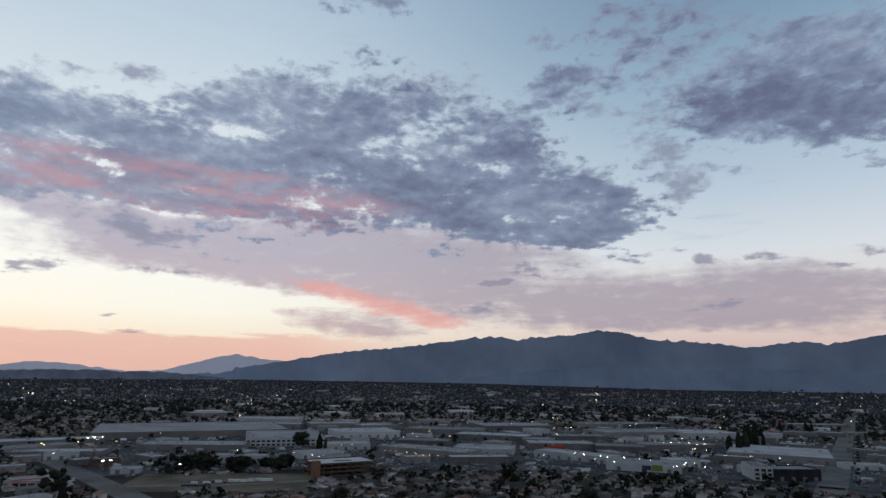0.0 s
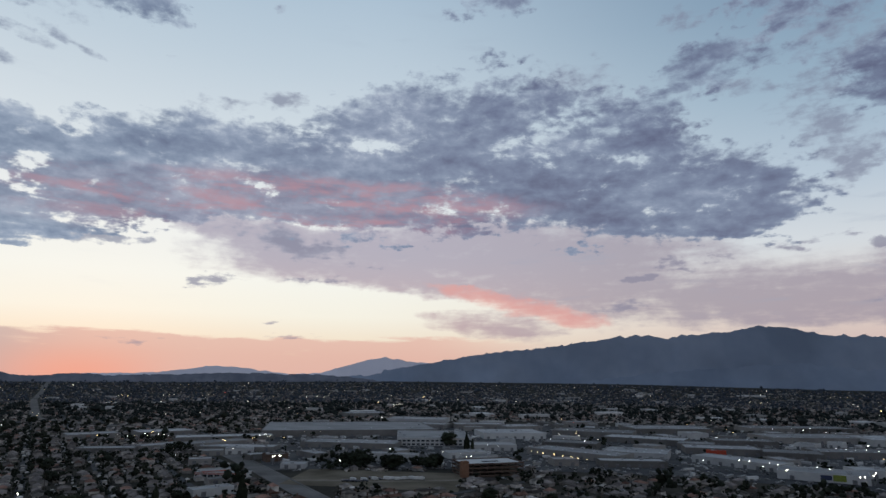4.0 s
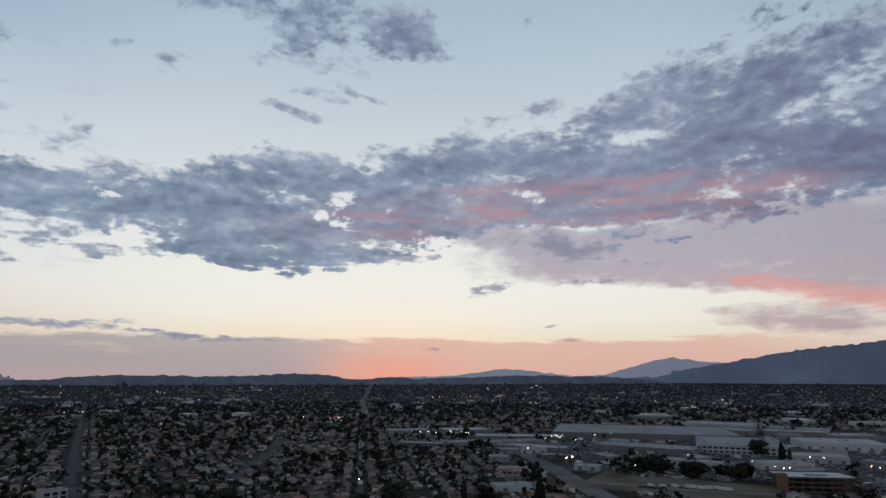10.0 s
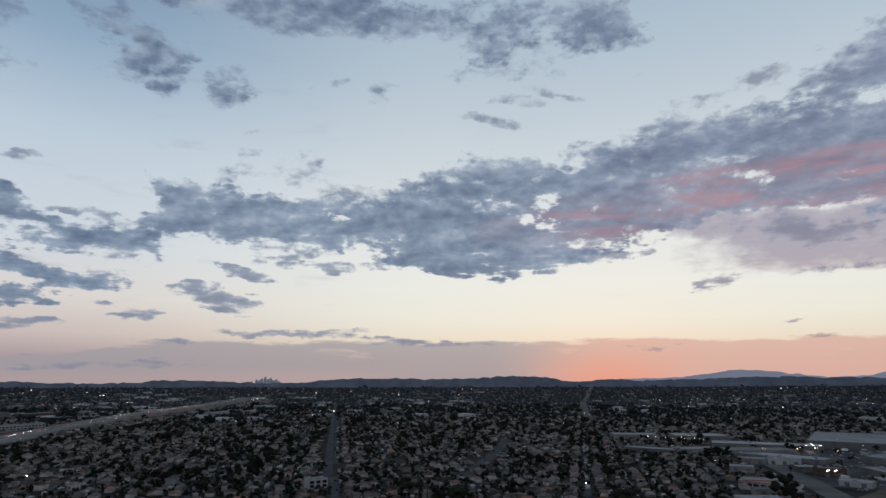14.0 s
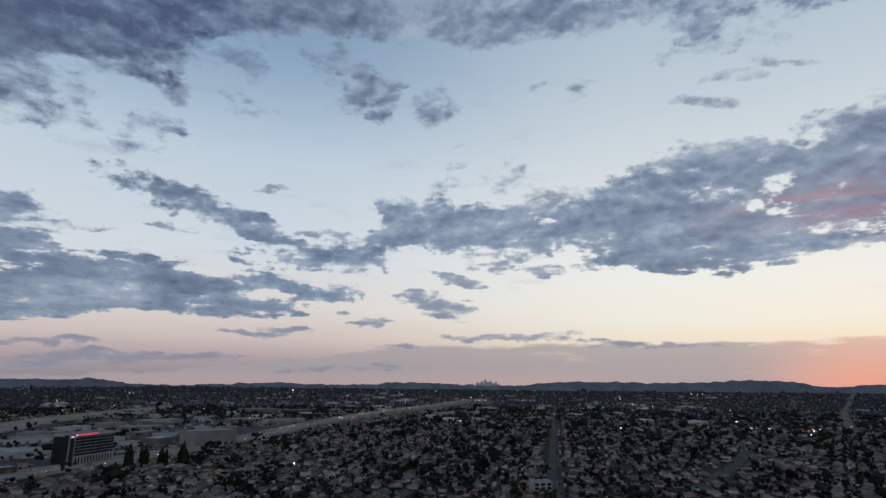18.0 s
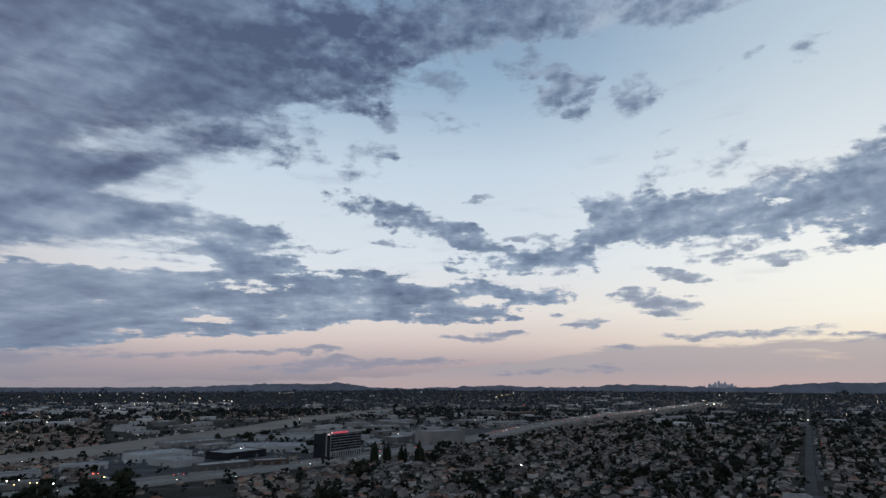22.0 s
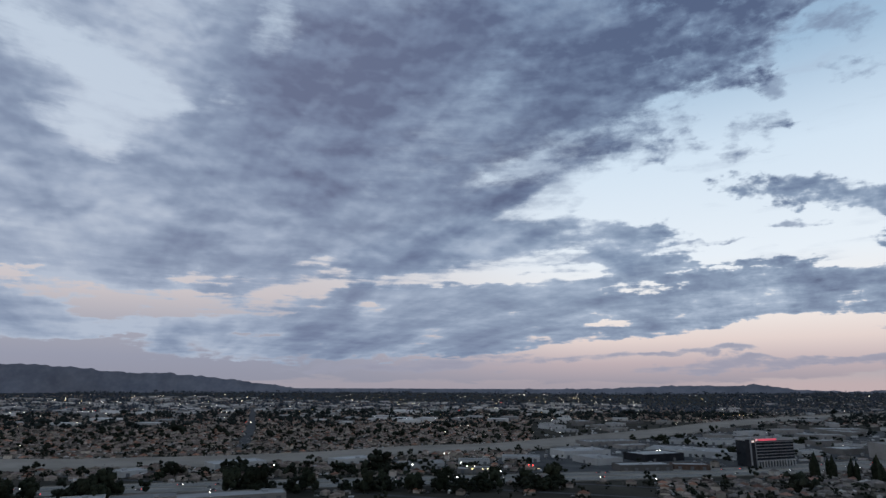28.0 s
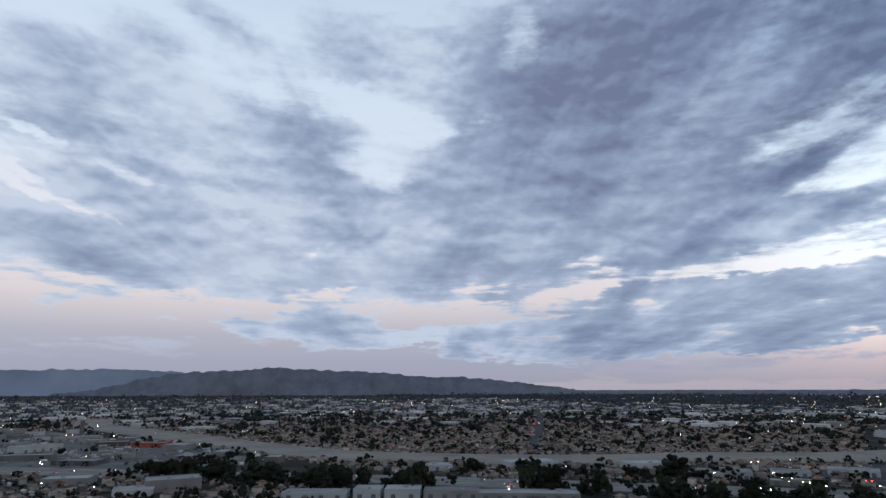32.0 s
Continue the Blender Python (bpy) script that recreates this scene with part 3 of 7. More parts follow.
broad = fractal(placed(sky_at, (0.09, 0.16)), 1.0, 5.0, 0.55, 0.3)
sweep = fractal(placed(deck, (2.2, 0.5), 253.0, "TEXTURE"), 1.0, 5.0, 0.5, 0.3)         # long rows of the deck to the south
dapple = fractal(placed(sky_at, (0.75, 1.3)), 1.0, 4.0, 0.6, 0.3)
thread = fractal(placed(sky_at, (0.22, 1.5)), 1.0, 5.0, 0.6, 0.3)


def around(value, much):
    return calc("MULTIPLY", calc("SUBTRACT", value, 0.5), much)


def total(*values):
    sum_ = values[0]
    for v in values[1:]:
        sum_ = calc("ADD", sum_, v)
    return sum_


away = fade(signed, -88.0, -62.0, 1.0, 0.0)
relief = calc("MULTIPLY", calc("SUBTRACT", swell, swell_lit), fade(height, 6.0, 14.0))
tear_a = total(around(billow, 1.7), around(ripple, 1.9), around(dapple, 1.2))
tear_b = total(around(sweep, 2.4), around(ripple, 0.5), around(dapple, 0.15))
torn = total(calc("MULTIPLY", tear_a, calc("SUBTRACT", 1.0, away)), calc("MULTIPLY", tear_b, away))
torn = calc("ADD", torn, calc("MULTIPLY", calc("SUBTRACT", thread, 0.5), fade(height, 5.0, 17.0, 2.4, 0.5)))
# overhead and behind the view an unseen deck is added, which dims the ground
overhead = fade(height, 35.0, 50.0, 0.0, 0.7)
thick = calc("MAXIMUM", calc("MULTIPLY", cover["thick"], calc("SUBTRACT", 1.0, calc("MULTIPLY", fade(total(cover["gap"], calc("MULTIPLY", torn, -0.8)), 0.1, 1.2), 0.46))), overhead)
ragged = calc("MULTIPLY", fade(thick, 0.35, 0.9, 1.15, 0.5), fade(signed, -100.0, -60.0, 0.75, 1.0))      # edges are torn, the middle holds together
body = calc("MULTIPLY_ADD", torn, ragged, calc("SUBTRACT", thick, 0.38))
body = calc("MULTIPLY", body, calc("MULTIPLY", thick, 6.0, clamp=True))
body_a = calc("MULTIPLY", fade(body, 0.0, fade(height, 10.0, 24.0, 0.34, 0.62)), 0.95)
thin = calc("MULTIPLY", cover["thin"], calc("SUBTRACT", 1.0, calc("MULTIPLY", cover["gap"], 0.45)))
wisps = calc("MULTIPLY", calc("MULTIPLY_ADD", torn, fade(height, 4.0, 12.0, 0.55, 1.15), calc("SUBTRACT", thin, 0.42)), calc("MULTIPLY", thin, 6.0, clamp=True))
wisps_a = calc("MULTIPLY", fade(wisps, 0.0, fade(height, 7.0, 22.0, 0.55, 0.95)), fade(height, 6.0, 20.0, 0.84, 0.74))
# the low bank of haze along the horizon, with a level, broken top
azimuth_at = calc("SUBTRACT", MIDDLE, across)
bank_top = total(fade(azimuth_at, 78.0, 110.0, 3.65, 0.5), around(streak, 2.2), around(thread, 1.4))
bank_a = calc("MULTIPLY", fade(calc("SUBTRACT", bank_top, height), -0.1, 0.3),
              calc("MULTIPLY", calc("MULTIPLY", fade(azimuth_at, 2.0, 16.0), fade(azimuth_at, 104.0, 122.0, 0.80, 0.25)), fade(streak, 0.26, 0.40, 0.3, 1.0)))
bank_colour = blend(fade(azimuth_at, 42.0, 56.0), srgb(234, 188, 174), srgb(172, 167, 173))
bank_colour = blend(calc("MULTIPLY", fade(from_glow, 0.0, 9.0, 1.0, 0.0), fade(height, 0.2, 3.2, 1.0, 0.15)), bank_colour, srgb(248, 172, 150))
bank_colour = blend(calc("MULTIPLY", fade(azimuth_at, 58.0, 70.0), fade(height, 0.0, 1.6, 0.55, 0.0)), bank_colour, srgb(206, 176, 172))

tone = total(fade(signed, 16.0, 34.0, 0.0, 0.24), calc("MULTIPLY", calc("MULTIPLY", fade(azimuth_at, 88.0, 104.0), fade(azimuth_at, 144.0, 164.0, 1.0, 0.0)), fade(height, 13.0, 19.0, 0.0, 0.36)), fade(from_glow, 25.0, 60.0, -0.12, 0.08), calc("MULTIPLY", fade(height, 12.0, 20.0, -0.14, 0.18), fade(signed, -62.0, -48.0, 1.0, 0.0)), fade(signed, -122.0, -100.0, -0.36, 0.10))
depth = total(body, tone, around(broad, 2.0), calc("MULTIPLY", around(dapple, 0.55), calc("MULTIPLY_ADD", away, -0.7, 1.0)), around(billow, 1.1), calc("MULTIPLY", relief, -1.3), calc("MULTIPLY", around(sweep, 1.6), away))
core = ramp(calc("MULTIPLY_ADD", depth, 0.56, 0.12), (0.0, (178, 191, 208)), (0.25, (152, 168, 190)), (0.48, (126, 144, 169)), (0.72, (104, 121, 149)), (1.0, (78, 91, 121)))
core = blend(calc("MULTIPLY", fade(signed, -28.0, 30.0), 0.24), core, srgb(144, 142, 168))
core = blend(calc("MULTIPLY", fade(signed, -112.0, -64.0, 1.0, 0.0), 0.2), core, srgb(134, 133, 156))
blush = calc("MULTIPLY", calc("POWER", cover["pink"], 1.3), fade(total(streak, around(dapple, 0.3)), 0.42, 0.64, 0.12, 0.75))
core = blend(blush, core, srgb(188, 142, 154))
light = ramp(calc("MULTIPLY_ADD", total(wisps, calc("MULTIPLY", relief, -1.2), tone), 0.9, 0.2), (0.0, (176, 189, 206)), (0.5, (146, 161, 184)), (1.0, (116, 131, 158)))
light = blend(calc("MULTIPLY", fade(signed, -30.0, 20.0), fade(height, 8.0, 16.0, 0.6, 0.25)), light, srgb(166, 154, 168))
light = blend(fade(height, 1.5, 6.0, 0.75, 0.0), light, blend(fade(azimuth_at, 40.0, 70.0), srgb(196, 164, 160), srgb(150, 147, 162)))
glow_colour = srgb(238, 166, 156)
sky = blend(bank_a, clear, bank_colour)
soft = fade(total(cover["veil"], calc("MULTIPLY", torn, 0.3)), 0.2, 0.95)
sky = blend(calc("MULTIPLY", calc("MULTIPLY", soft, calc("MULTIPLY", cover["veil"], 5.0, clamp=True)), 0.80), sky, blend(fade(signed, 24.0, 54.0), blend(fade(height, 5.0, 12.0), srgb(190, 160, 168), srgb(168, 160, 180)), srgb(160, 150, 166)))
flame = calc("MULTIPLY", fade(total(cover["glow"], calc("MULTIPLY", torn, 0.3)), 0.1, 1.15), calc("MULTIPLY", cover["glow"], 2.0, clamp=True))
sky = blend(calc("MULTIPLY", flame, 0.7), sky, glow_colour)
haze = calc("MULTIPLY", fade(total(streak, around(billow, 0.9)), 0.58, 0.88, 0.0, 0.4), calc("MULTIPLY", fade(height, 4.0, 9.0), fade(from_glow, 12.0, 45.0, 0.15, 1.0)))
sky = blend(haze, sky, srgb(158, 171, 192))
sky = blend(wisps_a, sky, light)
sky = blend(body_a, sky, core)
bg = wnode("ShaderNodeBackground")
wire(sky, bg.inputs[0])
bg.inputs[1].default_value = 1.0
wt.links.new(bg.outputs[0], wnode("ShaderNodeOutputWorld").inputs[0])

# ---- materials ----
def surf(name, low, high, scale=0.3, rough=0.85, bump=0.3, vary="", spread=0.35, metal=0.0, fine=3.0, accent=None):
    """Two scales of noise between two colours; vary: 'object' or 'island' shifts each piece's value, and a fifth of the pieces lean to accent."""
    m = bpy.data.materials.new(name)
    m.use_nodes = True
    nt = m.node_tree
    b = nt.nodes["Principled BSDF"]
    b.inputs["Roughness"].default_value, b.inputs["Metallic"].default_value = rough, metal
    b.inputs["Specular IOR Level"].default_value = 0.5 if rough < 0.5 else 0.12 if rough < 0.88 else 0.03
    geo = nt.nodes.new("ShaderNodeNewGeometry")
    n1, n2 = nt.nodes.new("ShaderNodeTexNoise"), nt.nodes.new("ShaderNodeTexNoise")
    n1.inputs["Scale"].default_value, n1.inputs["Detail"].default_value = scale, 5.0
    n2.inputs["Scale"].default_value, n2.inputs["Detail"].default_value = fine, 3.0
    for n in (n1, n2):
        nt.links.new(geo.outputs["Position"], n.inputs["Vector"])
    both = nt.nodes.new("ShaderNodeMath")
    both.operation = "MULTIPLY_ADD"
    both.inputs[1].default_value, both.use_clamp = 0.6, True
    nt.links.new(n2.outputs[0], both.inputs[0])
    stretch = nt.nodes.new("ShaderNodeMapRange")
    for v, s in zip((0.3, 0.7, -0.3, 0.7), stretch.inputs[1:5]):
        s.default_value = v
    nt.links.new(n1.outputs[0], stretch.inputs[0])
    nt.links.new(stretch.outputs[0], both.inputs[2])
    mix = nt.nodes.new("ShaderNodeMix")
    mix.data_type = "RGBA"
    mix.inputs[6].default_value, mix.inputs[7].default_value = (*low, 1), (*high, 1)
    nt.links.new(both.outputs[0], mix.inputs[0])
    colour = mix.outputs[2]
    if vary:
        source = geo.outputs["Random Per Island"] if vary == "island" else nt.nodes.new("ShaderNodeObjectInfo").outputs["Random"]
        hsv = nt.nodes.new("ShaderNodeHueSaturation")
        r = nt.nodes.new("ShaderNodeMapRange")
        r.inputs[3].default_value, r.inputs[4].default_value = 1 - spread, 1 + spread
        nt.links.new(source, r.inputs[0]), nt.links.new(r.outputs[0], hsv.inputs["Value"])
        hue = nt.nodes.new("ShaderNodeMath")
        hue.operation = "PINGPONG"
        hue.inputs[1].default_value = 0.035
        nt.links.new(source, hue.inputs[0])
        shift = nt.nodes.new("ShaderNodeMath")
        shift.inputs[1].default_value = 0.482
        nt.links.new(hue.outputs[0], shift.inputs[0]), nt.links.new(shift.outputs[0], hsv.inputs["Hue"])
        nt.links.new(colour, hsv.inputs["Color"])
        colour = hsv.outputs[0]
        if accent:
            some = nt.nodes.new("ShaderNodeMath")
            some.operation, some.inputs[1].default_value = "FRACT", 0.0
            many = nt.nodes.new("ShaderNodeMath")
            many.operation, many.inputs[1].default_value = "MULTIPLY", 7.3
            over = nt.nodes.new("ShaderNodeMath")
            over.operation, over.inputs[1].default_value = "GREATER_THAN", 0.8
            tint = nt.nodes.new("ShaderNodeMix")
            tint.data_type, tint.blend_type, tint.inputs[7].default_value = "RGBA", "MULTIPLY", (*accent, 1)
            nt.links.new(source, many.inputs[0]), nt.links.new(many.outputs[0], some.inputs[0]), nt.links.new(some.outputs[0], over.inputs[0])
            nt.links.new(over.outputs[0], tint.inputs[0]), nt.links.new(colour, tint.inputs[6])
            colour = tint.outputs[2]
    nt.links.new(colour, b.inputs["Base Color"])
    if bump:
        bm_node = nt.nodes.new("ShaderNodeBump")
        bm_node.inputs["Strength"].default_value, bm_node.inputs["Distance"].default_value = bump, 0.1
        nt.links.new(n2.outputs[0], bm_node.inputs["Height"]), nt.links.new(bm_node.outputs[0], b.inputs["Normal"])
    return m


def glowing(name, colour, strength):
    m = bpy.data.materials.new(name)
    m.use_nodes = True
    b = m.node_tree.nodes["Principled BSDF"]
    b.inputs["Base Color"].default_value = b.inputs["Emission Color"].default_value = (*colour, 1)
    b.inputs["Emission Strength"].default_value = strength
    m.cycles.emission_sampling = "NONE"
    return m


SOIL = surf("dry_ground", (0.022, 0.021, 0.018), (0.058, 0.052, 0.042), 0.02, 0.95, 0.4, fine=0.3)
FIELD = surf("dry_field", (0.085, 0.071, 0.052), (0.165, 0.14, 0.107), 0.03, 0.95, 0.4, fine=0.4)
ASPHALT = surf("asphalt", (0.05, 0.05, 0.052), (0.09, 0.09, 0.092), 0.05, 0.9, 0.2, fine=0.5)
LOT = surf("parking_asphalt", (0.045, 0.045, 0.048), (0.10, 0.099, 0.098), 0.03, 0.9, 0.2, fine=0.3)
YARD = surf("pale_yard_asphalt", (0.085, 0.081, 0.077), (0.17, 0.162, 0.154), 0.03, 0.9, 0.2, fine=0.3)
CONCRETE = surf("pale_concrete", (0.22, 0.205, 0.183), (0.33, 0.308, 0.28), 0.02, 0.9, 0.2, fine=0.2)
ROOFING = surf("flat_roofing", (0.195, 0.194, 0.194), (0.30, 0.298, 0.295), 0.03, 0.85, 0.2, vary="object", spread=0.4, fine=0.25)
TILT_WALL = surf("painted_concrete_wall", (0.14, 0.133, 0.125), (0.21, 0.2, 0.19), 0.05, 0.85, 0.2, vary="object", spread=0.45, fine=0.5)
WHITE_WALL = surf("white_painted_wall", (0.32, 0.32, 0.32), (0.44, 0.44, 0.43), 0.05, 0.8, 0.2, vary="object", spread=0.12, fine=0.5)
DARK_WALL = surf("dark_facade", (0.012, 0.013, 0.017), (0.026, 0.027, 0.032), 0.1, 0.7, 0.1)
GLASS = surf("window_glass", (0.012, 0.014, 0.018), (0.03, 0.034, 0.042), 0.2, 0.12, 0.0)
BRICK = surf("brown_brick", (0.075, 0.05, 0.04), (0.12, 0.085, 0.068), 0.3, 0.9, 0.3)
RED = surf("red_painted_wall", (0.30, 0.045, 0.025), (0.42, 0.075, 0.04), 0.1, 0.7, 0.1)
SHINGLE = surf("roof_shingle", (0.06, 0.052, 0.047), (0.18, 0.157, 0.142), 0.15, 0.9, 0.4, vary="object", spread=0.65, fine=1.5, accent=(1.3, 0.86, 0.74))
SHINGLES = surf("roof_shingles", (0.06, 0.052, 0.048), (0.18, 0.158, 0.145), 0.15, 0.9, 0.4, vary="island", spread=0.7, fine=1.5, accent=(1.3, 0.86, 0.74))
STUCCO = surf("stucco", (0.2, 0.183, 0.166), (0.42, 0.388, 0.355), 0.2, 0.9, 0.3, vary="object", spread=0.5, fine=2.0)
STUCCOS = surf("stuccos", (0.2, 0.183, 0.168), (0.42, 0.388, 0.36), 0.2, 0.9, 0.3, vary="island", spread=0.6, fine=2.0)
# south-side copies: front light from the western sky is put into the paler colours
PALE_STUCCOS = surf("front_lit_stuccos", (0.24, 0.205, 0.178), (0.43, 0.37, 0.32), 0.2, 0.9, 0.3, vary="island", spread=0.55, fine=2.0)
PALE_ROOFS = surf("front_lit_roofs", (0.085, 0.066, 0.055), (0.22, 0.174, 0.147), 0.15, 0.9, 0.4, vary="island", spread=0.65, fine=1.5, accent=(1.3, 0.86, 0.74))
LEAF = surf("leaves", (0.009, 0.012, 0.008), (0.03, 0.034, 0.022), 0.35, 0.9, 0.5, vary="object", spread=0.4, fine=2.0)
LEAVES = surf("foliage", (0.009, 0.0115, 0.0085), (0.028, 0.031, 0.022), 0.25, 0.9, 0.5, vary="island", spread=0.45, fine=1.5)
# aerial haze is painted into these two foliage colours, more of it farther off
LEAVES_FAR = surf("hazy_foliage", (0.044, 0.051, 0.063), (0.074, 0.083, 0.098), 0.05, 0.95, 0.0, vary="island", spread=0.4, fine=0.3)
LEAVES_MID = surf("half_hazed_foliage", (0.014, 0.018, 0.017), (0.034, 0.039, 0.036), 0.1, 0.95, 0.0, vary="island", spread=0.4, fine=0.5)
BARK = surf("bark", (0.03, 0.024, 0.018), (0.06, 0.048, 0.036), 1.0, 0.95, 0.5)
METAL = surf("galvanised_steel", (0.2, 0.2, 0.21), (0.3, 0.3, 0.31), 1.0, 0.5, 0.1, metal=0.6)
CARPAINT = surf("car_paint", (0.05, 0.05, 0.055), (0.22, 0.22, 0.225), 0.01, 0.35, 0.0, vary="object", spread=0.8)
RUBBER = surf("tyre_rubber", (0.015, 0.015, 0.015), (0.025, 0.025, 0.025), 2.0, 0.9, 0.2)
LAMP_WHITE = glowing("cool_lamp", (1.0, 0.95, 0.82), 13.0)
LAMP_AMBER = glowing("amber_lamp", (1.0, 0.66, 0.28), 11.0)
LAMP_DIM = glowing("dim_lamp", (1.0, 0.87, 0.68), 9.0)
LAMP_RED = glowing("red_lamp", (1.0, 0.06, 0.05), 7.0)
LAMP_GREEN = glowing("green_lamp", (0.25, 1.0, 0.5), 3.0)
# blue distance haze is painted into this slope colour
RANGE = surf("hazed_mountain_slope", (0.185, 0.222, 0.285), (0.275, 0.315, 0.385), 0.0018, 1.0, 0.0, fine=0.01)
# very pale, since the peak's thick haze is painted as base colour
RANGE_FAR = surf("hazed_peak_slope", (0.62, 0.60, 0.66), (0.70, 0.67, 0.72), 0.0015, 1.0, 0.0, fine=0.01)
# woods lightened to grey-blue: the haze over the far hills is in the colour
HILL = surf("hazed_wooded_hill", (0.12, 0.129, 0.158), (0.18, 0.187, 0.218), 0.010, 1.0, 0.0, fine=0.04)
# facade colour bleached to carry the haze in front of downtown
TOWER = surf("hazed_tower_facade", (0.44, 0.45, 0.52), (0.54, 0.55, 0.61), 0.02, 0.8, 0.0)

# ---- building blocks ----
def soup(name, verts, tris, mats, index=None):
    """A mesh from arrays of points and triangles."""
    me = bpy.data.meshes.new(name)
    verts, tris = np.asarray(verts, np.float32).reshape(-1, 3), np.asarray(tris, np.int32).reshape(-1, 3)
    me.vertices.add(len(verts)), me.loops.add(tris.size), me.polygons.add(len(tris))
    me.vertices.foreach_set("co", verts.ravel())
    me.loops.foreach_set("vertex_index", tris.ravel())
    me.polygons.foreach_set("loop_start", np.arange(0, tris.size, 3, dtype=np.int32))
    for m in mats:
        me.materials.append(m)
    if index is not None:
        me.polygons.foreach_set("material_index", np.asarray(index, np.int32))
    me.update(calc_edges=True)
    me.shade_flat()
    return me


def part(name, mesh, material, parent, label=""):
    """One mesh under a thing or under a part."""
    if isinstance(mesh, bmesh.types.BMesh):
        me = bpy.data.meshes.new(name)
        mesh.to_mesh(me), mesh.free()
        mesh = me
    if material and not mesh.materials:
        mesh.materials.append(material)
    ob = new(name, mesh)
    ob.parent = parent
    return tagged(ob, label)


def thing(name, m, label, category, group="", kind=""):
    ob = new(name)
    ob.matrix_basis = m
    return tagged(ob, label, category, group, kind)


BOX_F = np.array([(0, 1, 5), (0, 5, 4), (1, 2, 6), (1, 6, 5), (2, 3, 7), (2, 7, 6), (3, 0, 4), (3, 4, 7), (4, 5, 6), (4, 6, 7), (0, 2, 1), (0, 3, 2)])


def box(x0, y0, z0, x1, y1, z1):
    return np.array([(x0, y0, z0), (x1, y0, z0), (x1, y1, z0), (x0, y1, z0), (x0, y0, z1), (x1, y0, z1), (x1, y1, z1), (x0, y1, z1)], float)


def boxes(name, items, *mats):
    v = np.concatenate([box(*b) for b in items])
    f = np.concatenate([BOX_F + 8 * i for i in range(len(items))])
    return soup(name, v, f, mats)


def bevel_box(x0, y0, z0, x1, y1, z1, r=0.1):
    bm = bmesh.new()
    bmesh.ops.create_cube(bm, size=1, matrix=Matrix.LocRotScale(((x0 + x1) / 2, (y0 + y1) / 2, (z0 + z1) / 2), None, (x1 - x0, y1 - y0, z1 - z0)))
    bmesh.ops.bevel(bm, geom=bm.edges[:], offset=r, segments=1, affect="EDGES")
    return bm


def tube(r0, r1, length, sides=6, m=Matrix()):
    bm = bmesh.new()
    bmesh.ops.create_cone(bm, cap_ends=True, segments=sides, radius1=r0, radius2=r1, depth=length, matrix=m @ Matrix.Translation((0, 0, length / 2)))
    return bm


def polar(azimuth, d):
    return -math.sin(radians(azimuth)) * d, math.cos(radians(azimuth)) * d


def azimuth_of(x, y):
    return (np.degrees(np.arctan2(-np.asarray(x), np.asarray(y))) + 90) % 360 - 90


def ground_z(x, y):
    """Flat valley floor that rises gently towards the hills."""
    s = np.clip((np.hypot(x, y) - 2900) / 1950, 0, 1)
    foot = np.interp(azimuth_of(x, y), (-60, -20, -4, 24, 38, 66, 104, 120, 170, 215), (56, 50, 70, 72, 58, 50, 56, 38, 42, 60))
    return foot * s * s * (3 - 2 * s)


CELL = 4.0
taken = np.zeros((2500, 2500), bool)


def cells(x, y):
    return np.clip(((np.asarray(x) + 5000) / CELL).astype(int), 0, 2499), np.clip(((np.asarray(y) + 5000) / CELL).astype(int), 0, 2499)


def claim(x, y, w, d, az, margin=4.0):
    """Marks an oblong as built on."""
    u, v = np.meshgrid(np.arange(-w / 2 - margin, w / 2 + margin + 2, 2.0), np.arange(-d / 2 - margin, d / 2 + margin + 2, 2.0))
    a = radians(az)
    taken[cells(x + u * math.cos(a) - v * math.sin(a), y + u * math.sin(a) + v * math.cos(a))] = True


def is_free(x, y, w, d, az, margin=2.0):
    u, v = np.meshgrid(np.arange(-w / 2 - margin, w / 2 + margin + 3, 3.0), np.arange(-d / 2 - margin, d / 2 + margin + 3, 3.0))
    a = radians(az)
    return not taken[cells(x + u * math.cos(a) - v * math.sin(a), y + u * math.sin(a) + v * math.cos(a))].any()


def ribbon(points, width, z, block=True):
    """A strip along a line of points, closely sampled, on the ground."""
    pts = np.array(points, float)
    seg = np.hypot(*np.diff(pts, axis=0).T)
    s = np.concatenate([[0], np.cumsum(seg)])
    at = np.linspace(0, s[-1], max(2, int(s[-1] / 40) + 1))
    # smooth the corners of the line
    line = np.stack([np.interp(at, s, pts[:, i]) for i in (0, 1)], 1)
    for _ in range(3):
        line[1:-1] = (line[:-2] + 2 * line[1:-1] + line[2:]) / 4
    t = np.gradient(line, axis=0)
    t /= np.hypot(*t.T)[:, None]
    n = np.stack([-t[:, 1], t[:, 0]], 1)
    if block:
        for a, b in zip(line[:-1], line[1:]):
            c = (a + b) / 2
            claim(c[0], c[1], np.hypot(*(b - a)) + 2, width, math.degrees(math.atan2(*(b - a)[::-1])), 1.0)
    return line, n


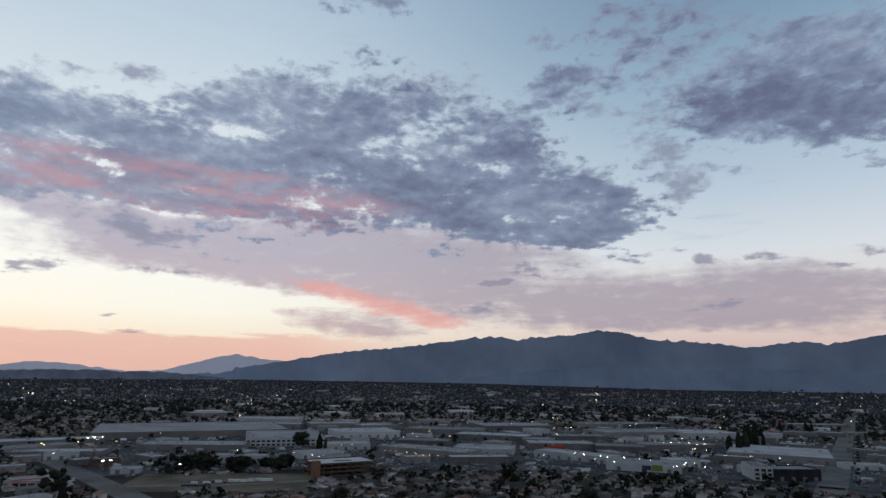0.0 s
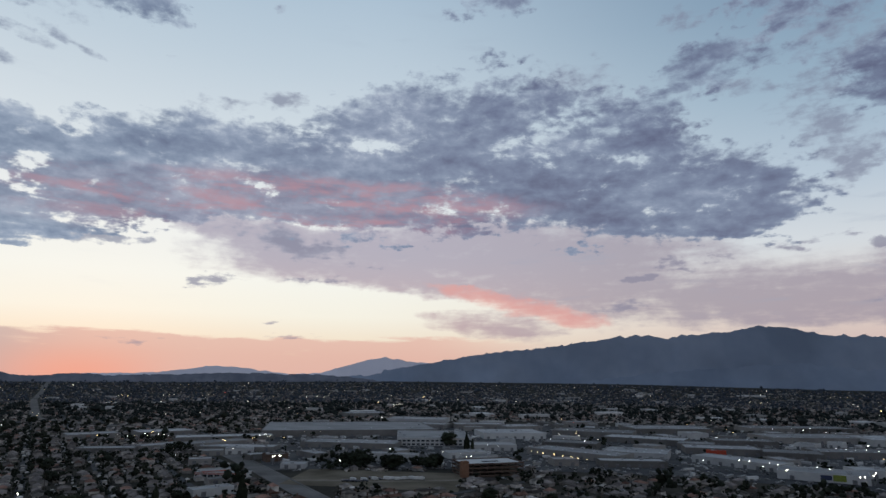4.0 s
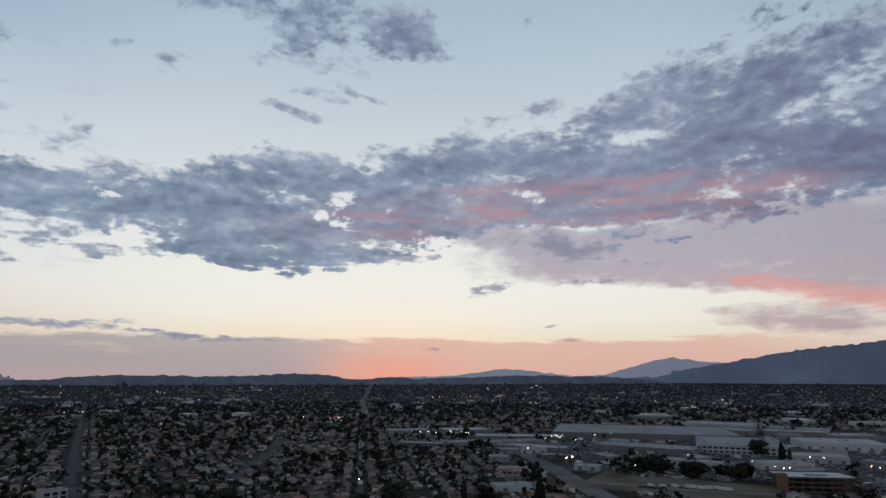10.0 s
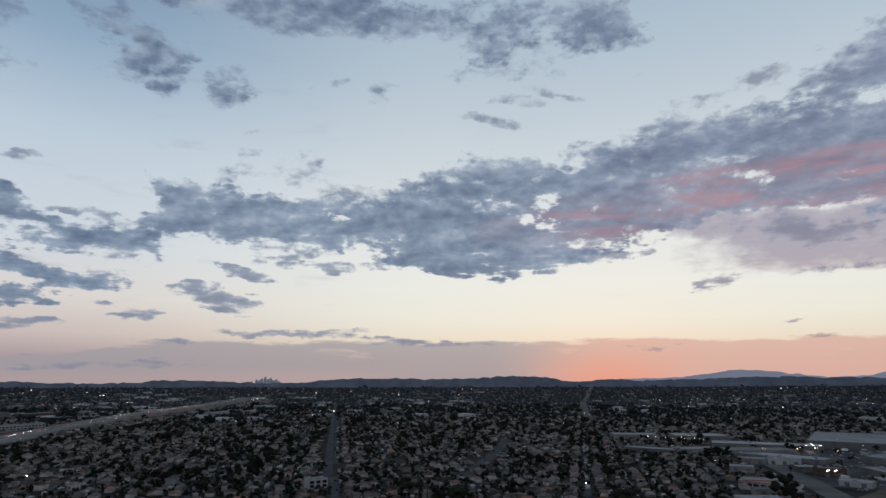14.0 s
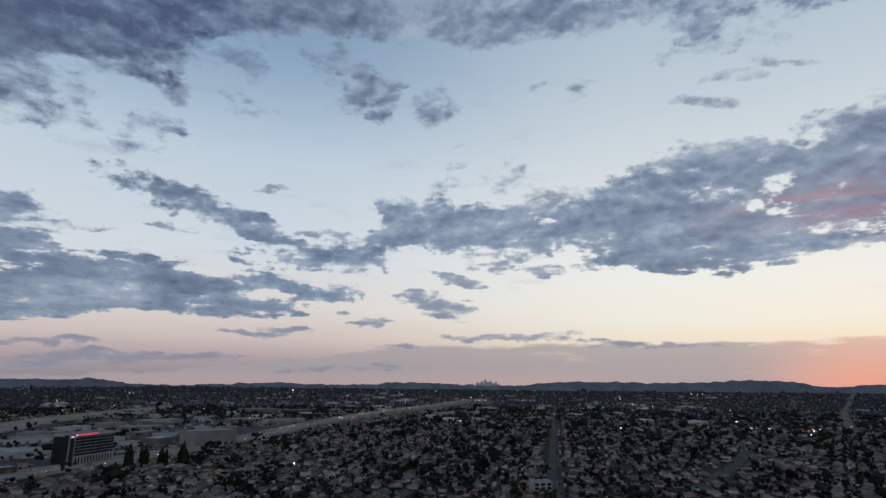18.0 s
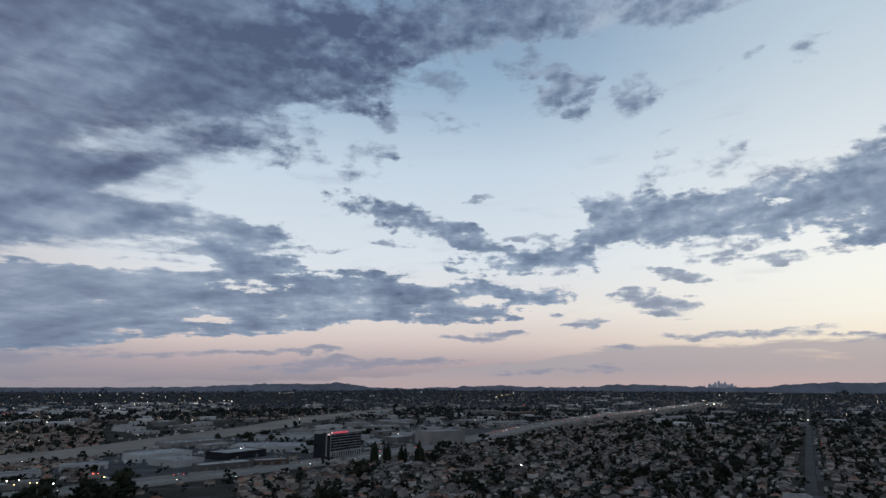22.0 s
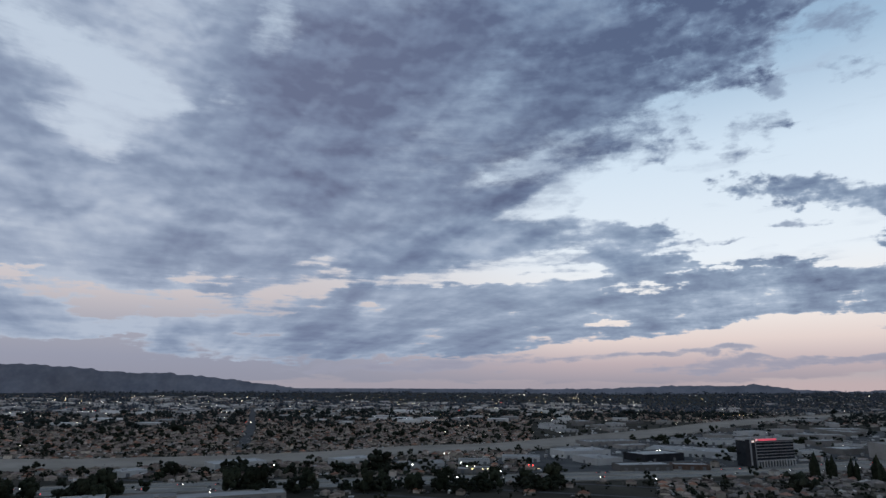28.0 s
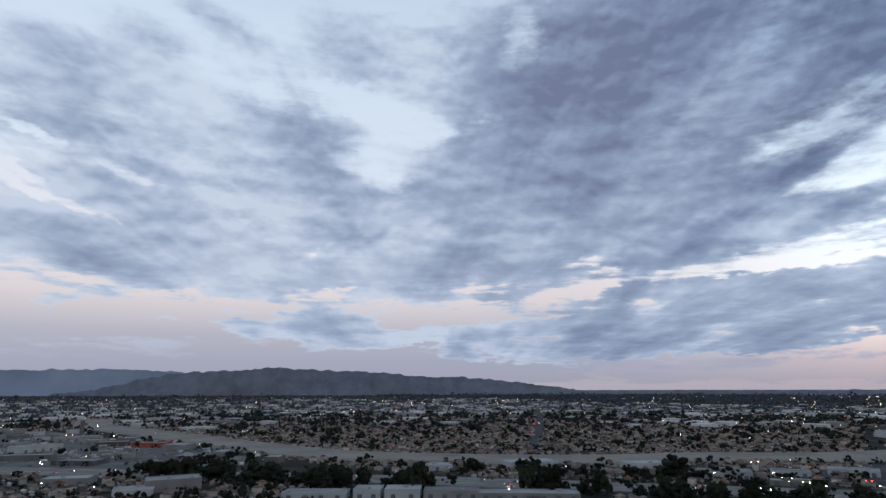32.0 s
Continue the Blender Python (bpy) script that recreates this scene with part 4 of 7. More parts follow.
def strip_mesh(name, line, n, profile, mats, lift=None):
    """Sweeps a cross profile of (offset, height) along a line."""
    k, m = len(profile), len(line)
    v = np.zeros((m, k, 3))
    for j, (o, h) in enumerate(profile):
        v[:, j, :2] = line + n * o
        v[:, j, 2] = ground_z(v[:, j, 0], v[:, j, 1]) + h + (0 if lift is None or h <= 0 else lift)
    f = []
    for i in range(m - 1):
        for j in range(k - 1):
            a, b, c, d = i * k + j, i * k + j + 1, (i + 1) * k + j + 1, (i + 1) * k + j
            f += [(a, c, b), (a, d, c)]
    return soup(name, v.reshape(-1, 3), f, mats)


# ---- ground, hills, mountains ----
rings = np.concatenate([np.linspace(0, 3000, 31), np.linspace(3060, 4900, 47)])
turn = np.radians(np.arange(0, 360, 2.0))
gx, gy = np.outer(rings, -np.sin(turn)), np.outer(rings, np.cos(turn))
gv = np.stack([gx, gy, ground_z(gx, gy)], -1).reshape(-1, 3)
k = len(turn)
gf = []
for i in range(len(rings) - 1):
    j = np.arange(k)
    a, b, c, d = i * k + j, i * k + (j + 1) % k, (i + 1) * k + (j + 1) % k, (i + 1) * k + j
    gf += [np.stack([a, b, c], 1), np.stack([a, c, d], 1)]
ground = new("ground", soup("ground", gv, np.concatenate(gf), [SOIL]))
tagged(ground, "dark valley floor of dry soil and asphalt", "ground", kind="structure")


def range_of(name, label, d, heights, material, rough, base=-40.0, step=0.2, folds=1.0, seed=0.0, grain=1.5):
    """A mountain range d metres off; heights are (azimuth, height angle) along its crest, roughened by fractals."""
    az = np.arange(heights[0][0], heights[-1][0] + step, step)
    crest = np.interp(az, [h[0] for h in heights], [h[1] for h in heights])
    crest = np.convolve(np.pad(crest, 2, mode="edge"), (0.1, 0.2, 0.4, 0.2, 0.1), mode="valid")
    crest = crest + np.array([rough * noise.fractal(Vector((a * grain + seed, seed, 0)), 0.75, 2.1, 6) for a in az])
    rows = 18
    v = np.zeros((len(az), rows, 3))
    for i, a in enumerate(az):
        top = 90 + d * math.tan(radians(crest[i]))
        for j in range(rows):
            t = j / (rows - 1)
            spur = noise.fractal(Vector((a * 0.22 + seed, t * 0.8, 3.0)), 0.9, 2.0, 3)
            dd = d + 60 * (t - 1) * folds * (2.6 + 1.2 * spur)
            v[i, j, :2] = polar(a, dd)
            v[i, j, 2] = base + (top - base) * (t ** 1.15) + (1 - t) * t * 8 * spur
    v = v.reshape(-1, 3)
    f = []
    for i in range(len(az) - 1):
        for j in range(rows - 1):
            a, b = i * rows + j, (i + 1) * rows + j
            f += [(a, a + 1, b + 1), (a, b + 1, b)]
    ob = new(name, soup(name, v, f, [material]))
    for p in ob.data.polygons:
        p.use_smooth = True
    return tagged(ob, label, "mountains", kind="structure")


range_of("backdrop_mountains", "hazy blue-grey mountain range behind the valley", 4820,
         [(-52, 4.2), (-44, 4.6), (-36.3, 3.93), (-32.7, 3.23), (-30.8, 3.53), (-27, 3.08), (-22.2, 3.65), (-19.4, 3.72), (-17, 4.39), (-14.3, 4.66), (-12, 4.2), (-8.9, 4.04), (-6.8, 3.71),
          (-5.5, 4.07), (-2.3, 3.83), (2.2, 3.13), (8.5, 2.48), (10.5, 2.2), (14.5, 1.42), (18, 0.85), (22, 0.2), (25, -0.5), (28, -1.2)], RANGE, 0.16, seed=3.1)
# added ridge: paints the range's darkening towards its foot, haze in its colour
RANGE_BASE = surf("darker_range_base", (0.16, 0.194, 0.252), (0.235, 0.272, 0.335), 0.0022, 1.0, 0.0, fine=0.012)
range_of("backdrop_range_base", "added low blue-grey ridge standing in for the darker mountain base", 4700,
         [(-52, 1.3), (-45, 1.7), (-38, 1.2), (-33, 0.9), (-27, 1.4), (-22, 1.0), (-17, 1.6), (-12, 1.2), (-7, 0.8), (-3, 0.4), (1, -0.2), (5, -0.9)], RANGE_BASE, 0.2, seed=6.3)
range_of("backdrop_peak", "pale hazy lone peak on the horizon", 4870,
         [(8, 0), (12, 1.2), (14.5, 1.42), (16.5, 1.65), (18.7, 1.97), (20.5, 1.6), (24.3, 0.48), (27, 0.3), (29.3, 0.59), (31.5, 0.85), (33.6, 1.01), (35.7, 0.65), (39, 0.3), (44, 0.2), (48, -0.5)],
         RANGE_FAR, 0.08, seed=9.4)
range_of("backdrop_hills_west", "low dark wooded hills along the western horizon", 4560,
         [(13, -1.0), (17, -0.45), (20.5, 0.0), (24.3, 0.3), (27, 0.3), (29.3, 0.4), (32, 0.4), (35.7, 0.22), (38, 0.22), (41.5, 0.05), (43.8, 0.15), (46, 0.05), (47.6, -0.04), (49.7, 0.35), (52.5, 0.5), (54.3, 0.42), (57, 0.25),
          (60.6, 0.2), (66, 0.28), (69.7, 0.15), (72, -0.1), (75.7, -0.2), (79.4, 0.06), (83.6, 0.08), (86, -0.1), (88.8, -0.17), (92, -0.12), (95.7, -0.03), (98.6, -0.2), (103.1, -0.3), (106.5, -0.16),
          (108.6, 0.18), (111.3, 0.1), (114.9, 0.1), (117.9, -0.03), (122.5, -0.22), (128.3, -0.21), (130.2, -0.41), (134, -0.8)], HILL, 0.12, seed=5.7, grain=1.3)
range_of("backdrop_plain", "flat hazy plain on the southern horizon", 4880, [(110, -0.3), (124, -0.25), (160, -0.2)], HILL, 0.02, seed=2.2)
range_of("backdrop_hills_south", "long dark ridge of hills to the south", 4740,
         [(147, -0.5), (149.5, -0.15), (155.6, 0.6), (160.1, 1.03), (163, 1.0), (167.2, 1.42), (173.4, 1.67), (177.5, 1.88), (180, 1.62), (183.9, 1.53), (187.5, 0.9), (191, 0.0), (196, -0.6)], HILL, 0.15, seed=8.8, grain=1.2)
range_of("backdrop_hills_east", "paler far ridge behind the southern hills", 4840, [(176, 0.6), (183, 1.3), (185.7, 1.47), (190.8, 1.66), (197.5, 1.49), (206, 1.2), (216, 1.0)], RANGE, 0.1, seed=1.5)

# ---- roads, freeway, river ----
def road(name, label, points, width, material=ASPHALT, z=0.06, block=True):
    line, n = ribbon(points, width + 4, z, block)
    h = width / 2
    ob = new(name, strip_mesh(name, line, n, [(-h - 2.2, 0.02), (-h - 2.2, z + 0.14), (-h, z + 0.14), (-h, z), (h, z), (h, z + 0.14), (h + 2.2, z + 0.14), (h + 2.2, 0.02)], [material]))
    return tagged(ob, label, "road", kind="structure")


FREEWAY = [(620, -1075), (224, -832), (-105, -655), (-271, -555), (-600, -338), (-740, -255), (-1000, -142), (-1330, -38), (-1740, 130), (-2300, 400), (-2700, 570), (-3050, 706)]
fw_line, fw_n = ribbon(FREEWAY, 62, 0.1)
fw_lift = np.interp(-fw_line[:, 0], (1000, 1700, 3050), (0.0, 9.0, 12.0))      # it climbs onto an embankment in the west
freeway = new("road_freeway", strip_mesh("road_freeway", fw_line, fw_n, [(-27, 0.0), (-27, 1.0), (-26.6, 1.0), (-26.6, 0.25), (26.6, 0.25), (26.6, 1.0), (27, 1.0), (27, 0.0)], [CONCRETE], fw_lift))
tagged(freeway, "wide pale concrete freeway with ten lanes", "freeway", kind="structure")
median = part("median_barrier", strip_mesh("median_barrier", fw_line, fw_n, [(-0.5, 0.25), (-0.2, 1.3), (0.2, 1.3), (0.5, 0.25)], [CONCRETE], fw_lift), None, freeway)
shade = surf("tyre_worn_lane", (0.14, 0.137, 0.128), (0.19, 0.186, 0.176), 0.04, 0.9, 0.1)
for i, o in enumerate((-22, -18, -14, -10, -6, 6, 10, 14, 18, 22)):
    part("lane", strip_mesh("lane", fw_line, fw_n, [(o - 1.5, 0.27), (o + 1.5, 0.27)], [shade], fw_lift), None, freeway)

RIVER = [(420, -2200), (350, -1785), (124, -1350), (-30, -1040), (-136, -860), (-333, -742), (-479, -685), (-606, -684), (-730, -609), (-966, -610), (-1270, -598), (-1508, -625), (-1800, -620), (-2500, -520)]
rv_line, rv_n = ribbon(RIVER, 96, 0.1)
river = new("river_channel", strip_mesh("river_channel", rv_line, rv_n, [(-48, 0.0), (-43, 2.6), (-39, 2.6), (-33, 0.12), (33, 0.12), (39, 2.6), (43, 2.6), (48, 0.0)],
            [surf("channel_concrete", (0.185, 0.165, 0.142), (0.28, 0.25, 0.218), 0.012, 0.9, 0.2, fine=0.1)]))
tagged(river, "dry concrete river channel between sloped banks", "river channel", kind="structure")

road("road_avenue_north", "straight grey avenue with kerbs", [(330, 540), (388, 624), (877, 1344), (1240, 1880)], 20, YARD)
road("road_boulevard", "wide boulevard running to the horizon", [(-190, 440), (-394, 655), (-700, 940), (-1137, 1090), (-2048, 1945), (-3400, 3330)], 17, YARD)
road("road_diagonal", "curved residential collector road", [(-500, 310), (-564, 378), (-690, 500), (-860, 640), (-1137, 1090)], 10)
road("road_west_street", "straight residential street", [(-520, 195), (-660, 247), (-1197, 454), (-2400, 920)], 5)
road("road_south_street", "busy street south of the river", [(-420, -850), (-600, -1180), (-900, -1760), (-1250, -2450)], 14)
road("road_rail_line", "dark railway embankment", [(-60, 770), (60, 735), (160, 684), (240, 640), (386, 557), (520, 480)], 9, DARK_WALL)

# ---- street grids with their lots ----
rng = np.random.default_rng(7)
street_v, street_f, lots = [], [], []


def lattice(az, keep, block_w, block_l, house_step, seed):
    """Streets every block_w across the axis az and every block_l along it; lots face the streets."""
    a = radians(az)
    eu, ev = np.array([-math.sin(a), math.cos(a)]), np.array([math.cos(a), math.sin(a)])
    r = np.random.default_rng(seed)
    n = int(4600 / block_w)
    for i in range(-n, n):
        v0 = i * block_w
        for s0 in np.arange(-4600, 4600, block_l):
            jitter = 0.0
            mid = eu * (s0 + block_l / 2) + ev * (v0 + block_w / 2)
            d = math.hypot(*mid)
            if d > 4350 or d < 300:
                continue
            # the street along the block
            if d < 3000:
                count = 6
                for q in range(count):
                    p0, p1 = eu * (s0 + block_l * q / count) + ev * v0, eu * (s0 + block_l * (q + 1) / count) + ev * v0
                    pm = (p0 + p1) / 2
                    if taken[cells(*pm)] or not keep(pm[0], pm[1]):
                        continue
                    base = len(street_v) * 4
                    street_v.append([(*(p0 - ev * 3.0), 0.05), (*(p0 + ev * 3.0), 0.05), (*(p1 + ev * 3.0), 0.05), (*(p1 - ev * 3.0), 0.05)])
                    street_f.append([(base, base + 2, base + 1), (base, base + 3, base + 2)])
            for side in (0, 1):
                for u in np.arange(s0 + 12, s0 + block_l - 6, house_step):
                    v = v0 + (12 if side == 0 else block_w - 12) + r.normal(0, 1.5)
                    p = eu * (u + r.normal(0, 1.2)) + ev * v
                    if not keep(p[0], p[1]):
                        continue
                    lots.append((p[0], p[1], az + (0 if side == 0 else 180), r.random()))
                    if r.random() < 0.75:
                        q = eu * (u + r.normal(0, 3)) + ev * (v0 + block_w / 2 + r.normal(0, 3))
                        lots.append((q[0], q[1], az + 90, r.random()))


def seen(x, y):
    a = azimuth_of(x, y)
    return (a > -44) & (a < 206)


def industrial(x, y):
    a, d = azimuth_of(x, y), np.hypot(x, y)
    north = (a < 30) & (d > 640) & (d < 1420 - 6 * np.abs(a - 0))
    south = (a > 98) & (a < 128) & (d < 1750) & (y < -285 - 0.385 * (x + 740))
    east = (a > 165) & (x > -30 - 0.5 * (y + 1040) + 55) & (y < -690 - 0.538 * (x + 105)) & (d < 1650)
    return north | south | east


lattice(68.8, lambda x, y: seen(x, y) and 49 <= azimuth_of(x, y) < 112 and not industrial(x, y), 58, 190, 14.5, 1)
lattice(46.5, lambda x, y: seen(x, y) and 22 <= azimuth_of(x, y) < 49 and not industrial(x, y), 60, 200, 15.0, 2)
lattice(-34.0, lambda x, y: seen(x, y) and azimuth_of(x, y) < 22 and not industrial(x, y), 62, 210, 16.0, 3)
lattice(29.0, lambda x, y: seen(x, y) and azimuth_of(x, y) >= 112 and not industrial(x, y), 56, 180, 14.0, 4)
streets = new("road_side_streets", soup("road_side_streets", np.array(street_v), np.concatenate(street_f), [ASPHALT]))
tagged(streets, "grid of narrow residential side streets", "road", kind="structure")


def spread(proto_v, proto_f, x, y, z, ang, sx, sy, sz, jit=0.0, seed=0):
    """Copies of one small mesh at many places, as arrays."""
    r = np.random.default_rng(seed)
    n, k = len(x), len(proto_v)
    p = np.repeat(proto_v[None], n, 0)
    if jit:
        p = p * (1 + r.uniform(-jit, jit, (n, k, 1)))
    p = p * np.stack([sx, sy, sz], 1)[:, None, :]
    c, s = np.cos(ang)[:, None], np.sin(ang)[:, None]
    v = np.stack([p[..., 0] * c - p[..., 1] * s + x[:, None], p[..., 0] * s + p[..., 1] * c + y[:, None], p[..., 2] + z[:, None]], -1)
    f = np.asarray(proto_f)[None] + (np.arange(n) * k)[:, None, None]
    return v.reshape(-1, 3), f.reshape(-1, 3)



# ---- warehouses, stores and offices ----
WALLS = {"tilt": TILT_WALL, "white": WHITE_WALL, "brick": BRICK, "red": RED, "dark": DARK_WALL}
WORDS = {"tilt": "pale grey concrete", "white": "white-painted", "brick": "brown brick", "red": "red-painted", "dark": "dark-fronted"}
DOOR = surf("roller_door", (0.10, 0.10, 0.105), (0.16, 0.16, 0.165), 0.5, 0.6, 0.1)
UNIT = surf("rooftop_unit_metal", (0.24, 0.245, 0.25), (0.34, 0.345, 0.35), 0.5, 0.6, 0.1)
SKYLIGHT = surf("skylight_plastic", (0.34, 0.36, 0.38), (0.42, 0.44, 0.46), 0.5, 0.35, 0.0)
rw = random.Random(5)


def shell(ob, w, d, h, wall, t=0.5):
    """Four walls with a parapet, and the roof deck sunk behind it."""
    part("wall", boxes("wall", [(-w / 2, 0, 0, w / 2, t, h), (-w / 2, d - t, 0, w / 2, d, h), (-w / 2, t, 0, -w / 2 + t, d - t, h), (w / 2 - t, t, 0, w / 2, d - t, h)], WALLS[wall]), None, ob)
    part("roof", boxes("roof", [(-w / 2 + t, t, h - 1.1, w / 2 - t, d - t, h - 0.7)], ROOFING), None, ob)


def site(x, y, w, d, angle):
    a = radians(angle)
    claim(x - math.sin(a) * d / 2, y + math.cos(a) * d / 2, w, d, angle, 6.0)
    return Matrix.Translation((x, y, float(ground_z(x, y)))) @ pose(0, 0, 0, 0, 0, angle)


def roof_units(ob, w, d, h, count):
    for i in range(count):
        ux, uy, s = rw.uniform(-w / 2 + 4, w / 2 - 4), rw.uniform(4, d - 4), rw.uniform(1.2, 2.4)
        part("rooftop_unit", bevel_box(ux - s, uy - s * 0.7, h - 0.72, ux + s, uy + s * 0.7, h - 0.7 + s * 0.9, 0.12), UNIT, ob)


def warehouse(x, y, w, d, h, angle, wall, doors=None):
    ob = thing("warehouse", site(x, y, w, d, angle), "low %s warehouse with a flat grey roof" % WORDS[wall], "warehouse", "warehouses of the valley")
    shell(ob, w, d, h, wall)
    n = min(7, int(w / 11)) if doors is None else doors
    for i in range(n):
        px = -w / 2 + w * (i + 0.5) / n
        part("loading_door", boxes("loading_door", [(px - 1.9, -0.08, 0.1, px + 1.9, 0.1, min(3.9, h - 1.2))], DOOR), None, ob)
    roof_units(ob, w, d, h, min(6, 1 + int(w * d / 1300)))
    if w * d > 3500:
        for i in range(4):
            for j in range(2):
                sx, sy = -w / 2 + w * (i + 0.5) / 4, d * (j + 0.6) / 2.2
                part("skylight", bevel_box(sx - 1.2, sy - 2.4, h - 0.72, sx + 1.2, sy + 2.4, h - 0.35, 0.2), SKYLIGHT, ob)
    return ob


def office_block(x, y, w, d, h, angle, wall):
    ob = thing("office_building", site(x, y, w, d, angle), "white low office building with rows of dark windows", "office building")
    shell(ob, w, d, h, wall)
    n = max(3, int(w / 6.5))
    floors = max(2, int(h / 4.2))
    for f in range(floors):
        z = 1.0 + f * (h - 1.6) / floors
        for i in range(n):
            px = -w / 2 + w * (i + 0.5) / n
            win = part("window", boxes("window", [(px - w / n * 0.33, -0.06, z, px + w / n * 0.33, 0.1, z + 2.3)], GLASS), None, ob)
    roof_units(ob, w, d, h, 4)
    return ob


def striped_store(x, y, w, d, h, angle, wall):
    ob = warehouse(x, y, w, d, h, angle, wall, 0)
    ob.name = "store"
    tagged(ob, "long low white store with red stripes on its fascia", "store")
    part("fascia_stripe", boxes("fascia_stripe", [(-w / 2, -0.12, h - 1.0, w / 2, -0.02, h - 0.5)], RED), None, ob, "red fascia stripe")
    part("fascia_stripe", boxes("fascia_stripe", [(-w / 2, -0.12, h - 2.0, w / 2, -0.02, h - 1.6)], RED), None, ob, "red fascia stripe")
    for i in range(8):
        px = -w / 2 + w * (i + 0.5) / 8
        part("shop_window", boxes("shop_window", [(px - w / 20, -0.08, 0.4, px + w / 20, 0.1, 2.8)], GLASS), None, ob)
    return ob


def parking_structure(x, y, w, d, h, angle, wall):
    ob = thing("parking_structure", site(x, y, w, d, angle), "brown brick parking structure with a pale open top deck", "parking structure")
    pale = surf("pale_deck", (0.42, 0.42, 0.41), (0.52, 0.52, 0.51), 0.05, 0.85, 0.1)
    levels = 4
    for i in range(levels):
        z = i * (h - 1) / (levels - 1)
        part("deck", boxes("deck", [(-w / 2 + 0.4, 0.4, z, w / 2 - 0.4, d - 0.4, z + 0.4)], pale if i == levels - 1 else CONCRETE), None, ob, "pale concrete top deck" if i == levels - 1 else "")
        for rail in ((-w / 2, 0, w / 2, 0.4), (-w / 2, d - 0.4, w / 2, d), (-w / 2, 0.4, -w / 2 + 0.4, d - 0.4), (w / 2 - 0.4, 0.4, w / 2, d - 0.4)):
            part("parapet", boxes("parapet", [(rail[0], rail[1], z, rail[2], rail[3], z + 1.3)], BRICK), None, ob)
    for i in range(9):
        px = -w / 2 + 0.6 + (w - 1.2) * i / 8
        for py in (0.5, d / 2, d - 0.5):
            part("column", boxes("column", [(px - 0.35, py - 0.35, 0, px + 0.35, py + 0.35, h - 1)], BRICK), None, ob)
    part("stair_tower", bevel_box(-w / 2 - 3, -0.6, 0, -w / 2 + 4, 6, h + 2.6, 0.15), surf("orange_brick", (0.16, 0.085, 0.055), (0.22, 0.125, 0.085), 0.3, 0.9, 0.3), ob, "orange brick stair tower")
    part("ramp_opening", boxes("ramp_opening", [(-w * 0.1, d * 0.4, h - 0.62, w * 0.2, d * 0.6, h - 0.58)], DARK_WALL), None, ob)
    return ob


def mural_warehouse(x, y, w, d, h, angle, wall):
    ob = warehouse(x, y, w, d, h, angle, wall, 3)
    blue = surf("blue_mural_paint", (0.03, 0.038, 0.07), (0.05, 0.06, 0.10), 0.5, 0.7, 0.0)
    green = surf("green_mural_paint", (0.13, 0.16, 0.03), (0.19, 0.22, 0.05), 0.5, 0.7, 0.0)
    part("mural_panel", boxes("mural_panel", [(-w * 0.02, -0.14, 2.2, w * 0.10, -0.02, h - 1.6)], blue), None, ob, "dark blue painted panel")
    part("mural_panel", boxes("mural_panel", [(w * 0.11, -0.14, 1.6, w * 0.25, -0.02, h - 0.8)], green), None, ob, "yellow-green painted panel")
    return ob


def paved(name, label, points, material, z=0.03):
    """A flat polygon of paving, thin but solid."""
    bm = bmesh.new()
    f = bm.faces.new([bm.verts.new((x, y, z)) for x, y in points])
    if f.normal.z < 0 or sum((b[0] - a[0]) * (b[1] + a[1]) for a, b in zip(points, points[1:] + points[:1])) > 0:
        f.normal_flip()
    bmesh.ops.triangulate(bm, faces=bm.faces[:])
    me = bpy.data.meshes.new(name)
    bm.to_mesh(me), bm.free()
    me.materials.append(material)
    return tagged(new(name, me), label, "pavement", kind="structure")


paved("pavement_industrial", "grey asphalt yards between the warehouses", [polar(a, 1330 - 5 * abs(a)) for a in range(-43, 31, 6)] + [polar(a, 655) for a in range(29, -44, -6)], LOT)
paved("pavement_business", "grey asphalt lots between freeway and river", [(-560, -390), (-740, -290), (-1000, -175), (-1330, -72), (-1600, 40), (-1700, -60), (-1450, -560), (-1270, -530), (-966, -545), (-730, -545), (-600, -600), (-480, -610)], LOT)
paved("pavement_field", "dry brown empty field", [(-262, 506), (-105, 512), (-120, 612), (-276, 596)], FIELD, 0.07)
claim(-190, 555, 150, 90, 8, 4)
paved("pavement_lot_dark", "large dark asphalt lot beside the freeway", [(-1040, -150), (-1300, -45), (-1400, -110), (-1284, -190)], ASPHALT, 0.07)
claim(-1230, -130, 200, 90, 160, 0)

paved("pavement_yard", "pale asphalt truck yards beside the river", [(100, -800), (330, -925), (640, -1110), (700, -1500), (420, -1640), (250, -1370), (95, -1130), (30, -960), (20, -830)], YARD)
# the tall office by the freeway
M_OFFICE = site(-789, -260, 66, 26, 158)
office = thing("office_tower", M_OFFICE, "dark eight-storey office building with pale bands and a red rooftop sign", "office building")
part("core", boxes("core", [(-32, 0.5, 0, 32, 25, 30.2)], GLASS), None, office, "dark glazed facade")
PALE = surf("pale_spandrel", (0.19, 0.19, 0.2), (0.26, 0.26, 0.27), 0.1, 0.7, 0.1)
for i in range(7):
    z = 7.2 + i * 3.35
    part("spandrel_band", boxes("spandrel_band", [(-32.6, -0.1, z, 32.6, 0.5, z + 0.75), (32.0, 0.5, z, 32.6, 25.4, z + 0.75), (-32.6, 25, z, 32.6, 25.6, z + 0.75)], PALE), None, office)
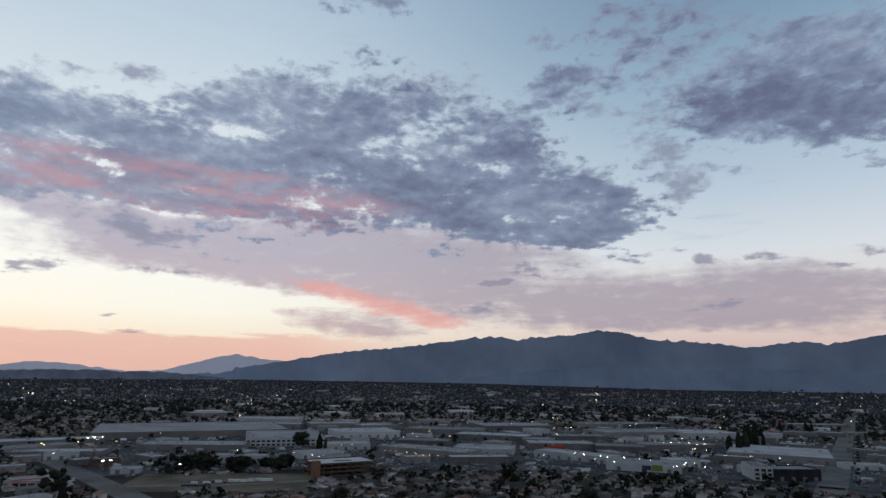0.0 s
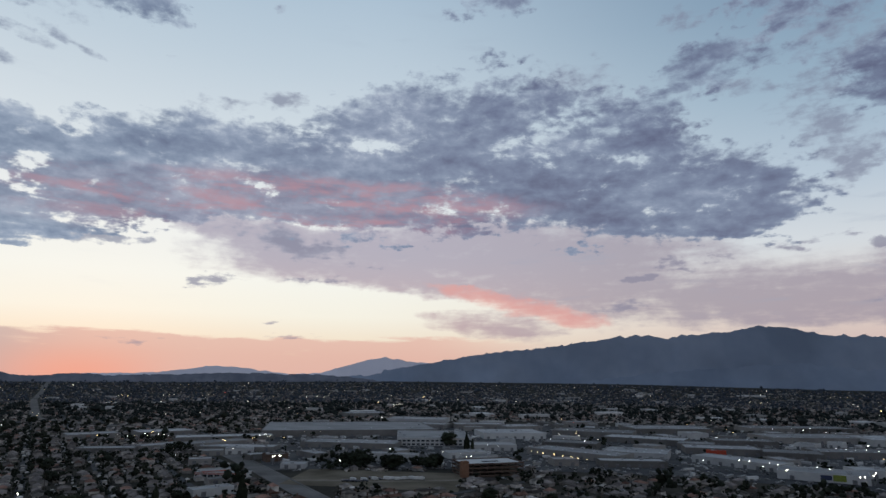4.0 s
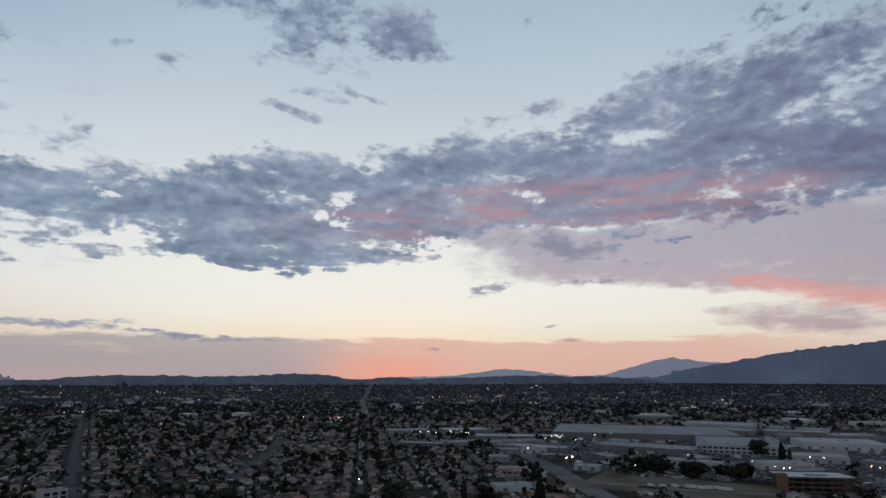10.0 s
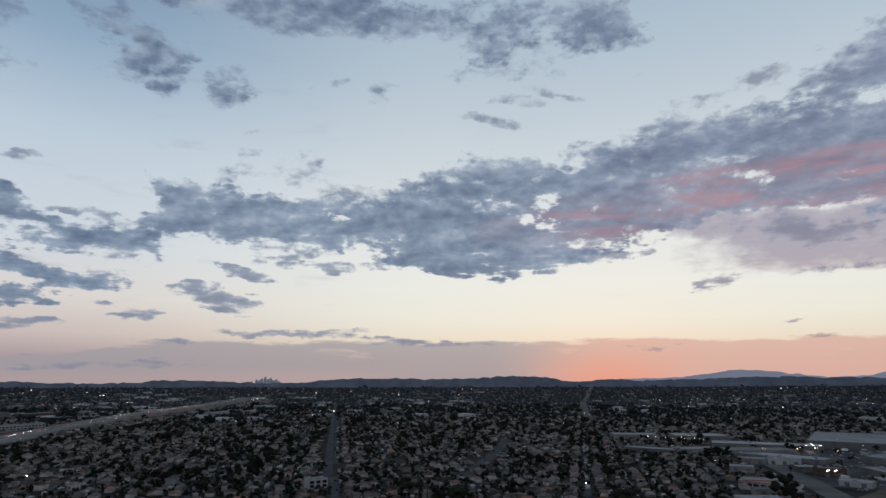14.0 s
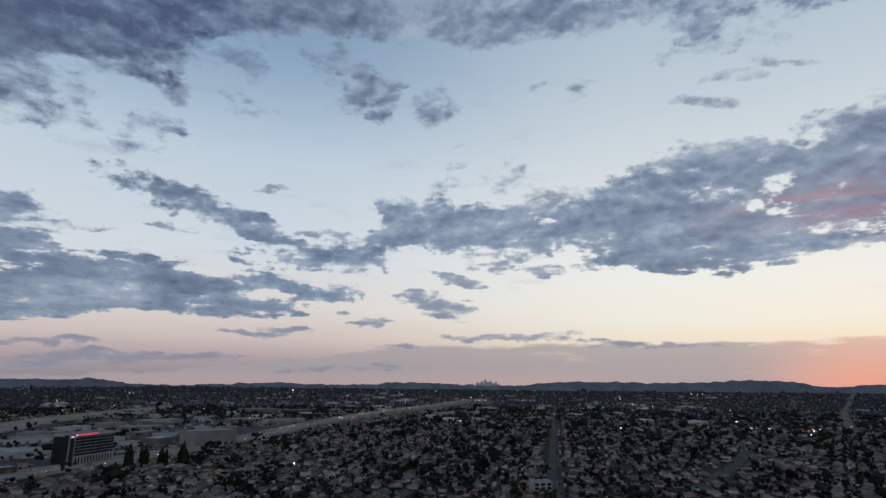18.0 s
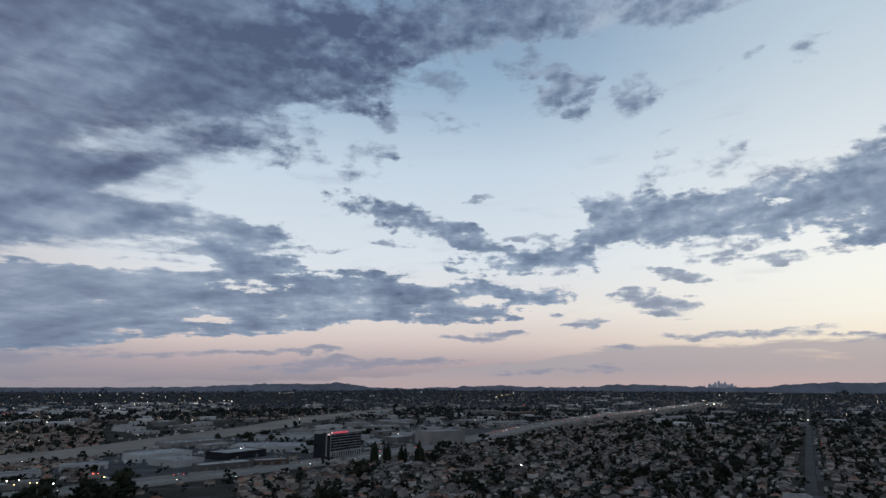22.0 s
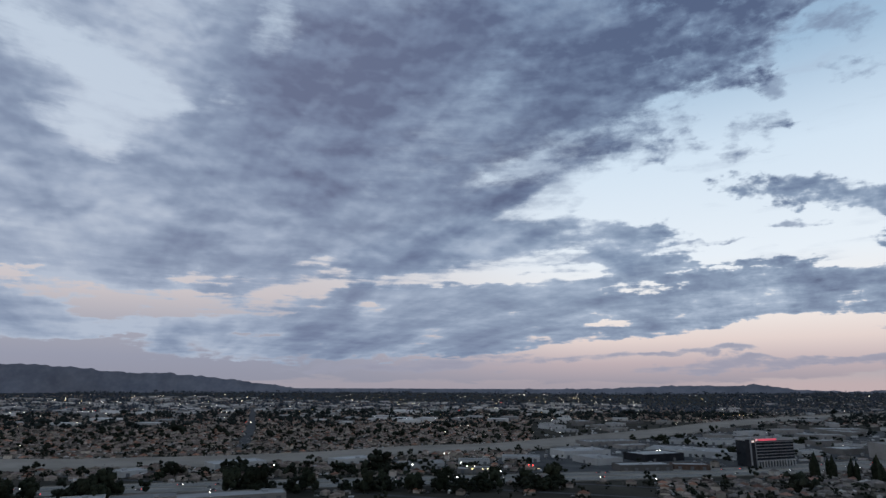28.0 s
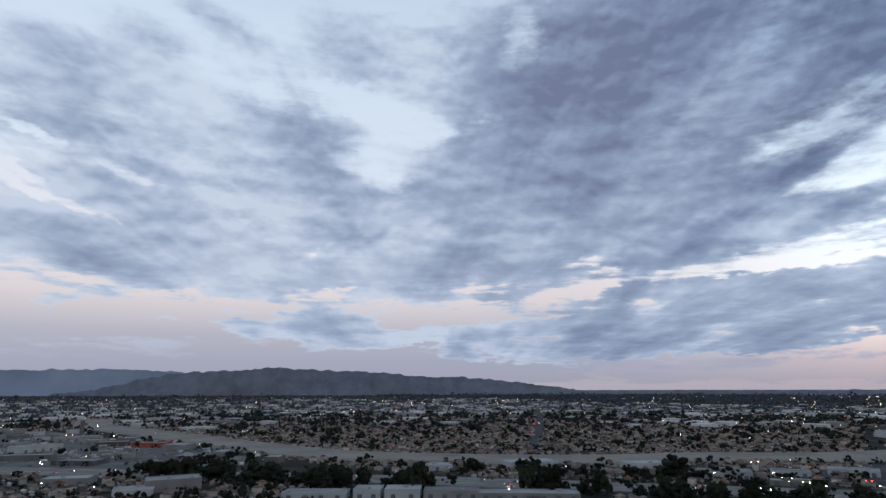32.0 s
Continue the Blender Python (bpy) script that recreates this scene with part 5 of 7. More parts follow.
part("roof_parapet", boxes("roof_parapet", [(-32.6, -0.3, 28.9, 32.6, 0.5, 31.6), (-32.6, 0.5, 28.9, -32.0, 25.6, 31.6), (32.0, 0.5, 28.9, 32.6, 25.6, 31.6), (-32, 25, 28.9, 32, 25.6, 31.6)], WHITE_WALL), None, office, "pale roof parapet")
for i in range(15):
    px = -31.6 + i * 63.2 / 14
    part("column", boxes("column", [(px - 0.55, -0.9, 0, px + 0.55, 0.4, 6.6)], WHITE_WALL), None, office, "pale arcade column")
part("arcade_beam", boxes("arcade_beam", [(-32.6, -1.0, 6.6, 32.6, 0.4, 7.3)], WHITE_WALL), None, office)
tower = part("stair_tower", boxes("stair_tower", [(-40, -3.5, 0, -32.7, 4, 31.0)], DARK_WALL), None, office, "dark blank stair tower")
part("edge_fin", boxes("edge_fin", [(-40.5, -4.0, 0, -39.6, -2.5, 31.6)], PALE), None, tower)
part("edge_fin", boxes("edge_fin", [(-33.4, -4.0, 0, -32.5, -2.5, 31.6)], PALE), None, tower)
part("tower_sign", boxes("tower_sign", [(-38.6, -3.8, 28.2, -34.4, -3.55, 30.2)], glowing("pale_sign", (1.0, 0.72, 0.66), 0.5)), None, tower, "pale lit sign panel")
part("roof_sign", boxes("roof_sign", [(-24, -0.75, 29.4, 4, -0.35, 31.3)], glowing("red_sign", (1.0, 0.10, 0.16), 0.42)), None, office, "long lit red sign")
part("roof_sign_mark", boxes("roof_sign_mark", [(-29, -0.75, 29.2, -26, -0.35, 31.4)], glowing("pink_sign", (1.0, 0.5, 0.5), 0.7)), None, office, "round pale red sign")
roof_units(office, 60, 24, 30.9, 5)
for i in range(9):
    part("window_divider", boxes("window_divider", [(-32 + i * 8 - 0.15, 0.2, 7.2, -32 + i * 8 + 0.15, 0.5, 29)], DARK_WALL), None, office)
podium = warehouse(-742, -372, 62, 40, 9, 158, "dark", 2)

warehouse(-366, 941, 280, 190, 10, 25, "tilt")
office_block(-207, 846, 104, 120, 11, 17, "white")
warehouse(-311, 782, 129, 55, 7, 5, "tilt")
warehouse(-511, 816, 136, 45, 6, 35, "tilt")
warehouse(-438, 709, 108, 35, 5, 11, "tilt")
warehouse(-407, 681, 33, 22, 6, 31, "white")
warehouse(-360, 645, 23, 18, 6, 55, "tilt")
warehouse(-333, 636, 24, 16, 8, 48, "brick")
warehouse(-293, 592, 25, 18, 5, 16, "white")
striped_store(-328, 519, 48, 14, 5, 10, "white")
parking_structure(-88, 603, 61, 38, 12, 31, "brick")
warehouse(-121, 811, 64, 36, 8, 20, "white")
warehouse(-137, 729, 50, 26, 7, 33, "white")
warehouse(-23, 763, 121, 45, 8, -30, "tilt")
warehouse(53, 780, 73, 55, 8, -11, "white")
warehouse(47, 705, 71, 26, 7, 11, "tilt")
warehouse(152, 743, 97, 34, 8, -41, "white")
warehouse(147, 800, 22, 10, 11, -10, "red", 0)
mural_warehouse(212, 659, 75, 40, 8, -19, "white")
warehouse(271, 696, 34, 26, 8, 6, "white")
warehouse(459, 1049, 104, 80, 10, 8, "white")
warehouse(334, 867, 114, 50, 8, 8, "tilt")
warehouse(346, 1060, 147, 80, 9, 14, "tilt")
warehouse(239, 832, 65, 45, 8, -11, "tilt")
warehouse(167, 858, 91, 50, 8, -1, "tilt")
warehouse(150, 1168, 143, 90, 9, 16, "tilt")
warehouse(5, 1054, 129, 70, 9, -10, "tilt")
warehouse(-111, 984, 100, 80, 9, 21, "white")
warehouse(-112, 1149, 72, 55, 8, 33, "tilt")
warehouse(-26, 869, 74, 45, 8, -9, "tilt")
warehouse(76, 969, 117, 55, 8, -19, "tilt")
warehouse(142, 912, 47, 40, 8, -12, "tilt")
warehouse(221, 978, 87, 45, 8, 3, "tilt")
warehouse(333, 1265, 81, 70, 8, 11, "tilt")
warehouse(434, 1293, 120, 70, 8, 13, "tilt")
warehouse(-302, 1137, 83, 50, 8, -8, "tilt")
warehouse(-508, 1427, 107, 70, 9, 42, "tilt")
warehouse(-349, 1251, 123, 80, 9, 4, "white")
warehouse(-193, 1153, 94, 55, 9, 20, "tilt")
warehouse(408, 760, 115, 125, 8, -29, "tilt")
office_block(312, 611, 17, 40, 13, -10, "white")
warehouse(341, 612, 56, 28, 11, 3, "dark")
warehouse(322, 663, 21, 22, 7, -40, "white")
warehouse(403, 681, 20, 18, 6, -29, "tilt")
warehouse(577, 860, 41, 18, 6, -63, "tilt")
warehouse(470, 697, 42, 22, 6, -11, "white")
warehouse(797, 1164, 68, 26, 6, -5, "tilt")
warehouse(649, 1144, 71, 36, 7, -16, "tilt")
warehouse(707, 1143, 58, 36, 7, -23, "tilt")
warehouse(838, 1375, 132, 45, 7, 1, "tilt")
warehouse(-702, 778, 70, 45, 7, 54, "tilt")
warehouse(-635, 852, 82, 55, 7, 52, "tilt")
warehouse(-469, 738, 91, 36, 7, 60, "tilt")
warehouse(-428, 658, 24, 22, 6, 35, "tilt")
warehouse(-414, 683, 19, 14, 7, 35, "white")
warehouse(-397, 589, 23, 18, 6, 35, "tilt")
striped_store(-334, 527, 33, 15, 6, 48, "white")
warehouse(-308, 492, 24, 12, 5, 51, "tilt")
warehouse(-284, 443, 32, 14, 6, 55, "white")
warehouse(-562, 640, 67, 28, 6, 23, "tilt")
warehouse(-524, 694, 60, 28, 6, 65, "tilt")
warehouse(-972, -155, 67, 42, 20, 131, "tilt")
warehouse(-814, -372, 114, 55, 8, 105, "white")
warehouse(-642, -343, 60, 24, 7, 144, "tilt")
warehouse(-687, -313, 39, 20, 6, 129, "brick")
warehouse(-705, -458, 69, 38, 9, 155, "white")
warehouse(-874, -520, 89, 40, 7, 153, "tilt")
warehouse(-999, -434, 109, 50, 7, 126, "white")
warehouse(-1493, -167, 88, 45, 8, 114, "tilt")
office_block(-1429, -81, 94, 25, 10, 125, "white")
warehouse(-1844, -62, 91, 40, 13, 124, "brick")
warehouse(-1691, -16, 69, 28, 9, 123, "dark")
warehouse(-1890, -181, 115, 40, 14, 127, "tilt")
warehouse(-1448, -343, 91, 45, 8, 128, "tilt")
warehouse(-1262, -335, 74, 40, 7, 114, "tilt")
warehouse(-472, -512, 38, 28, 8, 143, "white")
warehouse(-542, -506, 35, 20, 6, 140, "white")
warehouse(-504, -458, 30, 14, 5, 163, "tilt")
warehouse(-608, -491, 46, 26, 6, 128, "white")
warehouse(50, -624, 47, 30, 11, -171, "tilt")
warehouse(80, -601, 32, 24, 7, -174, "white")
warehouse(-64, -539, 54, 22, 6, 160, "white")
warehouse(-107, -529, 23, 24, 8, 160, "white")
warehouse(-135, -519, 30, 24, 8, 160, "white")
warehouse(-174, -505, 47, 22, 7, 160, "tilt")
warehouse(-231, -476, 83, 24, 6, 157, "tilt")
warehouse(-223, -678, 25, 24, 6, 183, "white")
warehouse(-325, -653, 58, 34, 8, 175, "white")
warehouse(-445, -606, 48, 26, 7, 173, "white")
warehouse(-468, -516, 37, 24, 8, 170, "white")
warehouse(-490, -459, 36, 16, 5, 130, "tilt")
warehouse(273, -1087, 61, 36, 9, -134, "white")
warehouse(189, -1146, 50, 24, 7, -169, "brick")
warehouse(267, -1287, 74, 36, 7, -159, "tilt")
warehouse(132, -1104, 55, 26, 7, -201, "red")
warehouse(264, -957, 69, 24, 7, -184, "tilt")
warehouse(154, -696, 42, 28, 7, -187, "tilt")
warehouse(209, -1972, 89, 36, 10, -203, "white")
office_block(-527, 189, 17, 12, 8, 92, "white")

# further warehouses that fill the yards
ri = random.Random(9)
made = 0
for i in range(2600):
    az = ri.uniform(-42, 30) if i % 3 else ri.uniform(99, 127) if i % 2 else ri.uniform(172, 203)
    d = ri.uniform(690, 1330) if i % 3 else ri.uniform(760, 1650)
    x, y = polar(az, d)
    if not industrial(x, y) or (90 < az < 130 and y > -0.36 * x - 470):
        continue
    w, dd, ang = ri.uniform(18, 60), ri.uniform(14, 40), (56 if az < 90 else 158) + ri.choice((0, 0, -90))
    ang = ang if az > 90 else ang - 56 + ri.choice((-34, -34, 20, 0))
    a = radians(ang)
    if not is_free(x - math.sin(a) * dd / 2, y + math.cos(a) * dd / 2, w, dd, ang, 7):
        continue
    warehouse(x, y, w, dd, ri.uniform(5, 9), ang, ri.choice(("tilt", "tilt", "white")), ri.choice((1, 2, 3)))
    made += 1
    if made > 115:
        break

# pale commercial roofs far off, past the river
xs, ys, ws, ds, hs, an = [], [], [], [], [], []
for i in range(3600):
    az, d = ri.choice((ri.uniform(118, 202), ri.uniform(118, 202), ri.uniform(55, 112), ri.uniform(-40, 50))), ri.uniform(1500, 3900)
    x, y = polar(az, d)
    if az < 118 and ri.random() < 0.86 or 112 < az < 165 and d > float(np.interp(az, (112, 124, 140, 150, 165), (2900, 3250, 3300, 3600, 4200))) or az >= 118 and d < 2100 and ri.random() < 0.85:
        continue
    if is_free(x, y, 30, 30, 0, 0):
        w, dd = ri.uniform(22, 75), ri.uniform(18, 45)
        claim(x, y, w, dd, 29, 4)
        xs.append(x), ys.append(y), ws.append(w), ds.append(dd), hs.append(ri.uniform(5, 10)), an.append(radians(29 + ri.choice((0, 90))))
xs, ys, ws, ds, hs, an = (np.array(q) for q in (xs, ys, ws, ds, hs, an))
COMMERCE = surf("pale_commercial_building", (0.28, 0.273, 0.266), (0.44, 0.43, 0.42), 0.03, 0.85, 0.0, vary="island", spread=0.6, fine=0.2)
cv, cf = spread(box(-0.5, -0.5, 0, 0.5, 0.5, 1), BOX_F[:10], xs, ys, ground_z(xs, ys), an, ws, ds, hs)
tagged(new("distant_warehouses", soup("distant_warehouses", cv, cf, [COMMERCE])), "pale flat-roofed commercial buildings far across the valley", "warehouses", kind="stuff")


lots = np.array(lots)
d_lot = np.hypot(lots[:, 0], lots[:, 1])
ok = ~taken[cells(lots[:, 0], lots[:, 1])] & (d_lot > 470) & (rng.random(len(lots)) < np.where(azimuth_of(lots[:, 0], lots[:, 1]) > 112, np.interp(d_lot, (500, 1500, 2300, 3200, 4300), (0.9, 0.88, 0.7, 0.42, 0.2)), np.interp(d_lot, (500, 1000, 1500, 2300, 3200, 4300), (0.87, 0.8, 0.58, 0.3, 0.18, 0.1))))
lot_az = azimuth_of(lots[:, 0], lots[:, 1])
ok &= ~((lot_az > 117) & (lot_az < 172) & (d_lot < 700) & (lots[:, 1] > -655 - 0.6 * (lots[:, 0] + 105)) & (rng.random(len(lots)) < 0.85))
ok &= ~((lot_az > 112) & (lot_az < 165) & (d_lot > np.interp(lot_az, (112, 124, 140, 150, 165), (2900, 3250, 3300, 3600, 4200))) & (rng.random(len(lots)) < 0.96))
lots, d_lot = lots[ok], d_lot[ok]
order = np.argsort(d_lot)
lots, d_lot = lots[order], d_lot[order]
NEAR_HOUSES = 280

# ---- houses ----
def hip(x0, y0, x1, y1, z, rise, eave=0.6, gable=False):
    """A thick hipped or gabled roof."""
    x0, y0, x1, y1 = x0 - eave, y0 - eave, x1 + eave, y1 + eave
    inset = 0.0 if gable else (y1 - y0) / 2 * 0.9
    ym = (y0 + y1) / 2
    v = [(x0, y0, z - 0.18), (x1, y0, z - 0.18), (x1, y1, z - 0.18), (x0, y1, z - 0.18), (x0, y0, z), (x1, y0, z), (x1, y1, z), (x0, y1, z), (x0 + inset, ym, z + rise), (x1 - inset, ym, z + rise)]
    f = [(0, 1, 5), (0, 5, 4), (1, 2, 6), (1, 6, 5), (2, 3, 7), (2, 7, 6), (3, 0, 4), (3, 4, 7), (0, 2, 1), (0, 3, 2),
         (4, 5, 9), (4, 9, 8), (6, 7, 8), (6, 8, 9), (5, 6, 9), (7, 4, 8)]
    return np.array(v, float), np.array(f)


def join(*pieces):
    v, f, base = [], [], 0
    for pv, pf in pieces:
        v.append(pv), f.append(np.asarray(pf) + base)
        base += len(pv)
    return np.concatenate(v), np.concatenate(f)


PLASTER_TRIM = surf("white_trim", (0.4, 0.4, 0.39), (0.5, 0.5, 0.48), 1.0, 0.7, 0.0)


def house_kind(w, d, h, rise, wing, gable, storeys):
    """A stucco house with its front to -y, and a garage wing."""
    ob = thing("house", Matrix(), "small stucco house with a shingled roof among trees", "house", "houses of the valley")
    wall = [(box(-w / 2, -d / 2, 0, w / 2, d / 2, h), BOX_F)]
    roof = [hip(-w / 2, -d / 2, w / 2, d / 2, h, rise, gable=gable)]
    if gable:
        for sx in (-w / 2, w / 2):
            wall.append((np.array([(sx, -d / 2, h), (sx, d / 2, h), (sx, 0, h + rise * 0.93)]), [(0, 1, 2), (0, 2, 1)]))
    if wing:
        wall.append((box(w / 2 - 6.2, -d / 2 - wing, 0, w / 2, -d / 2 + 0.5, 2.7), BOX_F))
        rv, rf = hip(-wing / 2 - 0.5, -3.1, wing / 2 + 2.0, 3.1, 2.7, 1.5, gable=False)
        rv = np.stack([w / 2 - 3.1 + rv[:, 1], -d / 2 - wing / 2 + 0.2 + rv[:, 0], rv[:, 2]], 1)
        roof.append((rv, rf[:, ::-1]))
    part("wall", soup("wall", *join(*wall), [STUCCO]), None, ob)
    part("roof", soup("roof", *join(*roof), [SHINGLE]), None, ob)
    y = -d / 2
    part("door", boxes("door", [(-w / 2 + 3.4, y - 0.06, 0, -w / 2 + 4.4, y + 0.05, 2.1)], BARK), None, ob, "brown front door")
    yg = y - wing
    part("garage_door", boxes("garage_door", [(w / 2 - 5.4, yg - 0.07, 0, w / 2 - 0.8, yg + 0.05, 2.2)], PLASTER_TRIM), None, ob, "white garage door")
    for s in range(storeys):
        for x0 in (-w / 2 + 0.9, -w / 2 + 5.2):
            part("window", boxes("window", [(x0, y - 0.05, 0.9 + 2.7 * s, x0 + 1.7, y + 0.05, 2.1 + 2.7 * s)], GLASS), None, ob)
        part("window", boxes("window", [(-w / 2 + 2, d / 2 - 0.05, 0.9 + 2.7 * s, -w / 2 + 4, d / 2 + 0.05, 2.1 + 2.7 * s)], GLASS), None, ob)
    part("chimney", boxes("chimney", [(-w / 2 - 0.5, -0.5, 0, -w / 2 + 0.1, 0.5, h + rise + 0.6)], BRICK), None, ob)
    return ob


kinds = [house_kind(9.5, 7.0, 2.8, 1.7, 3, False, 1), house_kind(9.5, 7, 2.7, 1.9, 0, True, 1), house_kind(10.5, 6.0, 2.8, 1.6, 3, True, 1),
         house_kind(9.5, 8, 5.4, 1.8, 2, False, 2), house_kind(10, 7.5, 2.9, 1.8, 0, False, 1)]
used = []
for i in range(NEAR_HOUSES):
    x, y, az, r = lots[i]
    pick = 3 if r > 0.9 else int(r * 44) % 5 if int(r * 44) % 5 != 3 else 0
    m = Matrix.Translation((x, y, 0)) @ pose(0, 0, 0, 0, 0, az + 90)
    if pick not in used:
        used.append(pick)
        kinds[pick].matrix_basis = m
    else:
        copy_thing(kinds[pick], m)
for i, ob in enumerate(kinds):
    if i not in used:
        x, y, az, r = lots[NEAR_HOUSES + i]
        ob.matrix_basis = Matrix.Translation((x, y, 0)) @ pose(0, 0, 0, 0, 0, az + 90)


far = lots[NEAR_HOUSES + 5:]
n = len(far)
fw, fd, fh = rng.uniform(7.5, 11.5, n), rng.uniform(6, 8.5, n), np.where(rng.random(n) < 0.12, 5.4, 2.8)
fw, fd = (q * np.where(azimuth_of(far[:, 0], far[:, 1]) > 112, 0.82, 0.94) for q in (fw, fd))
fz, fa = ground_z(far[:, 0], far[:, 1]), np.radians(far[:, 2] + 90)
south_side = azimuth_of(far[:, 0], far[:, 1]) > 112
wv, wf = spread(box(-0.5, -0.5, 0, 0.5, 0.5, 1), BOX_F[:10], far[:, 0], far[:, 1], fz, fa, fw, fd, fh)
pv, pf = hip(-0.5, -0.5, 0.5, 0.5, 0.0, 1.0, eave=0.05)
rv, rf = spread(pv, pf[10:], far[:, 0], far[:, 1], fz + fh, fa, fw, fd, rng.uniform(1.5, 2.3, n))
# far off the trees stand closer
stuff = new("distant_houses", soup("distant_houses", np.concatenate([wv, rv]), np.concatenate([wf, rf + len(wv)]), [STUCCOS, SHINGLES, PALE_STUCCOS, PALE_ROOFS],
            np.concatenate([np.repeat(south_side * 2, 10), np.repeat(south_side * 2 + 1, 6)])))
tagged(stuff, "thousands of low stucco houses with shingled roofs filling the valley", "houses", kind="stuff")

# ---- trees ----
ICO_V, ICO_F = (lambda b: (np.array([v.co[:] for v in b.verts]), np.array([[v.index for v in f.verts] for f in b.faces])))(
    (lambda b: (bmesh.ops.create_icosphere(b, subdivisions=1, radius=1.0), b.verts.index_update(), b)[2])(bmesh.new()))
OCT_V = np.array([(1, 0, 0), (0, 1, 0), (-1, 0, 0), (0, -1, 0), (0, 0, 1), (0, 0, -1)], float)
OCT_F = np.array([(0, 1, 4), (1, 2, 4), (2, 3, 4), (3, 0, 4), (1, 0, 5), (2, 1, 5), (3, 2, 5), (0, 3, 5)])


def crown_mesh(name, tall, wide, clumps, leaves, seed, column=False, flat=0.6):
    """A ragged crown: uneven clumps and many loose leaf sprays."""
    r = np.random.default_rng(seed)
    pieces = []
    centres = []
    for i in range(clumps):
        if column:
            t = (i + 0.5) / clumps
            c = np.array([r.normal(0, 0.12), r.normal(0, 0.12), 0.08 + 0.9 * t])
            s = (0.55 + 0.5 * math.sin(math.pi * min(1, t * 1.15 + 0.1))) * 0.8
        else:
            a, q = r.uniform(0, 2 * math.pi), math.sqrt(r.uniform(0, 1)) * 0.72
            h = r.uniform(0.3, 0.86) - 0.25 * q * q
            c = np.array([q * math.cos(a), q * math.sin(a), h])
            s = r.uniform(0.26, 0.48)
        centres.append((c, s))
        v = ICO_V * (1 + r.uniform(-0.38, 0.38, (len(ICO_V), 1))) * np.array([s, s, s * flat * (1.6 if column else 0.62)])
        pieces.append(((v + c) * np.array([wide, wide, tall]), ICO_F))
    for i in range(leaves):
        c, s = centres[r.integers(len(centres))]
        w = r.normal(0, 1, 3)
        w /= np.linalg.norm(w)
        p = (c + w * np.array([s, s, s * 0.55]) * r.uniform(0.85, 1.35)) * np.array([wide, wide, tall])
        q = r.normal(0, 0.42, (3, 3)) * (0.6 + wide * 0.06)
        pieces.append((p + q, [(0, 1, 2)]))
    return soup(name, *join(*pieces), [LEAF])


def trunk_mesh(height, r0, seed, limbs=4):
    r = random.Random(seed)
    bm = tube(r0, r0 * 0.45, height, 6)
    for i in range(limbs):
        z = height * r.uniform(0.45, 0.8)
        m = Matrix.Translation((0, 0, z)) @ pose(0, 0, 0, 0, r.uniform(28, 55), r.uniform(0, 360))
        bmesh.ops.create_cone(bm, cap_ends=True, segments=5, radius1=r0 * 0.4, radius2=r0 * 0.1, depth=height * 0.5, matrix=m @ Matrix.Translation((0, 0, height * 0.25)))
    return bm


def tree_kind(label, category, tall, wide, clumps, leaves, seed, column=False):
    ob = thing("tree", Matrix(), label, category, "trees of the valley")
    part("trunk", trunk_mesh(tall * 0.6, 0.25 + tall * 0.012, seed), BARK, ob)
    part("crown", crown_mesh("crown", tall, wide, clumps, leaves, seed, column), None, ob)
    return ob


def palm_kind(tall, seed):
    ob = thing("palm_tree", Matrix(), "tall slim fan palm with a dark tuft", "palm tree", "palms of the valley")
    part("trunk", tube(0.3, 0.2, tall, 6), BARK, ob)
    r = np.random.default_rng(seed)
    pieces = []
    for i in range(34):
        a, e, l = r.uniform(0, 6.28), r.uniform(-0.9, 1.1), r.uniform(1.6, 2.5)
        w = np.array([math.cos(a) * math.cos(e), math.sin(a) * math.cos(e), math.sin(e)])
        s = np.array([-math.sin(a), math.cos(a), 0]) * 0.45
        top = np.array([0, 0, tall])
        pieces.append((np.array([top, top + w * l * 0.6 + s, top + w * l - np.array([0, 0, 0.5]), top + w * l * 0.6 - s]), [(0, 1, 2), (0, 2, 3)]))
    part("crown", soup("crown", *join(*pieces), [LEAF]), None, ob)
    return ob


round_trees = [tree_kind("dark broad-leaved tree among the houses", "tree", 9.5, 5.2, 15, 170, 11), tree_kind("dark broad-leaved tree among the houses", "tree", 12, 6.2, 18, 200, 12),
               tree_kind("small dark garden tree", "tree", 7, 4.0, 12, 130, 13), tree_kind("large spreading dark tree", "tree", 14, 8.0, 22, 240, 14)]
tall_trees = [tree_kind("tall dark eucalyptus with an open crown", "tree", 20, 6.5, 20, 320, 15), tree_kind("tall dark eucalyptus with an open crown", "tree", 24, 7.5, 24, 380, 16)]
columns = [tree_kind("tall narrow dark cypress", "cypress", 19, 4.2, 11, 220, 17, True), tree_kind("tall narrow dark cypress", "cypress", 16, 3.4, 10, 200, 18, True)]
palms = [palm_kind(16, 21), palm_kind(20, 22)]
standing = set()


def plant(proto, x, y, size=1.0, turn=0.0):
    m = Matrix.Translation((x, y, float(ground_z(x, y)))) @ pose(0, 0, 0, 0, 0, turn) @ Matrix.Diagonal((size, size, size, 1))
    if proto.name in standing:
        ob = copy_thing(proto, m)
        ob.scale = (size, size, size)
    else:
        standing.add(proto.name)
        proto.matrix_basis = m


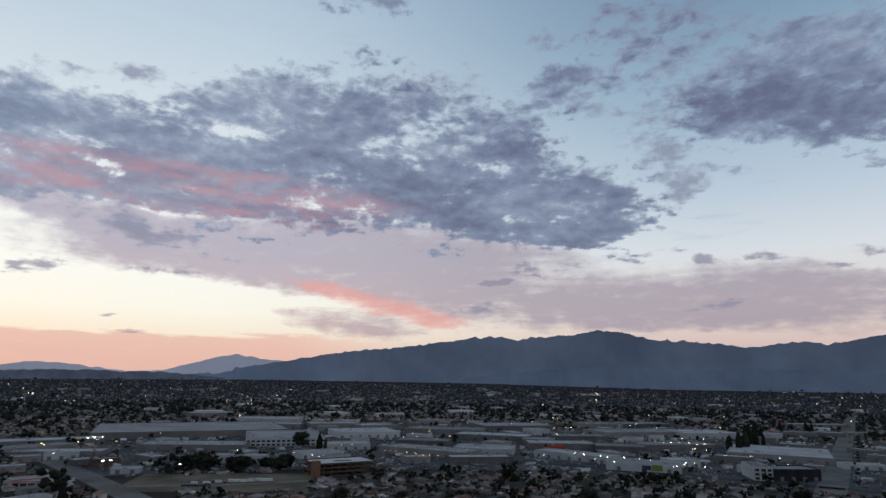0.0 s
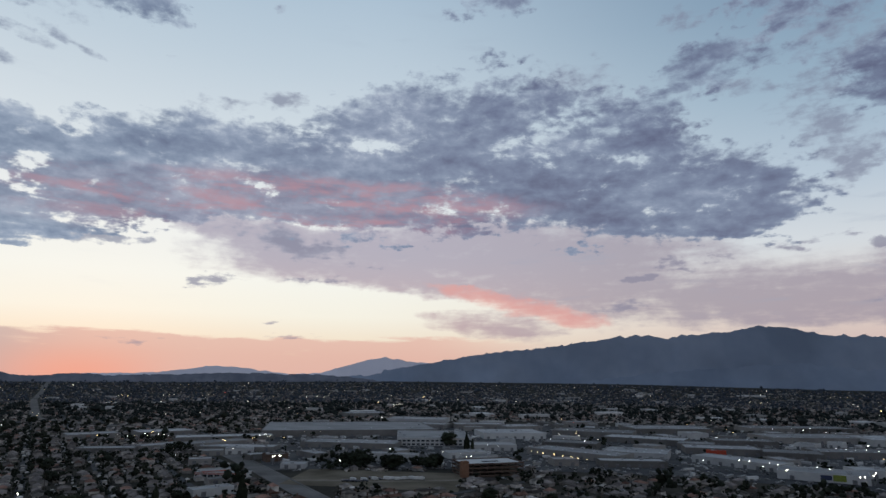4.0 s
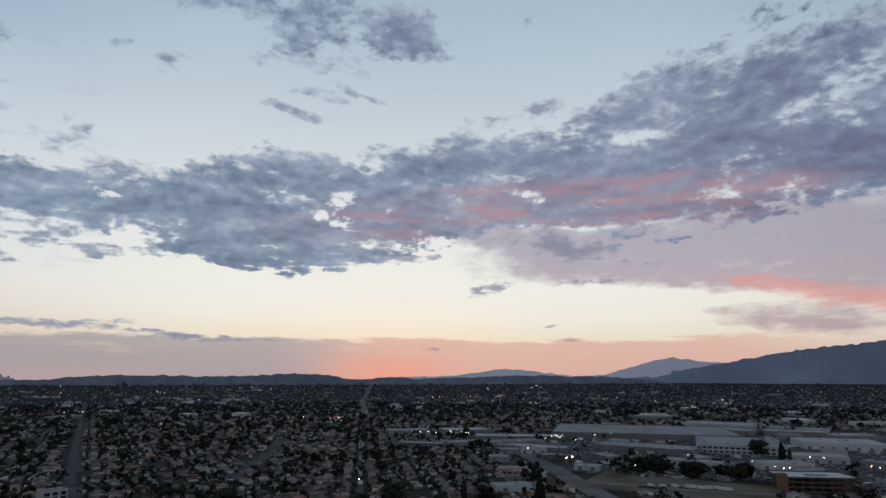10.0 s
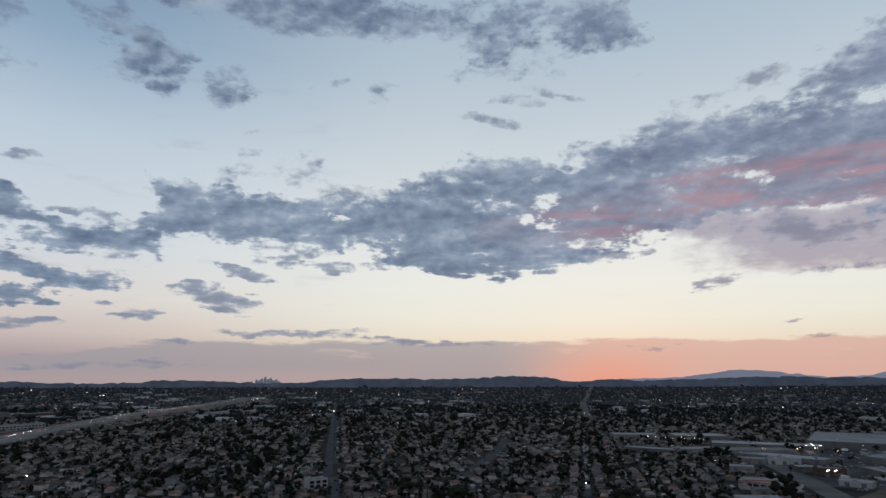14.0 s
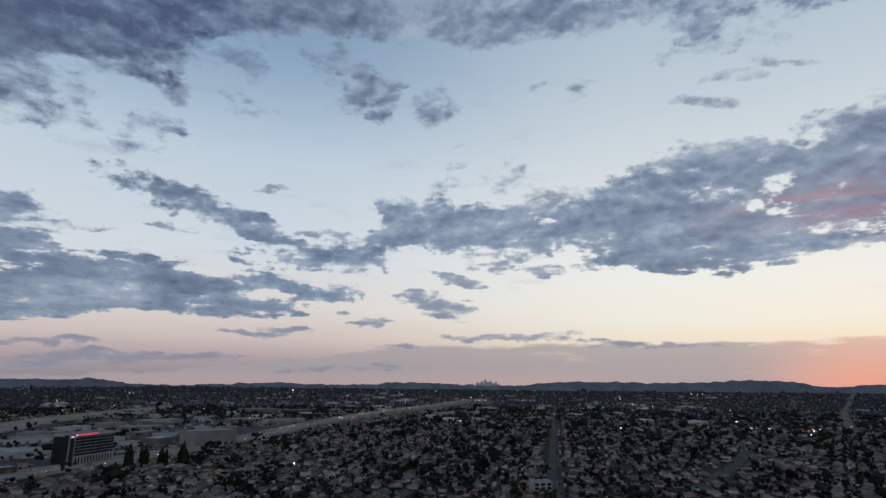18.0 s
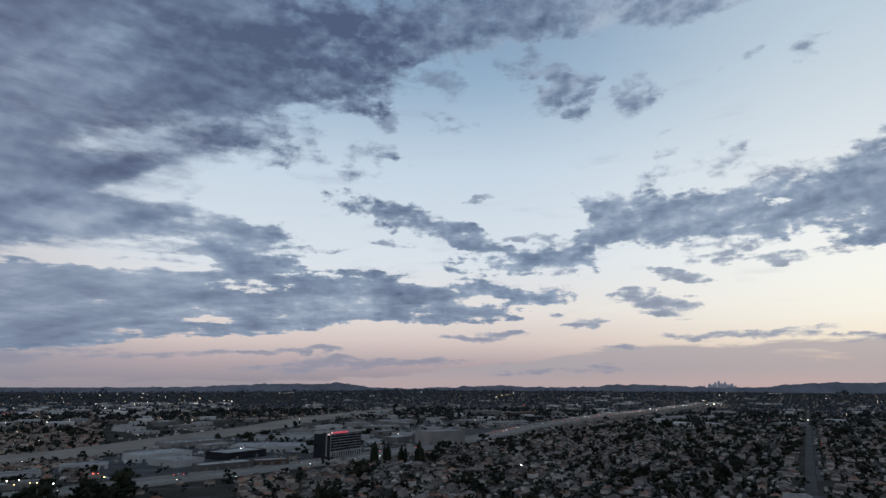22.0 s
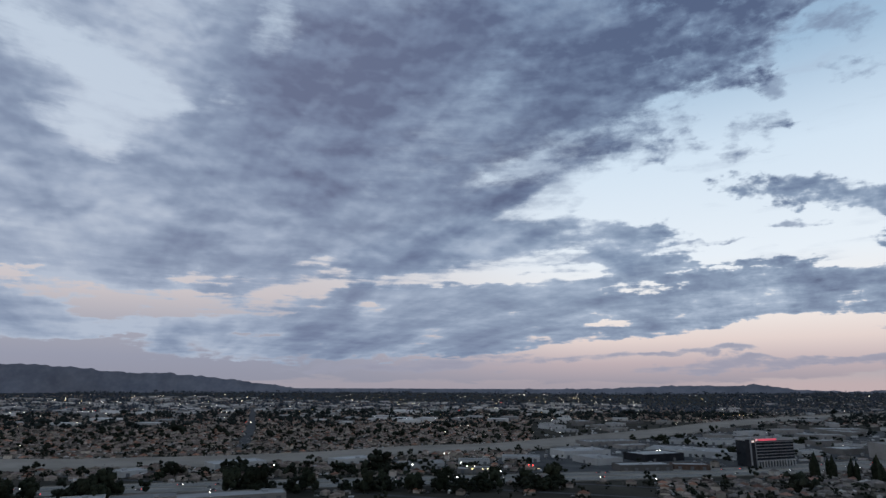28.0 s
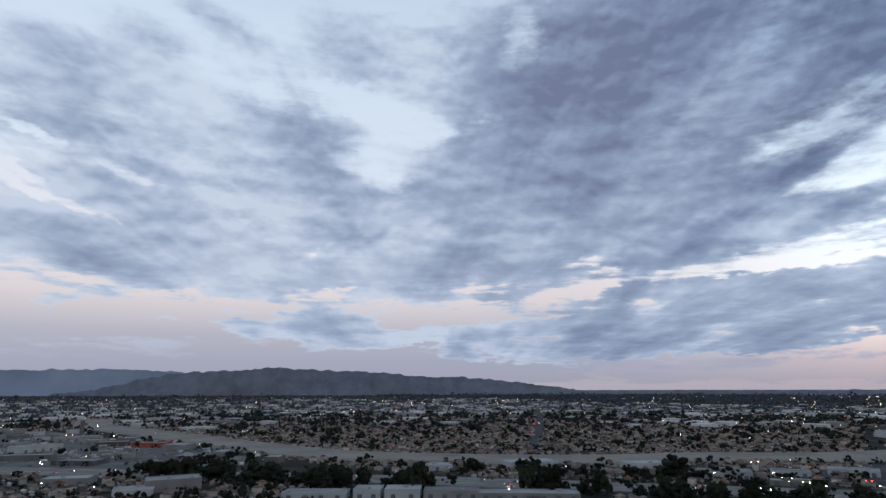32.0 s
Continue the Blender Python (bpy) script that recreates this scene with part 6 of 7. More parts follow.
def grove(x, y, reach, number, protos, low=0.8, high=1.2, seed=0):
    """A clump of trees round a place."""
    r = random.Random(seed + int(x) * 7 + int(y))
    for i in range(number):
        a, q = r.uniform(0, 6.283), reach * math.sqrt(r.random())
        plant(r.choice(protos), x + q * math.cos(a), y + q * math.sin(a), r.uniform(low, high), r.uniform(0, 360))


# dark wood behind the field
grove(-255, 612, 22, 10, round_trees[1:])
grove(-215, 632, 26, 12, round_trees[1:])
grove(-170, 648, 20, 7, round_trees)
grove(-250, 690, 30, 8, round_trees)
grove(-195, 860, 14, 4, round_trees[1:], 1.2, 1.5)
# cypresses by the warehouses and the freeway
grove(405, 855, 20, 6, columns, 0.9, 1.2)
grove(465, 945, 22, 6, columns, 0.9, 1.2)
grove(530, 1060, 20, 5, columns, 0.8, 1.1)
grove(-150, 800, 5, 3, columns, 0.7, 0.9)
grove(640, 1160, 12, 3, columns)
grove(690, 1175, 10, 3, columns)
grove(-715, -197, 5, 3, columns, 0.8, 1.0)
grove(-727, -188, 4, 3, columns, 0.8, 1.0)
grove(-724, -168, 4, 3, columns, 0.75, 0.95)
grove(-737, -150, 5, 3, columns, 0.75, 0.95)
# tree belts south of the freeway and by the river
for bx, by, reach, number in ((61, -690, 22, 8), (20, -690, 20, 8), (-25, -660, 24, 9), (-70, -600, 24, 9), (-105, -590, 20, 8), (-150, -560, 22, 8), (-262, -510, 18, 8), (-300, -490, 16, 7),
                              (-345, -455, 18, 8), (-385, -420, 18, 8), (-425, -390, 18, 8), (-470, -355, 18, 8)):
    tall = by < -500
    grove(bx, by, reach, number, tall_trees + round_trees[3:] if tall else tall_trees + round_trees[1:], 0.8 if tall else 0.6, 1.15 if tall else 0.9)
for bx, by, reach, number in ((-300, -600, 12, 4), (-330, -640, 14, 4), (-390, -560, 16, 6), (-430, -520, 16, 6), (-455, -470, 16, 5), (-500, -430, 14, 5), (-480, -540, 14, 4), (-240, -640, 12, 4), (40, -800, 26, 7), (-10, -850, 22, 5), (90, -760, 20, 5)):
    grove(bx, by, reach, number, round_trees + tall_trees[:1], 0.6, 0.95)
grove(-560, -405, 16, 5, round_trees, 0.7, 1.0)
grove(-1000, -500, 60, 10, round_trees)
grove(-900, -330, 60, 8, round_trees)
grove(-1100, -330, 70, 8, round_trees)
for px, py in ((-480, 330), (-640, 150), (-610, 420), (-690, 30), (-590, 250), (420, 640), (300, 520), (-330, 560), (660, 1010), (-420, 420), (120, -900), (-610, -60)):
    plant(palms[abs(int(px)) % 2], px, py, 0.9)
for i, proto in enumerate(round_trees + tall_trees + columns + palms):
    if proto.name not in standing:
        plant(proto, -560 - 9 * i, 60 + 11 * i, 0.9)
# hedge of small trees along the avenue
for i in range(20):
    s = i / 19
    plant(round_trees[2], 432 + 440 * s, 655 + 650 * s, 0.62, 40 * i)


count = 60000
weight = np.interp(d_lot, (500, 1000, 1500, 2300, 3200, 4200), (1.3, 1.4, 1.9, 3.2, 5.0, 8.0)) * np.where(azimuth_of(lots[:, 0], lots[:, 1]) > 112, 0.7, 1.0)
pick = rng.choice(len(lots), count, p=weight / weight.sum())
loose = np.interp(d_lot[pick], (900, 2500), (9.5, 26.0))
tx = lots[pick, 0] + rng.normal(0, 1, count) * loose
ty = lots[pick, 1] + rng.normal(0, 1, count) * loose
# loose trees in the built-up belt
extra = 4600
ea, ed = rng.uniform(-42, 204, extra), np.sqrt(rng.uniform(500 ** 2, 2600 ** 2, extra))
tx, ty = np.concatenate([tx, -np.sin(np.radians(ea)) * ed]), np.concatenate([ty, np.cos(np.radians(ea)) * ed])
for bx, by, reach, number in ((40, -700, 30, 40), (-30, -650, 30, 45), (-90, -600, 26, 45), (-150, -565, 24, 40), (-270, -505, 18, 34), (-345, -450, 20, 45), (-405, -405, 20, 45), (-460, -360, 18, 34),
                              (20, -830, 34, 36), (-300, -620, 22, 16), (-420, -540, 26, 34), (-230, 640, 40, 40), (-215, 690, 34, 22), (-400, -470, 40, 60), (-330, -520, 30, 40), (-440, -430, 40, 60), (-480, -390, 30, 40), (-640, 90, 30, 22), (-560, 120, 26, 20), (-880, -170, 24, 14)):
    tx, ty = np.concatenate([tx, bx + rng.normal(0, reach * 0.7, number)]), np.concatenate([ty, by + rng.normal(0, reach * 0.7, number)])
wa, wd = rng.uniform(98, 168, 11000), rng.uniform(2850, 4650, 11000)
wk = wd > np.interp(wa, (98, 112, 124, 140, 150, 168), (4000, 3000, 3250, 3300, 3600, 4300))
tx, ty = np.concatenate([tx, -np.sin(np.radians(wa[wk])) * wd[wk]]), np.concatenate([ty, np.cos(np.radians(wa[wk])) * wd[wk]])
free = ~taken[cells(tx, ty)]
# the verge along the western freeway is kept low
verge = ty - np.interp(-tx, -fw_line[:, 0], fw_line[:, 1])
free &= ~((tx < -900) & (tx > -3100) & (verge > 0) & (verge < np.interp(-tx, (900, 1500, 3000), (30, 110, 200))) & (rng.random(len(tx)) < 0.9))
tx, ty = tx[free], ty[free]
td = np.hypot(tx, ty)
order = np.argsort(td)
tx, ty, td = tx[order], ty[order], td[order]
NEAR_TREES = 50
for i in range(NEAR_TREES):
    r = rng.random()
    proto = palms[i % 2] if r < 0.05 else columns[i % 2] if r < 0.09 else round_trees[int(rng.integers(0, 4))]
    plant(proto, tx[i], ty[i], rng.uniform(0.7, 1.15), rng.uniform(0, 360))
tx, ty, td = tx[NEAR_TREES:], ty[NEAR_TREES:], td[NEAR_TREES:]
size = (rng.gamma(2.6, 0.95, len(tx)) + 1.3) * np.interp(td, (600, 1500, 3500), (0.9, 1.1, 1.5))
t_az = azimuth_of(tx, ty)
size = np.where((td < 720) & (t_az > 138) & (t_az < 188) & (ty > -720), size * 1.3, size)      # the old trees north of the freeway
TV, TF, TM, base = [], [], [], 0
# past 1400 m the crowns take the foliage colours with painted haze
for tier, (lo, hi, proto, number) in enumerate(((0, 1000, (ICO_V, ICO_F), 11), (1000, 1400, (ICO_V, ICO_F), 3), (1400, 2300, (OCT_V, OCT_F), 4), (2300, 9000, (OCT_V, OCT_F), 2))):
    sel = (td >= lo) & (td < hi)
    for q in range(number):
        m_ = sel.sum()
        s = size[sel] * (0.37 if number > 4 else 0.62) * rng.uniform(0.6, 1.15, m_)
        x = tx[sel] + rng.normal(0, 0.5, m_) * size[sel]
        y = ty[sel] + rng.normal(0, 0.5, m_) * size[sel]
        z = ground_z(x, y) + size[sel] * rng.uniform(0.5, 1.35 if number < 5 else 1.8, m_)
        v, f = spread(*proto, x, y, z, rng.uniform(0, 6.28, m_), s, s, s * 0.85, 0.35, seed=tier * 10 + q)
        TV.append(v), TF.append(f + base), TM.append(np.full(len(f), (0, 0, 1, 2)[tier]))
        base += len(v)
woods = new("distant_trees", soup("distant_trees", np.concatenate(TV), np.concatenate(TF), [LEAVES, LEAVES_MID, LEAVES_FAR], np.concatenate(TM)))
tagged(woods, "countless dark trees between the houses of the valley", "trees", kind="stuff")

# garden walls, hedges, drives and kerbside cars round the nearer houses
near = lots[d_lot < 1250]
m_ = len(near)
ra = np.radians(near[:, 2] + 90)
rg = np.random.default_rng(77)


def beside(u, v):
    """Places in each lot, u along the street and v away from it."""
    return near[:, 0] + np.cos(ra) * u - np.sin(ra) * v, near[:, 1] + np.sin(ra) * u + np.cos(ra) * v


FENCE = surf("garden_wall", (0.075, 0.064, 0.054), (0.21, 0.188, 0.165), 0.4, 0.9, 0.2, vary="island", spread=0.6, fine=2.0)
slab = box(-0.5, -0.5, 0, 0.5, 0.5, 1)
WV, WF, base = [], [], 0
for u, v, long, deep, share in ((0.0, 6.4, 13.0, 0.22, 0.9), (6.9, 1.0, 0.22, 11.0, 0.75), (-3.0, -7.6, 7.0, 0.25, 0.35)):
    sel = rg.random(m_) < share
    x, y = beside(u + rg.normal(0, 0.5, m_), v + rg.normal(0, 0.5, m_))
    k_ = sel.sum()
    v_, f_ = spread(slab, BOX_F[:10], x[sel], y[sel], ground_z(x[sel], y[sel]), ra[sel], np.full(k_, long) * rg.uniform(0.7, 1.0, k_), np.full(k_, deep) * rg.uniform(0.8, 1.0, k_), rg.uniform(1.3, 2.0, k_))
    WV.append(v_), WF.append(f_ + base)
    base += len(v_)
tagged(new("garden_walls", soup("garden_walls", np.concatenate(WV), np.concatenate(WF), [FENCE])), "low block walls and wooden fences between the gardens", "fences", kind="stuff")
x, y = beside(rg.uniform(-4.5, 4.5, m_), rg.uniform(9.5, 11.5, m_))
sel = rg.random(m_) < 0.35
v_, f_ = spread(*join((slab, BOX_F), hip(-0.5, -0.5, 0.5, 0.5, 1.0, 0.4, eave=0.06)), x[sel], y[sel], ground_z(x[sel], y[sel]), ra[sel], rg.uniform(3, 5.5, sel.sum()), rg.uniform(2.5, 4, sel.sum()), rg.uniform(2.1, 2.6, sel.sum()))
tagged(new("garden_sheds", soup("garden_sheds", v_, f_, [STUCCOS])), "small sheds and patio roofs behind the houses", "sheds", kind="stuff")
SV, SF, base = [], [], 0
for q in range(4):
    x, y = beside(rg.uniform(-7, 7, m_), rg.choice((-7.5, -6.0, 6.0, 8.0, 10.0), m_) + rg.normal(0, 0.8, m_))
    r_ = rg.uniform(0.6, 1.7, m_)
    v_, f_ = spread(ICO_V, ICO_F, x, y, ground_z(x, y) + r_ * 0.5, rg.uniform(0, 6, m_), r_ * rg.uniform(0.9, 1.8, m_), r_, r_ * rg.uniform(0.8, 1.3, m_), 0.3, seed=900 + q)
    SV.append(v_), SF.append(f_ + base)
    base += len(v_)
tagged(new("garden_shrubs", soup("garden_shrubs", np.concatenate(SV), np.concatenate(SF), [LEAVES])), "dark shrubs and hedges round the houses", "shrubs", kind="stuff")
x, y = beside(rg.choice((-8.0, -3.5, 2.5, 5.5), m_) + rg.normal(0, 0.6, m_), -9.6 + rg.normal(0, 1.3, m_))
sel = (rg.random(m_) < 0.8) & (np.hypot(x, y) < 1150)
k_ = sel.sum()
one = np.ones(k_)
v_, f_ = spread(np.concatenate([box(-2.2, -0.9, 0.3, 2.2, 0.9, 0.95), box(-1.2, -0.75, 0.95, 0.9, 0.75, 1.5)]), np.concatenate([BOX_F, BOX_F + 8]), x[sel], y[sel], one * 0.06, ra[sel] + np.where(rg.random(k_) < 0.4, math.pi / 2, 0), one, one, one)
tagged(new("kerbside_cars", soup("kerbside_cars", v_, f_, [surf("kerbside_car_paint", (0.05, 0.05, 0.055), (0.42, 0.42, 0.42), 0.02, 0.35, 0.0, vary="island", spread=0.9, fine=0.05)])), "cars parked in drives and along the residential streets", "cars", kind="stuff")

# ---- lamps ----
GLOW = {"white": LAMP_WHITE, "amber": LAMP_AMBER, "dim": LAMP_DIM, "red": LAMP_RED}


def lamp_kind(kind):
    words = {"white": "tall steel lamp post with a bright white light", "amber": "tall steel lamp post with a glowing amber light", "dim": "lamp post with a faint warm light", "red": "signal post with a glowing red light"}
    ob = thing("street_lamp" if kind != "red" else "traffic_light", Matrix(), words[kind], "street lamp" if kind != "red" else "traffic light", "lamps of the valley")
    part("pole", tube(0.14, 0.09, 8.6, 6), METAL, ob)
    part("arm", boxes("arm", [(-0.06, -1.6, 8.45, 0.06, 0.1, 8.6)], METAL), None, ob)
    r = {"white": 0.42, "amber": 0.4, "dim": 0.36, "red": 0.5}[kind]
    bm = bmesh.new()
    bmesh.ops.create_icosphere(bm, subdivisions=2, radius=r, matrix=Matrix.Translation((0, -1.7, 8.5)) @ Matrix.Diagonal((1.15, 1.15, 0.8, 1)))
    part("lamp_head", bm, GLOW[kind], ob, "glowing lamp head")
    return ob


lamp_kinds, lit = {}, set()


def lamp(x, y, kind):
    m = Matrix.Translation((x, y, float(ground_z(x, y)))) @ pose(0, 0, 0, 0, 0, math.degrees(math.atan2(y, x)) - 90 + 180)
    if kind not in lamp_kinds:
        lamp_kinds[kind] = lamp_kind(kind)
        lamp_kinds[kind].matrix_basis = m
    else:
        copy_thing(lamp_kinds[kind], m)


lamp(-464, 739, "amber")
lamp(-450, 788, "amber")
lamp(-457, 833, "white")
lamp(-440, 805, "white")
lamp(-452, 842, "white")
lamp(-440, 812, "dim")
lamp(-408, 795, "amber")
lamp(-499, 1001, "amber")
lamp(-424, 890, "dim")
lamp(-501, 1063, "white")
lamp(-407, 912, "dim")
lamp(-456, 1022, "dim")
lamp(-408, 1008, "amber")
lamp(-349, 953, "amber")
lamp(-342, 1085, "dim")
lamp(-440, 1308, "white")
lamp(-434, 1351, "white")
lamp(-495, 1378, "dim")
lamp(-521, 1371, "dim")
lamp(-757, 1591, "white")
lamp(-801, 1576, "white")
lamp(-405, 663, "dim")
lamp(-325, 610, "white")
lamp(-321, 619, "white")
lamp(-335, 530, "white")
lamp(-245, 599, "white")
lamp(-231, 719, "white")
lamp(-125, 680, "white")
lamp(-138, 683, "white")
lamp(-128, 670, "dim")
lamp(-163, 706, "dim")
lamp(-124, 790, "white")
lamp(-111, 792, "white")
lamp(-146, 808, "white")
lamp(-44, 990, "white")
lamp(-53, 910, "white")
lamp(-34, 923, "white")
lamp(-5, 892, "white")
lamp(-18, 1050, "amber")
lamp(-19, 1016, "amber")
lamp(-13, 985, "dim")
lamp(14, 931, "dim")
lamp(22, 942, "white")
lamp(188, 1011, "white")
lamp(118, 716, "white")
lamp(157, 732, "white")
lamp(166, 728, "white")
lamp(169, 688, "white")
lamp(183, 720, "white")
lamp(187, 705, "white")
lamp(205, 702, "white")
lamp(219, 694, "white")
lamp(228, 685, "white")
lamp(184, 666, "white")
lamp(234, 634, "white")
lamp(239, 638, "white")
lamp(252, 652, "white")
lamp(259, 666, "white")
lamp(267, 663, "white")
lamp(267, 637, "dim")
lamp(334, 739, "white")
lamp(362, 737, "white")
lamp(363, 732, "dim")
lamp(388, 720, "white")
lamp(366, 665, "dim")
lamp(306, 893, "white")
lamp(318, 895, "white")
lamp(326, 888, "white")
lamp(340, 891, "white")
lamp(351, 884, "white")
lamp(359, 878, "white")
lamp(367, 872, "white")
lamp(335, 791, "dim")
lamp(322, 802, "amber")
lamp(329, 810, "amber")
lamp(414, 1052, "white")
lamp(367, 954, "white")
lamp(399, 951, "white")
lamp(408, 926, "white")
lamp(323, 1229, "white")
lamp(361, 1253, "white")
lamp(372, 1224, "white")
lamp(394, 1260, "white")
lamp(395, 1185, "white")
lamp(406, 1174, "white")
lamp(527, 1198, "amber")
lamp(538, 1201, "amber")
lamp(639, 1281, "white")
lamp(584, 1050, "white")
lamp(598, 1042, "white")
lamp(633, 1028, "white")
lamp(626, 997, "white")
lamp(664, 1226, "red")
lamp(608, 1148, "red")
lamp(751, 1391, "red")
lamp(-34, 1097, "white")
lamp(-28, 1298, "red")
lamp(-56, 1389, "amber")
lamp(255, 1367, "amber")
lamp(230, 1151, "amber")
lamp(216, 1321, "amber")
lamp(238, 1139, "amber")
lamp(206, 1133, "amber")
lamp(189, 1297, "amber")
lamp(-58, 737, "amber")
lamp(-65, 742, "amber")
lamp(-51, 732, "amber")
lamp(-38, 723, "amber")
lamp(-28, 713, "amber")
lamp(-19, 704, "amber")
lamp(-11, 694, "amber")
lamp(-2, 691, "amber")
lamp(-669, 747, "amber")
lamp(-659, 754, "white")
lamp(-649, 761, "white")
lamp(-625, 753, "white")
lamp(-618, 758, "amber")
lamp(-627, 791, "white")
lamp(-605, 767, "white")
lamp(-606, 793, "white")
lamp(-594, 788, "white")
lamp(-584, 783, "white")
lamp(-640, 823, "amber")
lamp(-474, 749, "amber")
lamp(-447, 778, "amber")
lamp(-461, 823, "white")
lamp(-465, 843, "white")
lamp(-424, 585, "white")
lamp(-326, 615, "white")
lamp(-322, 618, "white")
lamp(-1063, 1012, "amber")
lamp(-1110, 1066, "amber")
lamp(-1193, 1135, "amber")
lamp(-1144, 1104, "dim")
lamp(-2302, 2262, "amber")
lamp(-2557, 2535, "amber")
lamp(-2031, 1980, "amber")
lamp(-3339, 1868, "dim")
lamp(-2377, 1402, "white")
lamp(-2171, 1318, "dim")
lamp(-2247, 1418, "white")
lamp(-2342, 1523, "white")
lamp(-1687, 1190, "dim")
lamp(-1309, 948, "white")
lamp(-1199, 911, "white")
lamp(-1092, 862, "white")
lamp(-1062, 933, "amber")
lamp(-1015, 872, "amber")
lamp(-953, 833, "white")
lamp(-955, 852, "white")
lamp(-979, 387, "red")
lamp(-389, 368, "white")
lamp(-2001, 278, "red")
lamp(-1607, 526, "red")
lamp(-1065, 953, "white")
lamp(-1026, 905, "white")
lamp(-1053, 917, "red")
lamp(-999, 900, "amber")
lamp(-1120, 1076, "amber")
lamp(-1555, 373, "white")
lamp(-668, -28, "white")
lamp(-1872, -772, "amber")
lamp(-1872, -759, "amber")
lamp(-1872, -745, "amber")
lamp(-1907, -745, "amber")
lamp(-1907, -730, "amber")
lamp(-1907, -722, "amber")
lamp(-1944, -726, "amber")
lamp(-1944, -715, "amber")
lamp(-1983, -718, "amber")
lamp(-1983, -706, "amber")
lamp(-2254, -696, "white")
lamp(-2156, -690, "white")
lamp(-667, -197, "white")
lamp(-1496, -170, "white")
lamp(-546, -562, "white")
lamp(-553, -560, "white")
lamp(-499, -487, "white")
lamp(-479, -459, "white")
lamp(-486, -454, "white")
lamp(-464, -437, "amber")
lamp(-476, -427, "amber")
lamp(-474, -432, "amber")
lamp(-444, -505, "white")
lamp(-412, -417, "white")
lamp(-415, -410, "white")
lamp(-532, -419, "red")
lamp(-534, -415, "red")
lamp(-515, -394, "amber")
lamp(-475, -410, "white")
lamp(-540, -280, "white")
lamp(-786, -400, "white")
lamp(-770, -396, "white")
lamp(-1162, -1306, "white")
lamp(-1094, -1158, "white")
lamp(-943, -1015, "white")
lamp(-1277, -928, "white")
lamp(-1344, -1263, "amber")
lamp(-1282, -1177, "white")
lamp(-1622, -2221, "white")
lamp(-1774, -2208, "white")
lamp(-2409, -2065, "red")
lamp(-2268, -1928, "red")
lamp(452, -1549, "white")
lamp(365, -1495, "white")
lamp(289, -1329, "white")
lamp(243, -1342, "amber")
lamp(232, -1338, "amber")
lamp(211, -1298, "white")
lamp(182, -1216, "white")
lamp(152, -1231, "amber")
lamp(147, -1319, "red")
lamp(52, -1036, "white")
lamp(-27, -871, "white")
lamp(175, -889, "amber")
lamp(155, -956, "amber")
lamp(212, -840, "white")
lamp(206, -826, "white")
lamp(113, -617, "white")
lamp(162, -655, "white")
lamp(425, -2076, "white")
lamp(966, -4053, "amber")
lamp(694, -3546, "red")
lamp(674, -3536, "amber")
lamp(681, -3653, "red")
lamp(592, -3111, "amber")
lamp(-217, -1955, "amber")
lamp(-311, -2001, "white")
lamp(-425, -1782, "white")
lamp(-337, -603, "white")
lamp(-217, -485, "white")
lamp(-1099, -2145, "white")
lamp(-677, -1354, "red")
lamp(-527, -1066, "red")
lamp(-763, -1401, "red")
lamp(-750, -1406, "amber")
lamp(-1824, -1562, "amber")
lamp(-1216, -1153, "amber")
lamp(-1170, -1147, "white")
lamp(-1052, -1223, "white")

# countless small lights of the far town
rl = np.random.default_rng(31)
for name, label, material, number, lo, hi, r in (("distant_lights", "small pale street and window lights far across the valley", LAMP_DIM, 2000, 800, 4200, 0.42),
                                                 ("distant_amber_lights", "small amber lights far across the valley", LAMP_AMBER, 420, 900, 4000, 0.42),
                                                 ("distant_red_lights", "small red tail lights and signals far off", LAMP_RED, 50, 900, 3300, 0.45)):
    az = rl.uniform(-40, 203, number)
    az = np.where(rl.random(number) < 0.4, rl.uniform(118, 202, number), az)
    d = lo + (hi - lo) * np.sqrt(rl.random(number))
    x, y = -np.sin(np.radians(az)) * d, np.cos(np.radians(az)) * d
    # some of them stand in rows, along streets and round yards
    rows_ = number // 3
    az[:rows_] = np.repeat(az[:rows_ // 8 + 1], 8)[:rows_] + np.tile(np.arange(8) * 0.22, rows_ // 8 + 1)[:rows_] + rl.normal(0, 0.06, rows_)
    d[:rows_] = np.repeat(d[:rows_ // 8 + 1], 8)[:rows_] * rl.normal(1, 0.01, rows_)
    x, y = -np.sin(np.radians(az)) * d, np.cos(np.radians(az)) * d
    s = r * rl.gamma(3.0, 0.3, number) * (0.7 + d / 4000)
    v, f = spread(OCT_V, OCT_F, x, y, ground_z(x, y) + rl.uniform(5, 9, number), rl.uniform(0, 6, number), s, s, s)
    tagged(new(name, soup(name, v, f, [material])), label, "lights", kind="stuff")

